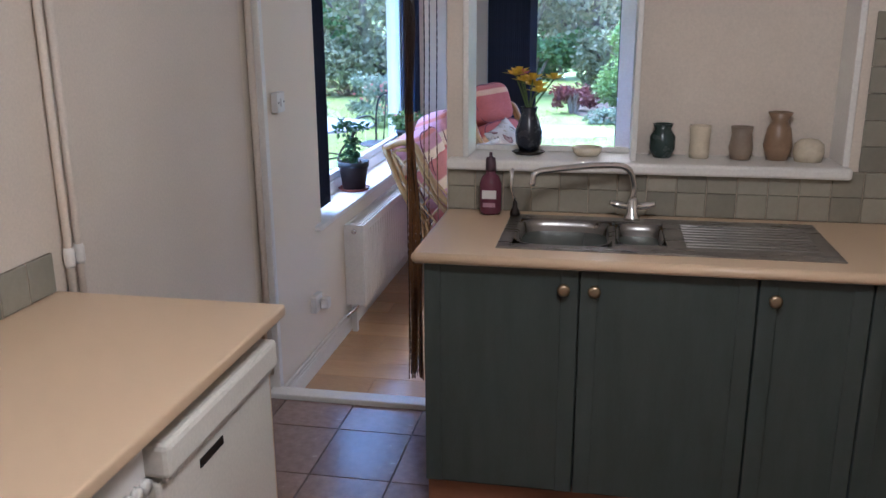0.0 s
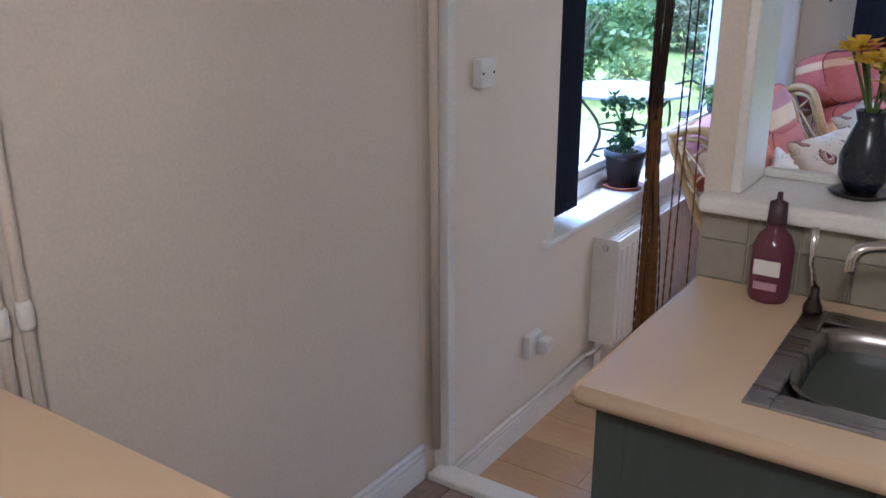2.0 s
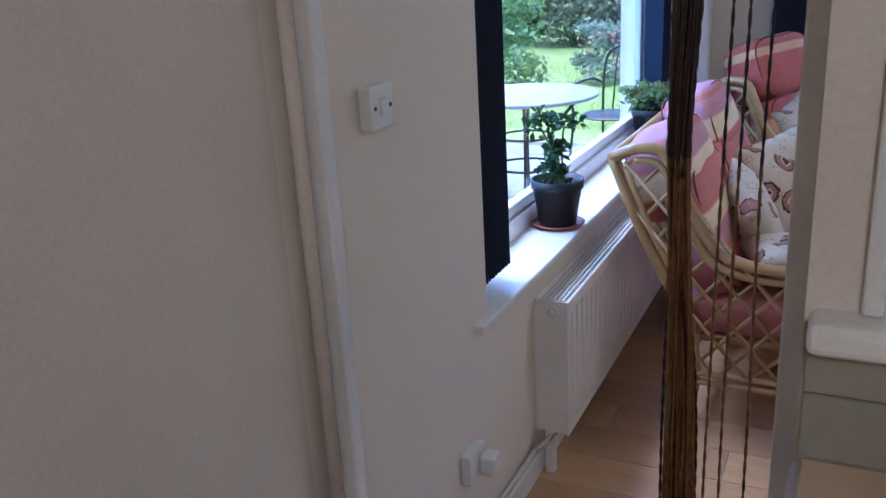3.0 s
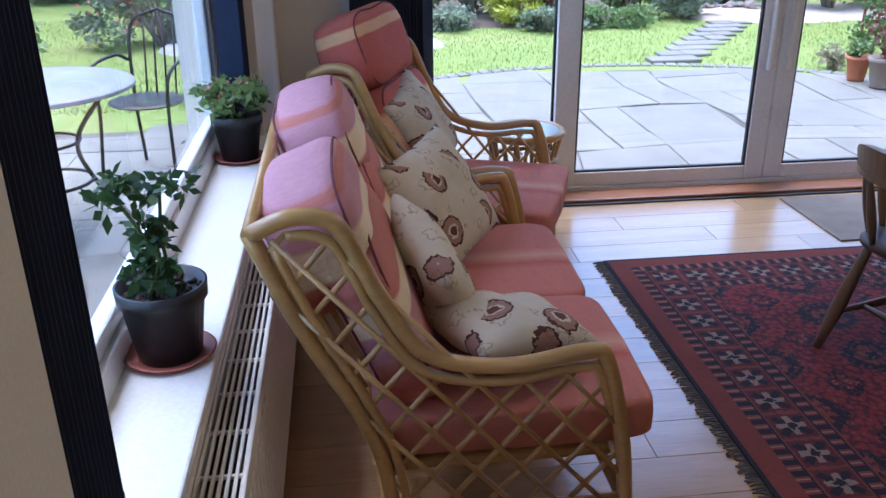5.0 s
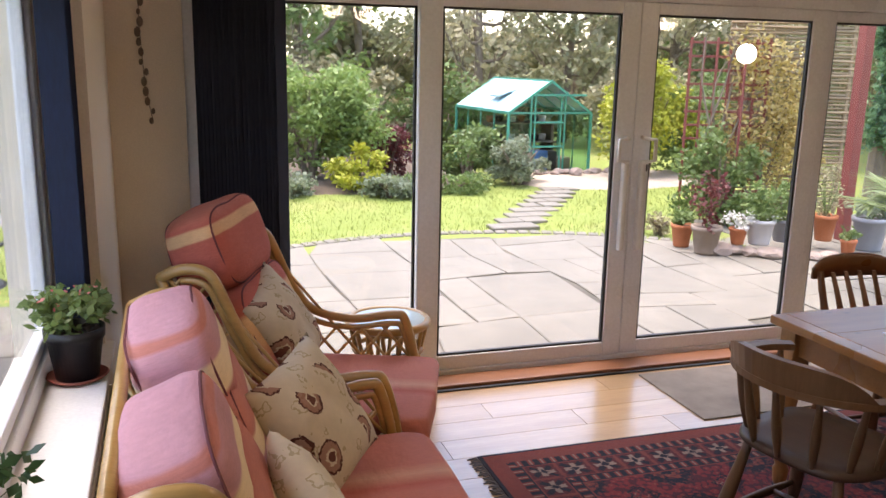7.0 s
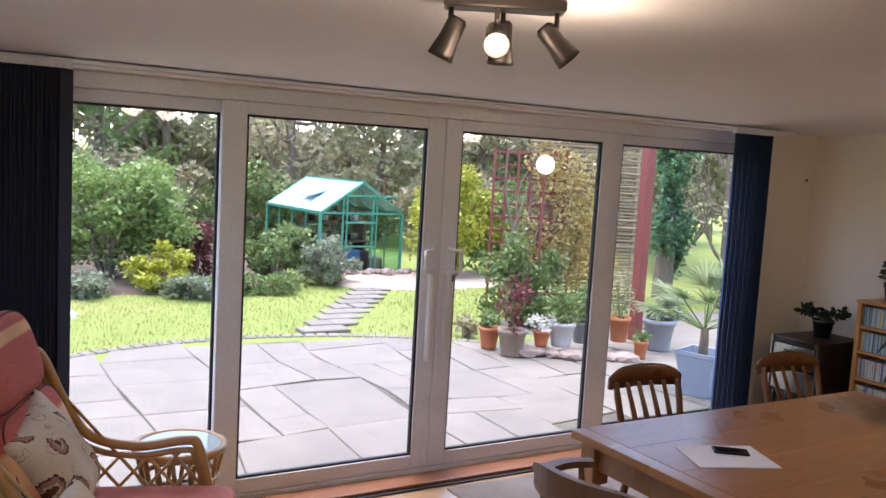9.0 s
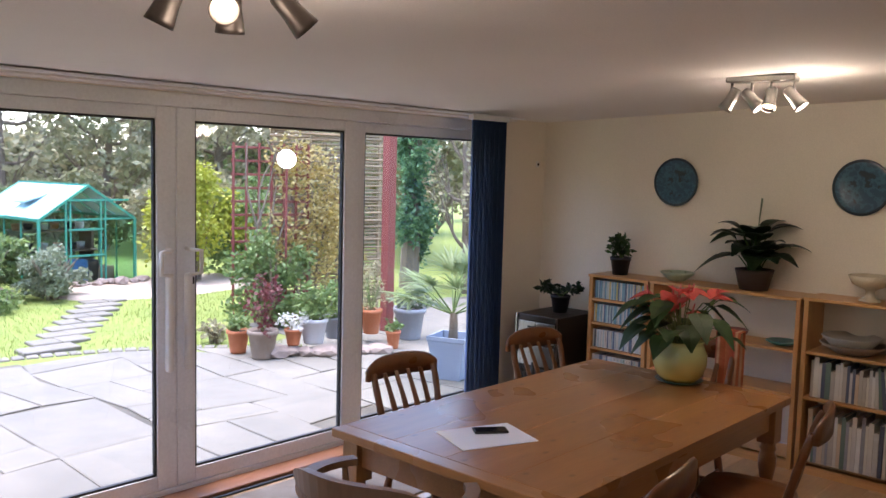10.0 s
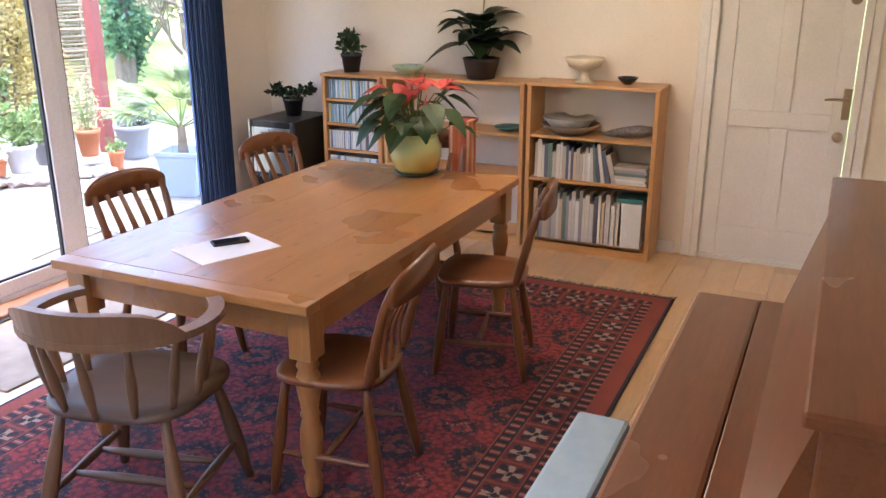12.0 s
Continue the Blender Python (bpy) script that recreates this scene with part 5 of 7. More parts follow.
bowl("bowl", "small dark bowl on the bookcase shelf", pose(5.85, 4.62, 0.756), [(0.04, 0), (0.08, 0.03), (0.09, 0.055), (0.084, 0.055), (0.05, 0.02), (0.001, 0.015)], plain("dark_red_glaze", (0.16, 0.04, 0.035), 0.3))
bowl("bowl", "green glazed dish on the bookcase shelf", pose(5.84, 4.30, 0.756), [(0.05, 0), (0.10, 0.025), (0.095, 0.03), (0.05, 0.012), (0.001, 0.01)], plain("teal_glaze", (0.06, 0.16, 0.14), 0.3))
bowl("footed_bowl", "cream footed bowl with scalloped dark rim", pose(5.85, 3.806, 1.096), [(0.06, 0), (0.062, 0.008), (0.03, 0.02), (0.024, 0.06), (0.04, 0.075), (0.10, 0.10), (0.125, 0.15), (0.118, 0.155), (0.09, 0.11), (0.001, 0.09)], CREAMG)
bowl("bowl", "small black bowl on top of the bookcase", pose(5.85, 3.53, 1.096), [(0.022, 0), (0.03, 0.006), (0.055, 0.03), (0.065, 0.045), (0.06, 0.046), (0.035, 0.015), (0.001, 0.012)], plain("black_glaze", (0.02, 0.018, 0.016), 0.25))
bowl("bowl", "pale green bowl on top of the bookcase", pose(5.85, 5.05, 1.086), [(0.05, 0), (0.06, 0.006), (0.10, 0.04), (0.12, 0.06), (0.113, 0.062), (0.06, 0.02), (0.001, 0.015)], plain("pale_green_glaze", (0.36, 0.44, 0.30), 0.3))
pot_plant("pot_plant", "small green plant in a black pot on the rack", pose(5.86, 5.51, 1.081), 0.075, 0.13, [((0, 0, 0.19), (0.075, 0.075, 0.05), 160, 0.045), ((0, 0.01, 0.25), (0.07, 0.07, 0.035), 110, 0.045)], LEAF, 31, False)


def peace_lily(m):
    t = thing("leafy_plant", "large dark-leaved plant in a brown pot", "pot plant", m)
    part("pot", lathe(bmesh.new(), [(0.08, 0), (0.105, 0.10), (0.11, 0.12), (0.10, 0.12), (0.095, 0.10), (0.001, 0.10)], 28), plain("dark_brown_pot", (0.045, 0.028, 0.022), 0.5), t, smooth=True)
    r = random.Random(4)
    lv, st_ = bmesh.new(), bmesh.new()
    for i in range(26):
        a = i * 2.4 + r.uniform(-0.3, 0.3)
        q, h = r.uniform(0.03, 0.12), r.uniform(0.17, 0.35)
        p = (q * math.cos(a) * 0.7, q * math.sin(a), h)
        sweep(st_, spline([(0.03 * math.cos(a), 0.03 * math.sin(a), 0.10), (q * 0.4 * math.cos(a), q * 0.5 * math.sin(a), h * 0.7), p], 3), 0.004, 5)
        leafy(lv, p, (math.cos(a) * 0.6, math.sin(a) * 0.9, r.uniform(0.0, 1.0)), r.uniform(0.18, 0.25), r.uniform(0.15, 0.19), 0.5, 0.2, 6)
    part("leaves", lv, LEAFD, t)
    part("stems", st_, LEAF, t)
    part("flower_spike", sweep(bmesh.new(), [(0, 0, 0.10), (0.0, -0.01, 0.40), (0.0, -0.02, 0.53)], [0.004, 0.003, 0.006], 6), LEAFG, t)


peace_lily(pose(5.85, 4.51, 1.086) @ Matrix.Scale(1.12, 4))


def wall_plate(y, z, r, relief):
    t = thing("wall_plate", "round blue patterned plate hung on the wall", "plate", pose(XR - 0.002, y, z, 0, -90, 0), "wall plates")
    k = Mat("blue_painted_plate")
    x, yy, zz = k.xyz()
    rad = (x * x + yy * yy).op("SQRT")
    pat = k.noise(relief, 3)
    col = k.mix(pat.band(0.46, 0.55), (0.026, 0.07, 0.12), (0.042, 0.115, 0.175))
    col = k.mix(pat.gt(0.60) * rad.lt(r * 0.6), col, (0.015, 0.025, 0.04))
    col = k.mix(rad.gt(r * 0.90), col, (0.012, 0.02, 0.035))
    part("dish", lathe(bmesh.new(), [(r * 0.6, 0), (r * 0.97, 0.018), (r, 0.025), (r * 0.97, 0.028), (r * 0.72, 0.014), (0.001, 0.012)], 48), k.done(col, 0.3), t, smooth=True)


wall_plate(5.166, 1.765, 0.17, 22)
wall_plate(3.934, 1.767, 0.172, 18)

# hi-fi cabinet in the corner with a plant on it
hf = thing("hifi_rack", "dark metal hi-fi cabinet with silver units", "hi-fi", pose(5.76, 5.98, 0) @ Matrix.Scale(1.25, 4))
part("cabinet", B(-0.20, 0.24, -0.155, 0.155, 0.02, 0.60, bev=0.006), DARKM, hf)
for z0, z1, mt in ((0.44, 0.56, STEEL), (0.30, 0.42, STEEL), (0.16, 0.28, BLACKP)):
    part("unit", B(-0.215, -0.198, -0.13, 0.13, z0, z1, bev=0.003), mt, hf)
for z in (0.47, 0.50, 0.53):
    part("display", B(-0.219, -0.215, -0.09, 0.06, z - 0.006, z + 0.006), BLACKP, hf)
for y in (-0.148, 0.14):
    part("post", B(-0.216, -0.201, y, y + 0.012, 0.0, 0.60, bev=0.002), STEEL, hf)
pot_plant("pot_plant", "trailing plant in a black pot on the hi-fi cabinet", pose(5.78, 5.97, 0.752), 0.075, 0.13, [((-0.02, 0.11, 0.19), (0.07, 0.07, 0.035), 60, 0.06), ((0, -0.11, 0.19), (0.06, 0.06, 0.04), 50, 0.055), ((0, 0, 0.17), (0.06, 0.06, 0.03), 60, 0.05)], LEAFD, 33, False)
bg = thing("cable_bundle", "tangle of black cables beside the blind", "cables", pose(5.36, 5.90, 0.006))
rnd = random.Random(9)
for i in range(9):
    a = [(rnd.uniform(-0.12, 0.10), rnd.uniform(-0.08, 0.08), rnd.uniform(0.02, 0.42)) for _ in range(5)]
    a[0] = (rnd.uniform(-0.1, 0.1), rnd.uniform(-0.06, 0.06), 0.006)
    part("cable", sweep(bmesh.new(), spline(a, 6), 0.011, 6), BLACKP, bg, smooth=True)
for x in (-0.05, 0.03):
    part("bottle", lathe(bmesh.new(), [(0.035, 0), (0.036, 0.26), (0.014, 0.33), (0.014, 0.42)], 14, (x, 0.02, 0)), BLACKP, bg, smooth=True)


# ---- ceiling spotlights ----
BULB = glow("warm_bulb", (1.0, 0.72, 0.38), 22.0)


def spots(x, y, heads, turn, material):
    z = ceil_z(y)
    t = thing("ceiling_spotlight", "ceiling spotlight bar with four tilting heads, lit", "ceiling light", pose(x, y, z, 0, 0, turn))
    part("plate", B(-0.16, 0.16, -0.045, 0.045, -0.03, -0.001, bev=0.006), material, t)
    for hx_, hy_, tx, ty, lit in heads:
        st = part("stem", sweep(bmesh.new(), [(hx_, hy_, -0.03), (hx_, hy_, -0.075)], 0.007, 8), material, t, smooth=True)
        b = lathe(bmesh.new(), [(0.018, 0.055), (0.026, 0.045), (0.028, -0.005), (0.034, -0.045), (0.036, -0.06), (0.031, -0.06), (0.028, -0.03), (0.001, -0.028)], 20)
        h = part("head", b, material, t, smooth=True)
        h.matrix_basis = pose(hx_, hy_, -0.105, tx, ty, 0)
        g = lathe(bmesh.new(), [(0.001, -0.052), (0.022, -0.047), (0.027, -0.032), (0.001, -0.030)], 16)
        part("bulb", g, BULB, h, "glowing bulb", True)
        if lit:
            q = t.matrix_basis @ h.matrix_basis
            lamp("spot_glow", q @ Vector((0, 0, -0.085)), lit, (1.0, 0.82, 0.60), 0.08)
    return t


spots(1.60, 4.05, ((-0.14, 0.0, 8, 24, 0), (-0.02, -0.04, -62, 0, 1.1), (0.0, 0.035, 12, 0, 0), (0.14, 0.0, 5, -44, 0.9)), -30, DARKM)
spots(4.47, 3.96, ((-0.15, 0.0, 0, 40, 1.2), (-0.05, 0.02, 30, 0, 0), (0.05, -0.02, 0, 42, 1.2), (0.14, 0.0, 0, -30, 0)), 97, STEEL)


# ---- kitchen ----
before = set(bpy.data.objects)
# unseen ceiling light added for the kitchen's warm light; it has no fixture
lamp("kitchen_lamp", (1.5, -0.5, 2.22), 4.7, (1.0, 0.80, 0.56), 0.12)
WZ = 0.9
wt1 = solo("worktop", B(0.002, 0.635, KY + 0.01, 0.467, WZ - 0.032, WZ, bev=0.008, seg=3), WORKTOP, "beige laminate worktop with rounded front edge", "worktop")
up = thing("splashback", "single row of sage glazed tiles above the worktop", "tiles", kind="structure")
tile = None
for i in range(28):
    y = 0.455 - (i + 1) * 0.105
    m = pose(0.002, y, WZ + 0.002)
    if tile is None:
        tile = part("tile", B(0, 0.0105, 0.0025, 0.1025, 0, 0.104, bev=0.002, seg=1), SPLASH, up)
        tile.matrix_basis = m
    else:
        share("tile", tile, up, m)
part("grout_bed", B(0.0012, 0.0085, 0.455 - 28 * 0.105, 0.455, WZ + 0.002, WZ + 0.106), GROUTL, up)
part("end_panel", B(0.004, 0.585, 0.440, 0.456, 0.0, WZ - 0.033), WORKTOP, wt1)


def appliance(name, label, y0, y1, kind):
    t = thing(name, label, kind, pose(0, 0, 0))
    part("body", B(0.03, 0.555, y0, y1, 0.03, 0.835, bev=0.004), APPL, t)
    for y in (y0 + 0.04, y1 - 0.04):
        for x in (0.08, 0.50):
            part("foot", lathe(bmesh.new(), [(0.018, 0), (0.018, 0.032)], 12, (x, y, 0)), BLACKP, t)
    return t


fr = appliance("fridge", "white undercounter fridge with ridged top handle", -0.135, 0.425, "fridge")
fd = part("door", B(0.558, 0.600, -0.133, 0.423, 0.06, 0.745, bev=0.008), APPL, fr)
part("handle", B(0.560, 0.625, -0.133, 0.423, 0.752, 0.825, bev=0.012), APPL, fd, "ridged cream handle strip")
part("groove", B(0.600, 0.612, -0.12, 0.41, 0.738, 0.750, bev=0.003), PLASTW, fd)
part("badge", B(0.600, 0.603, 0.03, 0.14, 0.685, 0.705, bev=0.001), DARKM, fd, "small dark badge")
wm = appliance("washing_machine", "white washing machine with front control panel", -0.735, -0.150, "washing machine")
part("control_panel", B(0.556, 0.590, -0.733, -0.152, 0.70, 0.832, bev=0.008), PLASTW, wm)
part("display", B(0.589, 0.593, -0.36, -0.30, 0.725, 0.79, bev=0.002), BLACKP, wm)
part("front", B(0.556, 0.582, -0.733, -0.152, 0.05, 0.692, bev=0.006), APPL, wm)
b = bmesh.new()
lathe(b, [(0.17, 0), (0.165, 0.02), (0.13, 0.022), (0.12, 0.008), (0.001, 0.02)], 40)
part("porthole", b, STEEL, wm, smooth=True).matrix_basis = pose(0.582, -0.44, 0.38, 0, 90, 0)
for i in range(4):
    b = bmesh.new()
    lathe(b, [(0.016, 0), (0.015, 0.012), (0.001, 0.013)], 16)
    part("button", b, PLASTW, wm, smooth=True).matrix_basis = pose(0.59, -0.26 + i * 0.03, 0.76, 0, 90, 0)

# sink run
wt2 = thing("sink_worktop", "beige laminate worktop holding the steel sink", "worktop", pose(0, 0, 0))
for b_ in ((0.852, 1.098, 0.985, 1.585), (2.09, KX - 0.005, 0.985, 1.585), (1.098, 2.09, 0.985, 1.085), (1.098, 2.09, 1.505, 1.585)):
    part("board", B(b_[0], b_[1], b_[2], b_[3], WZ - 0.034, WZ), WORKTOP, wt2)
part("front_edge", sweep(bmesh.new(), [(0.852, 0.987, WZ - 0.017), (KX - 0.005, 0.987, WZ - 0.017)], 0.0172, 10), WORKTOP, wt2, smooth=True)
part("end_edge", sweep(bmesh.new(), [(0.854, 0.987, WZ - 0.017), (0.854, 1.585, WZ - 0.017)], 0.0172, 10), WORKTOP, wt2, smooth=True)


def unit(x0, x1, knob_side):
    t = thing("base_cupboard", "dark green painted kitchen base cupboard", "cupboard", pose(0, 0, 0), "base cupboards")
    part("carcass", B(x0 + 0.001, x1 - 0.001, 1.04, 1.585, 0.10, WZ - 0.036), GREENU, t)
    d = part("door", B(x0 + 0.003, x1 - 0.003, 1.018, 1.038, 0.115, WZ - 0.042, bev=0.003), GREENU, t)
    w = 0.055
    for b_ in ((x0 + 0.003, x0 + w, 0.115, WZ - 0.042), (x1 - w, x1 - 0.003, 0.115, WZ - 0.042)):
        part("stile", B(b_[0] + 0.0005, b_[1], 1.0135, 1.0175, b_[2], b_[3], bev=0.0015, seg=1), GREENU, d)
    kx = x0 + 0.045 if knob_side < 0 else x1 - 0.045
    b = bmesh.new()
    lathe(b, [(0.010, 0), (0.008, 0.010), (0.019, 0.018), (0.019, 0.026), (0.010, 0.030)], 16)
    part("knob", b, BRASS, d, "aged metal knob", True).matrix_basis = pose(kx, 1.014, 0.80, 90, 0, 0)
    part("plinth", B(x0, x1, 1.07, 1.09, 0, 0.099), RAILW, t, "brown plinth board")
    return t


unit(0.868, 1.345, 1)
unit(1.345, 1.855, -1)
unit(1.855, 2.165, -1)
unit(2.165, 2.63, -1)
unit(2.63, 3.09, 1)

snk = thing("sink", "steel sink with bowl, half bowl and ridged drainer", "sink", pose(0, 0, 0))


def basin(x0, x1, y0, y1, depth):
    b = bmesh.new()
    n = 28
    rings = []
    for s, z in ((1.06, 0.004), (1.0, 0.002), (0.97, -0.02), (0.92, -depth * 0.9), (0.80, -depth), (0.1, -depth - 0.004)):
        ring = []
        for k in range(n):
            a = 2 * math.pi * k / n
            c, v = math.cos(a), math.sin(a)
            ring.append(b.verts.new(((x0 + x1) / 2 + (x1 - x0) / 2 * s * math.copysign(abs(c) ** 0.45, c), (y0 + y1) / 2 + (y1 - y0) / 2 * s * math.copysign(abs(v) ** 0.45, v), WZ + z)))
        rings.append(ring)
    for p, q in zip(rings, rings[1:]):
        for k in range(n):
            b.faces.new((p[k], p[(k + 1) % n], q[(k + 1) % n], q[k]))
    b.faces.new(rings[-1])
    return b


part("bowl", basin(1.135, 1.43, 1.13, 1.455, 0.16), STEEL, snk, smooth=True)
part("half_bowl", basin(1.455, 1.595, 1.17, 1.43, 0.10), STEEL, snk, smooth=True)
for b_ in ((1.085, 1.128, 1.07, 1.52), (1.128, 2.10, 1.07, 1.122), (1.128, 2.10, 1.463, 1.52), (1.437, 1.448, 1.122, 1.463), (1.603, 2.10, 1.122, 1.463)):
    part("deck", B(b_[0], b_[1], b_[2], b_[3], WZ - 0.002, WZ + 0.005, bev=0.002, seg=1), STEEL, snk)
part("bowl_edge", B(1.448, 1.603, 1.122, 1.163, WZ - 0.002, WZ + 0.005, bev=0.002, seg=1), STEEL, snk)
part("bowl_edge", B(1.448, 1.603, 1.437, 1.463, WZ - 0.002, WZ + 0.005, bev=0.002, seg=1), STEEL, snk)
for i in range(9):
    y = 1.16 + i * 0.034
    part("drainer_rib", B(1.66, 2.05, y, y + 0.014, WZ + 0.004, WZ + 0.0075, bev=0.0015), STEEL, snk)
tp = thing("mixer_tap", "chrome mixer tap with a long swan-neck spout", "tap", pose(1.505, 1.495, WZ + 0.005))
part("base", lathe(bmesh.new(), [(0.028, 0), (0.028, 0.012), (0.020, 0.02), (0.018, 0.07), (0.012, 0.08)], 20), CHROME, tp, smooth=True)
part("spout", sweep(bmesh.new(), spline([(0, 0, 0.07), (0.0, -0.002, 0.13), (-0.03, -0.02, 0.185), (-0.12, -0.05, 0.195), (-0.27, -0.10, 0.185), (-0.325, -0.125, 0.175), (-0.335, -0.13, 0.135)], 6), 0.011, 10), CHROME, tp, smooth=True)
for s in (-1, 1):
    part("lever", sweep(bmesh.new(), [(0, 0, 0.045), (s * 0.045, 0, 0.05), (s * 0.075, -0.01, 0.06)], [0.012, 0.014, 0.009], 10), CHROME, tp, smooth=True)
ck = thing("tap_spray", "small dark rinsing spray beside the bowl", "spray", pose(1.10, 1.50, WZ + 0.005))
part("holder", lathe(bmesh.new(), [(0.018, 0), (0.018, 0.01), (0.009, 0.03), (0.008, 0.05)], 16), DARKM, ck, smooth=True)
part("nozzle", sweep(bmesh.new(), [(0, 0, 0.045), (-0.012, -0.012, 0.10), (-0.012, -0.016, 0.17)], [0.006, 0.005, 0.008], 8), CHROME, ck, smooth=True)
soap = thing("soap_bottle", "plum-coloured washing-up liquid bottle with white label", "bottle", pose(1.008, 1.535, WZ + 0.001))
PLUM = plain("plum_liquid", (0.13, 0.035, 0.06), 0.2)
part("body", lathe(bmesh.new(), [(0.036, 0), (0.040, 0.01), (0.040, 0.11), (0.030, 0.135), (0.018, 0.145), (0.018, 0.155)], 22), PLUM, soap, smooth=True)
part("cap", lathe(bmesh.new(), [(0.016, 0.155), (0.019, 0.16), (0.017, 0.20), (0.006, 0.205), (0.005, 0.22)], 16), plain("dark_cap", (0.06, 0.03, 0.04), 0.4), soap, smooth=True)
part("label", B(-0.025, 0.025, -0.0425, -0.0385, 0.06, 0.09), PLASTW, soap, "white label")
part("label_print", B(-0.022, 0.022, -0.0425, -0.0385, 0.03, 0.045), plain("mauve_print", (0.40, 0.22, 0.28), 0.6), soap)

tiles = thing("splashback_2", "two rows of sage and sand glazed wall tiles", "tiles", kind="structure")
part("grout_bed", B(0.842, KX - 0.002, 1.594, 1.5988, WZ - 0.03, 1.074), GROUTL, tiles)
for r in range(2):
    for i in range(22):
        x = 0.843 + i * 0.1015
        share("tile", tile, tiles, pose(x, 1.598, WZ + 0.001 + r * 0.0868, 0, 0, -90) @ Matrix.Diagonal((1, 0.98, 0.82, 1)) @ pose(0, -0.0, 0))
for r in range(6):
    for i in range(8):
        share("tile", tile, tiles, pose(2.24 + i * 0.1015, 1.598, 1.076 + r * 0.0868, 0, 0, -90) @ Matrix.Diagonal((1, 0.98, 0.82, 1)))
ledge = thing("hatch_ledge", "white painted ledge of the serving hatch", "ledge", kind="structure")
part("board", B(0.845, 2.215, 1.545, 1.872, 1.052, 1.092, bev=0.012, seg=3), WHITE, ledge)
for b_ in ((0.898, 0.920, 1.10), (1.492, 1.512, 1.10), (2.188, 2.21, 1.093)):
    part("upright", B(b_[0], b_[1], 1.585, YS - 0.031, 1.0925, 1.979, bev=0.004), WHITE, ledge)
part("back_rail", B(0.920, 1.492, 1.77, 1.795, 1.0925, 1.112, bev=0.003), WHITE, ledge)


def jar(name, label, x, y, prof, material):
    return solo(name, lathe(bmesh.new(), prof, 24), material, label, "jar", pose(x, y, 1.0925), smooth=True)


jar("jar", "dark green glazed jar on the hatch ledge", 1.605, 1.70, [(0.03, 0), (0.045, 0.03), (0.045, 0.075), (0.028, 0.10), (0.036, 0.12), (0.030, 0.12), (0.024, 0.10), (0.001, 0.10)], plain("dark_green_glaze_jar", (0.03, 0.05, 0.045), 0.25))
jar("jar", "pale stoneware beaker on the hatch ledge", 1.735, 1.71, [(0.034, 0), (0.036, 0.02), (0.034, 0.06), (0.038, 0.115), (0.033, 0.115), (0.001, 0.02)], CREAMG)
jar("jar", "brown stoneware jar on the hatch ledge", 1.875, 1.70, [(0.034, 0), (0.042, 0.04), (0.034, 0.085), (0.038, 0.115), (0.030, 0.115), (0.001, 0.10)], STONEW)
jar("jug", "tall brown stoneware jug on the hatch ledge", 2.00, 1.71, [(0.036, 0), (0.050, 0.05), (0.040, 0.11), (0.026, 0.135), (0.042, 0.165), (0.036, 0.167), (0.001, 0.14)], surf("brown_glaze", (0.22, 0.14, 0.08), (0.34, 0.23, 0.14), 9, 0.35))
jar("jar", "squat cream jar on the hatch ledge", 2.10, 1.69, [(0.045, 0), (0.052, 0.03), (0.048, 0.06), (0.030, 0.075), (0.001, 0.08)], CREAMG)
jar("dish", "small cream dish on the hatch ledge", 1.34, 1.70, [(0.04, 0), (0.05, 0.012), (0.055, 0.03), (0.05, 0.031), (0.03, 0.01), (0.001, 0.008)], CREAMG)

vs_ = thing("flower_vase", "dark vase with daffodils and a pink bloom", "vase", pose(1.125, 1.71, 1.0925))
part("saucer", lathe(bmesh.new(), [(0.05, 0), (0.062, 0.008), (0.055, 0.010), (0.001, 0.008)], 28), DARKM, vs_, smooth=True)
part("vase", lathe(bmesh.new(), [(0.03, 0.01), (0.048, 0.04), (0.05, 0.08), (0.038, 0.12), (0.026, 0.15), (0.032, 0.172), (0.027, 0.172), (0.001, 0.14)], 28), plain("blue_black_glaze", (0.018, 0.022, 0.035), 0.25), vs_, smooth=True)
rnd = random.Random(14)
stm = bmesh.new()
for i in range(9):
    a = i * 0.7 + rnd.uniform(-0.3, 0.3)
    q = rnd.uniform(0.03, 0.115)
    p = Vector((q * math.cos(a), q * math.sin(a) * 0.7, rnd.uniform(0.22, 0.30)))
    sweep(stm, spline([(0, 0, 0.14), (p.x * 0.4, p.y * 0.4, 0.20), tuple(p)], 4), 0.003, 5)
    fb = bmesh.new()
    for k in range(6):
        w = k * math.pi / 3
        leafy(fb, p, (math.cos(w), math.sin(w) - 0.4, 0.25), 0.050, 0.034, 0, 0.2, 3)
    lathe(fb, [(0.006, 0), (0.011, 0.012), (0.015, 0.022), (0.012, 0.022), (0.001, 0.006)], 10, tuple(p))
    part("bloom", fb, PINKF if i == 3 else YELF, vs_, "pink bloom" if i == 3 else "yellow daffodil bloom")
part("stems", stm, LEAFB, vs_)


# ---- bead curtain tied back in the opening ----
BEADD = surf("dark_wood_beads", (0.014, 0.006, 0.004), (0.035, 0.015, 0.008), 60, 0.35)
BEADG = surf("golden_bamboo_beads", (0.11, 0.045, 0.012), (0.22, 0.10, 0.028), 40, 0.35)
cur = thing("bead_curtain", "dark and golden wooden bead curtain tied to one side", "bead curtain", pose(0, 1.765, 0))
part("rail", B(0.06, 0.81, -0.012, 0.012, 1.995, 2.018, bev=0.003), CHAIRW, cur)
rnd = random.Random(17)


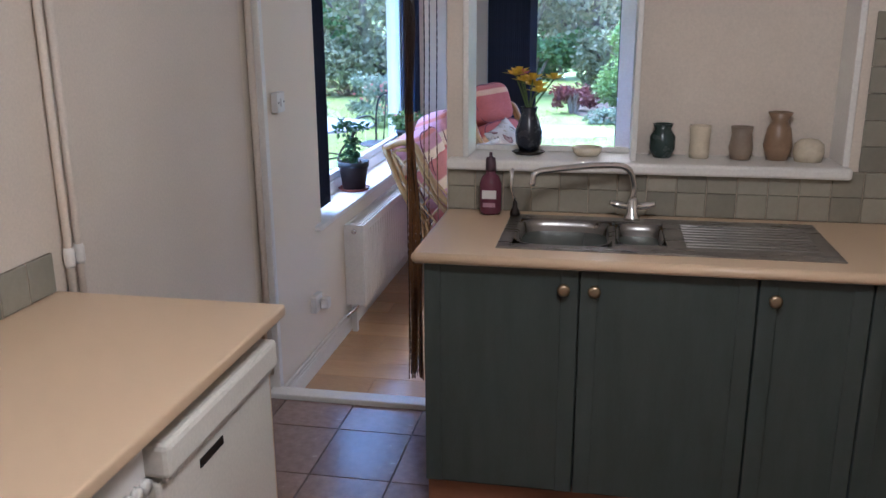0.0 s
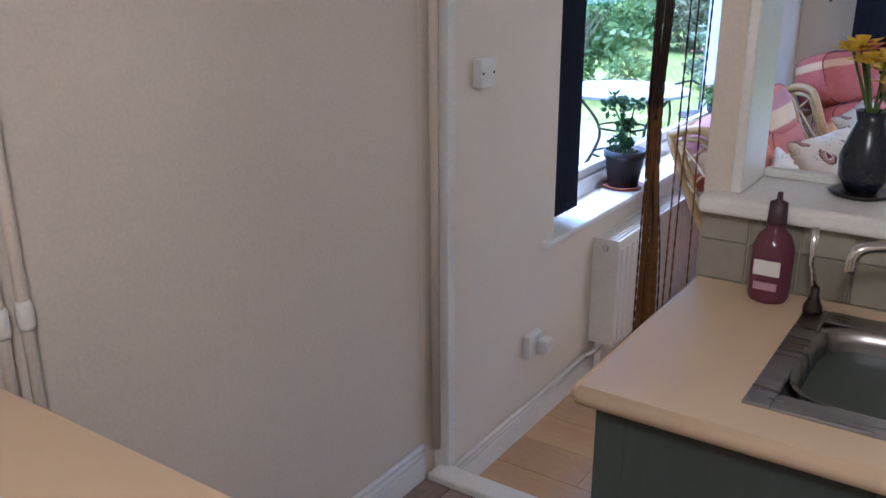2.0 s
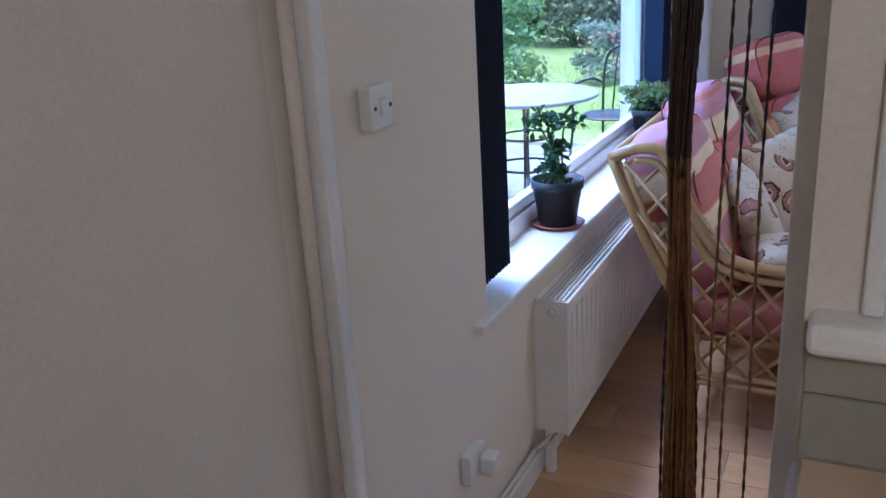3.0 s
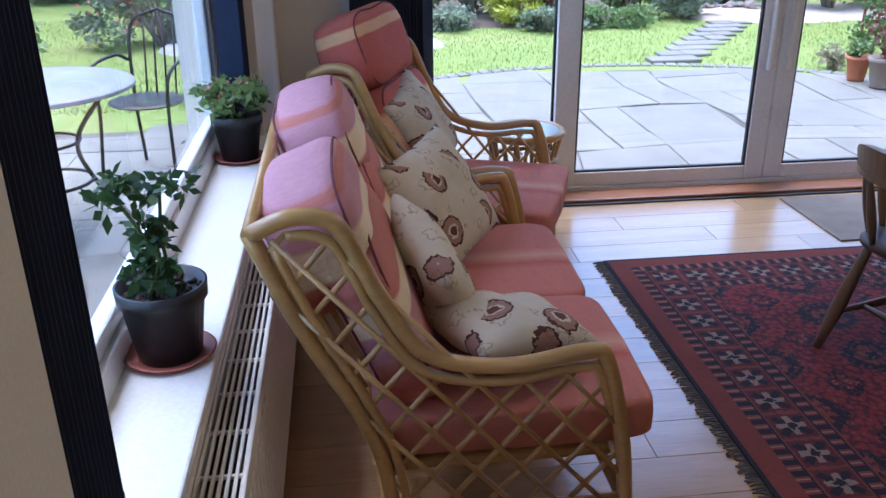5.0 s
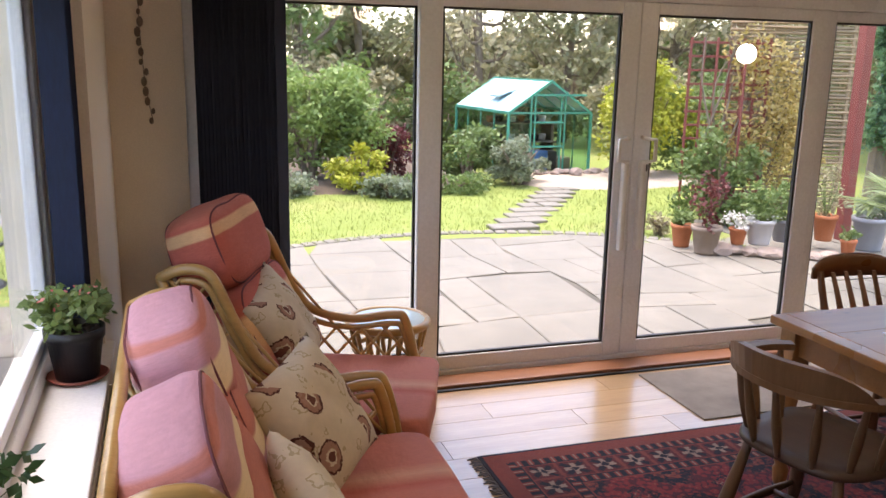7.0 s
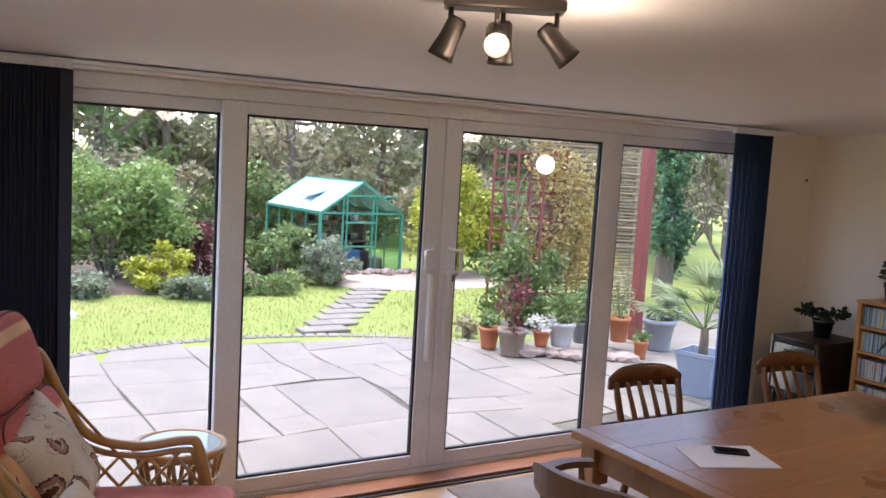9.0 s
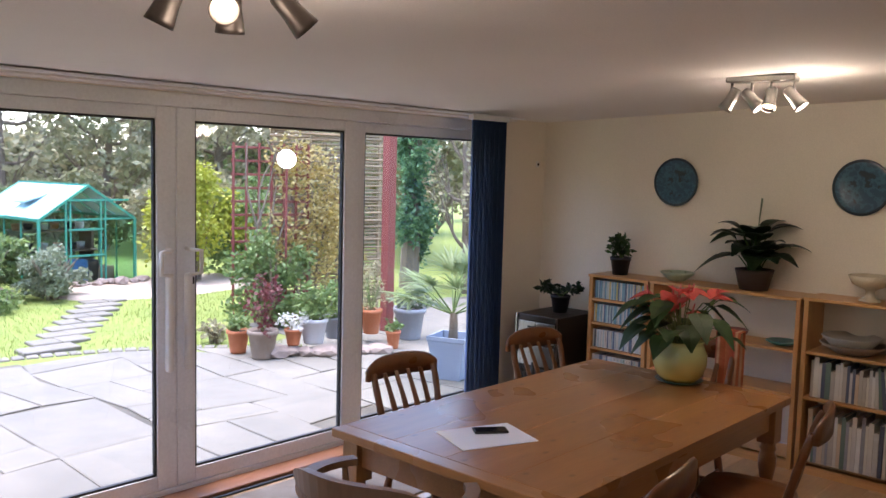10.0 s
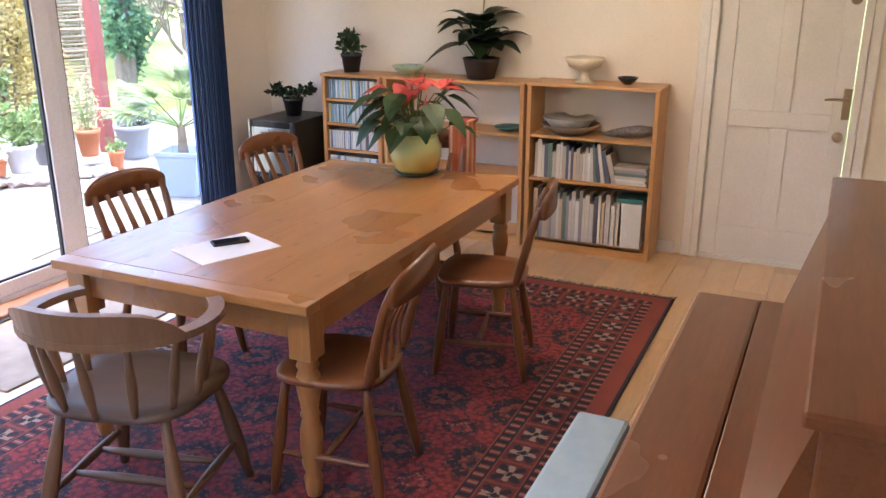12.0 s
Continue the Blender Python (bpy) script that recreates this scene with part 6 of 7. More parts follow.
def strand(pts, material):
    """One string of long slim beads."""
    pts = spline(pts, 10)
    out, left = [pts[0]], 0.0075
    for p, q in zip(pts, pts[1:]):
        l, at = (q - p).length, 0.0
        while l - at > left:
            at += left
            out.append(p + (q - p) * (at / l))
            left = 0.0075
        left -= l - at
    vs, fs = [], []
    for i, p in enumerate(out):
        d = (out[min(i + 1, len(out) - 1)] - out[max(i - 1, 0)]).normalized()
        a = d.cross(Vector((0, 1, 0))).normalized()
        c = d.cross(a)
        w = (0.0013, 0.0023, 0.0026, 0.0023)[i % 4]
        vs += [tuple(p + a * w * math.cos(k * 1.0472) + c * w * math.sin(k * 1.0472)) for k in range(6)]
        if i:
            fs += [(6 * i - 6 + k, 6 * i - 6 + (k + 1) % 6, 6 * i + (k + 1) % 6, 6 * i + k) for k in range(6)]
    me = bpy.data.meshes.new("strand")
    me.from_pydata(vs, [], fs)
    for f in me.polygons:
        f.use_smooth = True
    me.materials.append(material)
    ob = new("strand", me)
    ob.parent = cur


for i in range(50):
    kx, ky = 0.661 + rnd.uniform(-0.015, 0.015), rnd.uniform(-0.014, 0.014)
    if i > 42 and i % 2:
        continue
    if i > 42:
        bx = 0.702 + (i - 43) * 0.0135 + rnd.uniform(-0.003, 0.003)
        top = [(0.706 + (i - 43) * 0.0125, 0, 1.99), (bx + 0.004, ky, 1.55), (bx, ky, 1.205)]
        low = [(bx, ky, 1.22), (bx + rnd.uniform(-0.012, 0.012), ky * 2, 0.7), (bx + rnd.uniform(-0.016, 0.016), ky * 2, 0.14)]
    else:
        hx_ = 0.075 + i * 0.0145
        sag = (0.661 - hx_) * 0.25
        top = [(hx_, 0, 1.99), (hx_ * 0.35 + 0.661 * 0.65, ky, 1.84 - sag * 0.3), (kx, ky, 1.70), (kx, ky, 1.20 + rnd.uniform(-0.02, 0.02))]
        bx = 0.673 + rnd.uniform(-0.024, 0.024)
        low = [(kx, ky, 1.23), (bx, ky * 1.3, 0.80), (bx + rnd.uniform(-0.012, 0.012), ky * 1.6, 0.12 + rnd.uniform(0, 0.05))]
    strand(top, BEADD)
    strand(low, BEADG if i % 5 else BEADD)
part("tie", sweep(bmesh.new(), [(0.661 + 0.021 * math.cos(k * 0.52), 0.022 * math.sin(k * 0.52), 1.68) for k in range(12)], 0.006, 6, True), BEADD, cur)
part("hook", sweep(bmesh.new(), [(0.682, 0, 1.68), (0.80, -0.01, 1.70), (0.815, -0.01, 1.70)], 0.004, 6), DARKM, cur)

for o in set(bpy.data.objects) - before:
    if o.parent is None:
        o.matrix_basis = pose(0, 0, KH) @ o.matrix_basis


# ---- garden ----
before = set(bpy.data.objects)
GZ = -0.12
PC, PR = Vector((2.6, 6.2)), 3.22  # the round terrace


def paved(x, y):
    return (Vector((x, y)) - PC).length < PR or (y < 7.9 and -7 < x < 10) or (x > 5.2 and y < 9.6 and x < 9)


GRASS = Mat("lawn_grass")
gcol = GRASS.mix(GRASS.noise(1.3, 5), (0.15, 0.20, 0.036), (0.24, 0.285, 0.066))
gcol = GRASS.mix(GRASS.noise(0.5, 3).gt(0.60) * 0.4, gcol, (0.25, 0.24, 0.08))
GRASS = GRASS.done(GRASS.vary(gcol, GRASS.noise(60, 3), 0.7), 0.95, 0, GRASS.noise(90, 3), 0.8, 0.02)
SLAB = surf("sandstone_slab", (0.145, 0.133, 0.108), (0.20, 0.183, 0.152), 3.5, 0.75, 0, 60, 0.35, rand=0.14, dist=0.004)
MORTAR = surf("weathered_mortar", (0.05, 0.045, 0.034), (0.16, 0.145, 0.115), 1.6, 0.95, 0, 60, 0.5)
EARTH = surf("garden_soil", (0.07, 0.05, 0.035), (0.12, 0.09, 0.065), 4, 0.95, 0, 60, 0.7)
GRAVEL = surf("pale_gravel", (0.30, 0.28, 0.26), (0.42, 0.40, 0.38), 14, 0.9, 0, 120, 0.6)

bm = bmesh.new()
bmesh.ops.create_grid(bm, x_segments=2, y_segments=2, size=1500)
for v in bm.verts:
    v.co.z = GZ - 0.06
solo("ground", bm, GRASS, "grassy ground reaching the horizon", "ground", kind="structure")
bm = bmesh.new()
cells = {}
S = 0.22
for i in range(-42, 66):
    for j in range(26, 74):
        x, y = i * S, j * S
        if y > 5.80 and not all(paved(x + a * S, y + c * S) for a in (-0.5, 1.5) for c in (-0.5, 1.5)):
            q = []
            for a, c in ((i, j), (i + 1, j), (i + 1, j + 1), (i, j + 1)):
                if (a, c) not in cells:
                    px, py = a * S, c * S
                    cells[a, c] = bm.verts.new((px, py, GZ - 0.011 if paved(px, py - 0.5) or paved(px + 0.4, py) or paved(px - 0.4, py) else GZ + 0.004 + 0.02 * noise.noise((px * 0.6, py * 0.6, 0))))
                q.append(cells[a, c])
            bm.faces.new(q)
solo("lawn", bm, GRASS, "mown green lawn beyond the terrace", "lawn", kind="structure")
rnd = random.Random(2)
vs, fs = [], []
n = 0
while n < 26000:
    x, y = rnd.uniform(-4.5, 8.5), 8.2 + 5.2 * rnd.random() ** 1.3
    if paved(x, y) or abs((x - 3.35) - (y - 9.4) * 0.70) < 0.26:
        continue
    n += 1
    a, h, w = rnd.uniform(0, 6.28), rnd.uniform(0.02, 0.045), 0.004
    b = len(vs)
    vs += [(x - w * math.sin(a), y + w * math.cos(a), GZ), (x + w * math.sin(a), y - w * math.cos(a), GZ), (x + h * 0.4 * math.cos(a), y + h * 0.4 * math.sin(a), GZ + h)]
    fs.append((b, b + 1, b + 2))
me = bpy.data.meshes.new("grass")
me.from_pydata(vs, [], fs)
me.materials.append(leafmat("grass_blade", (0.16, 0.22, 0.040), (0.27, 0.315, 0.078)))
tagged(new("grass", me), "short green grass blades on the lawn", "grass", kind="stuff")

# beds round the lawn
def bed(name, x0, x1, y0, y1, material, label):
    b = bmesh.new()
    nx, ny = 24, 8
    g = {}
    for i in range(nx + 1):
        for j in range(ny + 1):
            u, v = -1 + 2 * i / nx, -1 + 2 * j / ny
            e = math.sqrt(1 - 0.45 * v * v), math.sqrt(1 - 0.45 * u * u)
            x, y = (x0 + x1) / 2 + u * e[0] * (x1 - x0) / 2, (y0 + y1) / 2 + v * e[1] * (y1 - y0) / 2
            edge = max(abs(u), abs(v)) > 0.99
            g[i, j] = b.verts.new((x, y, GZ - 0.04 if edge else GZ + 0.05 + 0.04 * noise.noise((x * 2, y * 2, 1))))
    for i in range(nx):
        for j in range(ny):
            b.faces.new((g[i, j], g[i + 1, j], g[i + 1, j + 1], g[i, j + 1]))
    return solo(name, b, material, label, "garden bed", kind="structure", smooth=True)


bed("bed_soil", 0.6, 4.6, 11.4, 16.5, EARTH, "planted soil bed beyond the lawn")
bed("gravel_patch", -1.6, 1.5, 10.3, 11.5, GRAVEL, "pale gravel patch beside the lawn")
bed("gravel_yard", 4.55, 7.4, 11.5, 13.3, surf("pinkish_gravel", (0.34, 0.27, 0.21), (0.46, 0.37, 0.29), 14, 0.9, 0, 120, 0.6), "pinkish gravel before the greenhouse")


def shrub(name, label, x, y, rad, count, size, material, seed, z=None):
    t = thing(name, label, "shrub", pose(x, y, GZ))
    b = bmesh.new()
    r = random.Random(seed)
    for i in range(9):
        a = r.uniform(0, 6.28)
        q = r.uniform(0.3, 0.8)
        sweep(b, spline([(0.04 * math.cos(a), 0.04 * math.sin(a), -0.02), (rad[0] * q * 0.5 * math.cos(a), rad[1] * q * 0.5 * math.sin(a), rad[2] * 0.9), (rad[0] * q * math.cos(a), rad[1] * q * math.sin(a), rad[2] * 1.5)], 4), [0.03 * rad[0] ** 0.5] * 4 + [0.015] * 3 + [0.006, 0.004], 6)
    part("branches", b, BARK, t)
    leaf_part("foliage", t, material, [((0, 0, z or rad[2] * 0.98), rad, count, size)], seed)
    return t


shrub("shrub", "large rounded evergreen shrub behind the lawn", 2.0, 12.9, (0.98, 0.8, 0.80), 13000, 0.075, leafmat("evergreen_leaf", (0.17, 0.26, 0.07), (0.29, 0.38, 0.12)), 41)
shrub("shrub", "bright yellow-green spotted laurel bush", 2.45, 12.0, (0.40, 0.35, 0.28), 2600, 0.07, LEAFY, 42)
shrub("shrub", "dark red leaved bush", 3.05, 13.0, (0.32, 0.3, 0.42), 2200, 0.06, LEAFR, 43)
shrub("shrub", "red-brown bush at the garden's edge", 0.75, 13.0, (0.40, 0.35, 0.25), 1500, 0.07, LEAFR, 44)
shrub("shrub", "green bush beside the greenhouse", 4.02, 12.6, (0.42, 0.4, 0.40), 4200, 0.07, LEAFB, 45)
shrub("shrub", "silvery grey-green bush beside the greenhouse", 4.55, 12.15, (0.40, 0.36, 0.33), 4200, 0.055, LEAFG, 46)
shrub("shrub", "low pale green plant at the lawn's edge", 2.75, 11.5, (0.45, 0.3, 0.14), 1700, 0.06, LEAFG, 47)
shrub("shrub", "low pale green plant at the lawn's edge", 1.5, 11.8, (0.5, 0.3, 0.13), 1500, 0.06, LEAFG, 48)
shrub("shrub", "low green ground cover under the bushes", 3.5, 11.75, (0.8, 0.4, 0.13), 2400, 0.06, LEAFB, 49)
shrub("shrub", "yellow-green hedge bush behind the trellis", 6.7, 12.6, (0.8, 0.6, 0.85), 7500, 0.075, LEAFY, 50)
shrub("shrub", "tall green hedge behind the trellis", 7.9, 12.6, (1.0, 0.7, 0.9), 7000, 0.08, LEAFB, 51)
shrub("shrub", "green bush seen through the side window", -3.4, 9.6, (1.1, 1.0, 0.7), 6000, 0.10, LEAFB, 52)
shrub("shrub", "white-flowered bush seen through the side window", -1.5, 11.2, (0.9, 0.6, 0.45), 4500, 0.07, LEAFG, 53)
shrub("shrub", "flowering bush seen through the side window", -5.2, 8.2, (1.0, 1.2, 0.9), 6500, 0.09, LEAFB, 54)
shrub("shrub", "green bush seen through the side window", -6.2, 5.4, (1.0, 1.4, 0.9), 6000, 0.10, LEAFB, 55)
leaf_part("blossom", thing("blossom", "pink and white blossom on the garden bushes", "flowers", pose(0, 0, GZ), kind="stuff"), PINKF, [((-5.0, 8.0, 1.1), (1.0, 1.2, 0.8), 260, 0.07), ((-1.5, 11.1, 0.5), (0.9, 0.6, 0.4), 160, 0.05)], 56)


def tree(x, y, h, spread, material, seed, leaves=6500, size=0.16, label="tall garden tree with dense foliage", base=0.35):
    t = thing("tree", label, "tree", pose(x, y, GZ - 0.05))
    r = random.Random(seed)
    b = bmesh.new()
    lean = (r.uniform(-0.3, 0.3), r.uniform(-0.2, 0.2))
    trunk = spline([(0, 0, 0), (lean[0] * 0.3, lean[1] * 0.3, h * 0.35), (lean[0], lean[1], h * 0.8)], 6)
    k = len(trunk)
    sweep(b, trunk, [0.02 * h * (1 - 0.8 * i / k) + 0.01 for i in range(k)], 9)
    part("trunk", b, BARK, t, smooth=True)
    lb, cl = bmesh.new(), []
    for i in range(16):
        f = base + (1 - base) * i / 16
        o = trunk[min(k - 1, int(f * k * 0.95))]
        a = i * 2.4 + r.uniform(-0.5, 0.5)
        q = spread * (0.55 + 0.5 * r.random()) * (1 - 0.45 * f)
        e = o + Vector((q * math.cos(a), q * math.sin(a), h * r.uniform(0.08, 0.22)))
        mid = (o + e) / 2 + Vector((0, 0, -0.04 * h))
        pts = spline([o, mid, e], 4)
        sweep(lb, pts, [0.007 * h * (1 - i2 / len(pts)) + 0.006 for i2 in range(len(pts))], 6)
        for _ in range(4):
            w = e + Vector((r.gauss(0, 0.3), r.gauss(0, 0.3), r.uniform(0.1, 0.6))) * spread * 0.6
            sweep(lb, [mid, (mid + w) / 2 + Vector((0, 0, 0.05)), w], [0.012, 0.008, 0.004], 5)
        cl.append((tuple(e), (spread * 0.42, spread * 0.42, h * 0.10), leaves // 16, size))
    part("limbs", lb, BARK, t)
    leaf_part("crown", t, material, cl, seed)
    return t


rnd = random.Random(77)
x = -9.0
i = 0
while x < 17:
    tree(x, 17.0 + rnd.uniform(-0.6, 2.4) + (1.5 if 4 < x < 7 else 0), rnd.uniform(4.6, 6.6), rnd.uniform(1.3, 1.9), (LEAFW, LEAFO, LEAFB, LEAFW, LEAFO)[i % 5], 100 + i, 3900 if i % 5 != 4 else 1500, 0.16, base=0.16)
    x += rnd.uniform(1.3, 1.9)
    i += 1
for j in range(7):
    tree(-9.5 + rnd.uniform(-1, 1), 1.5 + j * 2.4, rnd.uniform(4.5, 6.0), 1.6, (LEAFW, LEAFB)[j % 2], 140 + j, 4200, 0.18, base=0.15)
for j in range(5):
    tree(11.5 + rnd.uniform(-0.5, 1), 6.0 + j * 2.2, rnd.uniform(4.5, 6.0), 1.5, (LEAFO, LEAFW)[j % 2], 160 + j, 4200, 0.15, base=0.15)
for j in range(14):
    shrub("shrub", "dense woodland undergrowth behind the garden", -9 + j * 1.75, 15.9 + rnd.uniform(-0.3, 0.5) + (0.6 if 3 < -9 + j * 1.75 < 8 else 0), (1.3, 0.7, 0.75), 3600, 0.12, (LEAFW, LEAFO, LEAFB)[j % 3], 180 + j)
for j in range(15):
    shrub("shrub", "tall tangled woodland thicket beyond the garden", -12 + j * 2.3, 21.5 + rnd.uniform(-0.5, 0.8), (1.8, 0.8, 1.35), 4200, 0.22, (LEAFO, LEAFW)[j % 2], 230 + j)

# ---- greenhouse ----
GREENA = plain("green_aluminium", (0.055, 0.30, 0.21), 0.4, 0.0)
GGLASS = glass("greenhouse_glass", (0.80, 0.92, 0.90), 0.05)
ROOFG = surf("pale_roof_glass", (0.34, 0.52, 0.56), (0.50, 0.66, 0.70), 4, 0.15)
gh = thing("greenhouse", "small green aluminium greenhouse with glass panes", "greenhouse", pose(4.80, 13.1, GZ))
GW, GL, GE, GR = 1.27, 1.75, 0.87, 1.31


def ghp(u, v, z):
    """Width, depth and height on the plan, the side running back a little to one side."""
    return Vector((u - v * 0.10, v, z))


def bar(parent, p, q, r=0.017):
    part("bar", sweep(bmesh.new(), [p, q], r, 4), GREENA, parent)


for v in (0, GL):
    for u in (0, GW):
        bar(gh, ghp(u, v, 0), ghp(u, v, GE), 0.024)
        bar(gh, ghp(u, v, GE), ghp(GW / 2, v, GR), 0.022)
    bar(gh, ghp(0, v, 0.02), ghp(GW, v, 0.02), 0.02)
    bar(gh, ghp(0, v, GE), ghp(GW, v, GE), 0.016)
for u in (0, GW):
    bar(gh, ghp(u, 0, 0.02), ghp(u, GL, 0.02), 0.02)
    bar(gh, ghp(u, 0, GE), ghp(u, GL, GE), 0.024)
bar(gh, ghp(GW / 2, 0, GR), ghp(GW / 2, GL, GR), 0.024)
for k in range(1, 4):
    for u in (0, GW):
        bar(gh, ghp(u, GL * k / 4, 0), ghp(u, GL * k / 4, GE), 0.012)
        bar(gh, ghp(u, GL * k / 4, GE), ghp(GW / 2, GL * k / 4, GR), 0.012)
for u in (0.34, 0.40, 0.80, 0.86):
    top_ = GE + (GR - GE) * (1 - abs(u - GW / 2) / (GW / 2))
    bar(gh, ghp(u, 0, 0), ghp(u, 0, min(top_, 1.12)), 0.014)
for z in (0.40, 0.74, 1.12):
    bar(gh, ghp(0.36, -0.012, z), ghp(0.84 if z < 1 else 1.18, -0.012, z), 0.018)


def quad(parent, name, pts, material):
    b = bmesh.new()
    n = (pts[1] - pts[0]).cross(pts[2] - pts[0]).normalized() * 0.004
    lo, hi = [b.verts.new(p - n) for p in pts], [b.verts.new(p + n) for p in pts]
    b.faces.new(lo[::-1])
    b.faces.new(hi)
    for k in range(len(pts)):
        b.faces.new((lo[k], lo[(k + 1) % len(pts)], hi[(k + 1) % len(pts)], hi[k]))
    o = part(name, b, material, parent)
    return o


for k in range(4):
    a, c = GL * k / 4, GL * (k + 1) / 4
    for u in (0, GW):
        quad(gh, "pane", [ghp(u, a + 0.01, 0.03), ghp(u, c - 0.01, 0.03), ghp(u, c - 0.01, GE - 0.02), ghp(u, a + 0.01, GE - 0.02)], GGLASS).visible_shadow = False
        quad(gh, "roof_pane", [ghp(u, a + 0.01, GE + 0.02), ghp(u, c - 0.01, GE + 0.02), ghp(GW / 2, c - 0.01, GR), ghp(GW / 2, a + 0.01, GR)], ROOFG)
for v in (0, GL):
    quad(gh, "pane", [ghp(0.02, v, 0.03), ghp(0.35, v, 0.03), ghp(0.35, v, GE), ghp(0.02, v, GE)], GGLASS).visible_shadow = False
    quad(gh, "pane", [ghp(0.86, v, 0.03), ghp(GW - 0.02, v, 0.03), ghp(GW - 0.02, v, GE), ghp(0.86, v, GE)], GGLASS).visible_shadow = False
vent = part("roof_vent", B(-0.22, 0.22, -0.16, 0.16, 0, 0.02), ROOFG, gh, "roof vent propped open")
vent.matrix_basis = pose(0.26, 0.75, 1.13, 0, -18, 0)
rnd = random.Random(6)
for z in (0.38, 0.66):
    sh_ = thing("staging", "slatted shelf inside the greenhouse", "shelf", pose(4.82, 13.1, GZ))
    part("board", B(0.1, GW - 0.1, 0.9, 1.5, z - 0.02, z), BARK, sh_)
    part("trestle", B(0.12, 0.16, 1.0, 1.4, 0, z - 0.02), BARK, sh_)
    part("trestle", B(GW - 0.16, GW - 0.12, 1.0, 1.4, 0, z - 0.02), BARK, sh_)
    for k in range(6):
        b = lathe(bmesh.new(), [(0.05, 0), (0.065, 0.09), (0.001, 0.09)], 12)
        solo("flower_pot", b, (TERRA, POTB, PLASTW)[k % 3], "small plant pot on greenhouse staging", "flower pot", pose(4.98 + k * 0.18, 14.3 + rnd.uniform(-0.1, 0.1), GZ + z), "pots in the greenhouse", smooth=True)
for k in range(5):
    b = bmesh.new()
    box(b, -0.13, 0.13, -0.1, 0.1, 0, rnd.uniform(0.18, 0.34), bev=0.03)
    solo("storage_bag", b, (BLACKP, POTB, plain("blue_bag", (0.05, 0.16, 0.35), 0.5), BLACKP, plain("brown_bag", (0.25, 0.16, 0.10), 0.6))[k], "filled bag on the greenhouse floor", "bag", pose(5.02 + k * 0.21, 13.45 + rnd.uniform(0, 0.2), GZ - 0.001, 0, 0, rnd.uniform(-20, 20)), "bags in the greenhouse")
ROCKM = surf("rough_rock", (0.20, 0.15, 0.125), (0.34, 0.27, 0.23), 9, 0.9, 0, 50, 0.5)


def rock(x, y, z, s, seed, label, squash=0.6):
    b = bmesh.new()
    bmesh.ops.create_icosphere(b, subdivisions=2, radius=s)
    for v in b.verts:
        v.co *= 1 + 0.35 * noise.noise(v.co / s * 1.3 + Vector((seed, 0, 0)))
        v.co.z *= squash
    lo = min(v.co.z for v in b.verts)
    for v in b.verts:
        v.co.z = max(v.co.z, lo * 0.6)
    return solo("rock", b, ROCKM, label, "rock", pose(x, y, z - lo * 0.6 - 0.004, 0, 0, seed * 57), "rocks")


for k in range(12):
    rock(5.15 + k * 0.105, 12.78 + 0.08 * math.sin(k * 2.3), GZ + 0.05, rnd.uniform(0.06, 0.10), k, "reddish rock edging the greenhouse")

# ---- trellis, pergola post, lamp and pots ----
REDW = wood("red_stained_timber", (0.17, 0.035, 0.03), (0.27, 0.07, 0.055), 0.7, 2)
tr = thing("trellis", "red stained timber trellis panel", "trellis", pose(5.42, 9.75, GZ, 0, 0, -18))
for k in range(7):
    part("upright", B(k * 0.135 - 0.012, k * 0.135 + 0.012, -0.01, 0.01, 0, 1.86, bev=0.002, seg=1), REDW, tr)
for k in range(12):
    part("slat", B(-0.02, 0.83, 0.011, 0.026, 0.26 + k * 0.14, 0.284 + k * 0.14, bev=0.002, seg=1), REDW, tr)
pg = thing("pergola", "red timber pergola posts with a beam", "pergola", pose(0, 0, GZ))
for x, y in ((6.30, 8.35), (6.95, 9.6)):
    part("post", B(x - 0.05, x + 0.05, y - 0.05, y + 0.05, 0, 2.1, bev=0.006), REDW, pg)
part("beam", B(5.2, 7.6, 9.52, 9.62, 2.1, 2.2, bev=0.006), REDW, pg)
fc = thing("fence_screen", "woven brown willow screen behind the pots", "fence", pose(6.0, 9.9, GZ, 0, 0, -14))
WILLOW = wood("willow_rods", (0.20, 0.14, 0.08), (0.36, 0.27, 0.17), 0.8, 0, 0.4)
rnd = random.Random(91)
for k in range(52):
    z = 0.05 + k * 0.039
    part("rod", sweep(bmesh.new(), [(rnd.uniform(-0.04, 0), 0.012 * (-1) ** k, z + rnd.uniform(-0.01, 0.01)), (0.65, -0.012 * (-1) ** k, z + rnd.uniform(-0.012, 0.012)), (1.36 + rnd.uniform(0, 0.05), 0.012 * (-1) ** k, z + rnd.uniform(-0.01, 0.01))], rnd.uniform(0.011, 0.019), 5), WILLOW, fc)
for k in range(4):
    part("stake", sweep(bmesh.new(), [(0.02 + k * 0.44, 0, 0), (0.02 + k * 0.44, 0, 2.12)], 0.02, 6), WILLOW, fc)
gl = thing("globe_lamp", "white globe lamp on a thin pole", "garden lamp", pose(5.68, 9.2, GZ))
part("pole", sweep(bmesh.new(), [(0, 0, 0), (0, 0, 1.62)], 0.012, 8), REDW, gl)
b = bmesh.new()
bmesh.ops.create_uvsphere(b, u_segments=24, v_segments=16, radius=0.095, matrix=Matrix.Translation((0, 0, 1.70)))
part("globe", b, glow("opal_globe", (1.0, 0.98, 0.95), 0.9), gl, "white opal globe", True)
cl = thing("climber", "leafless climber with yellow leaves on the trellis", "climber", pose(5.9, 9.55, GZ))
b = bmesh.new()
rnd = random.Random(30)
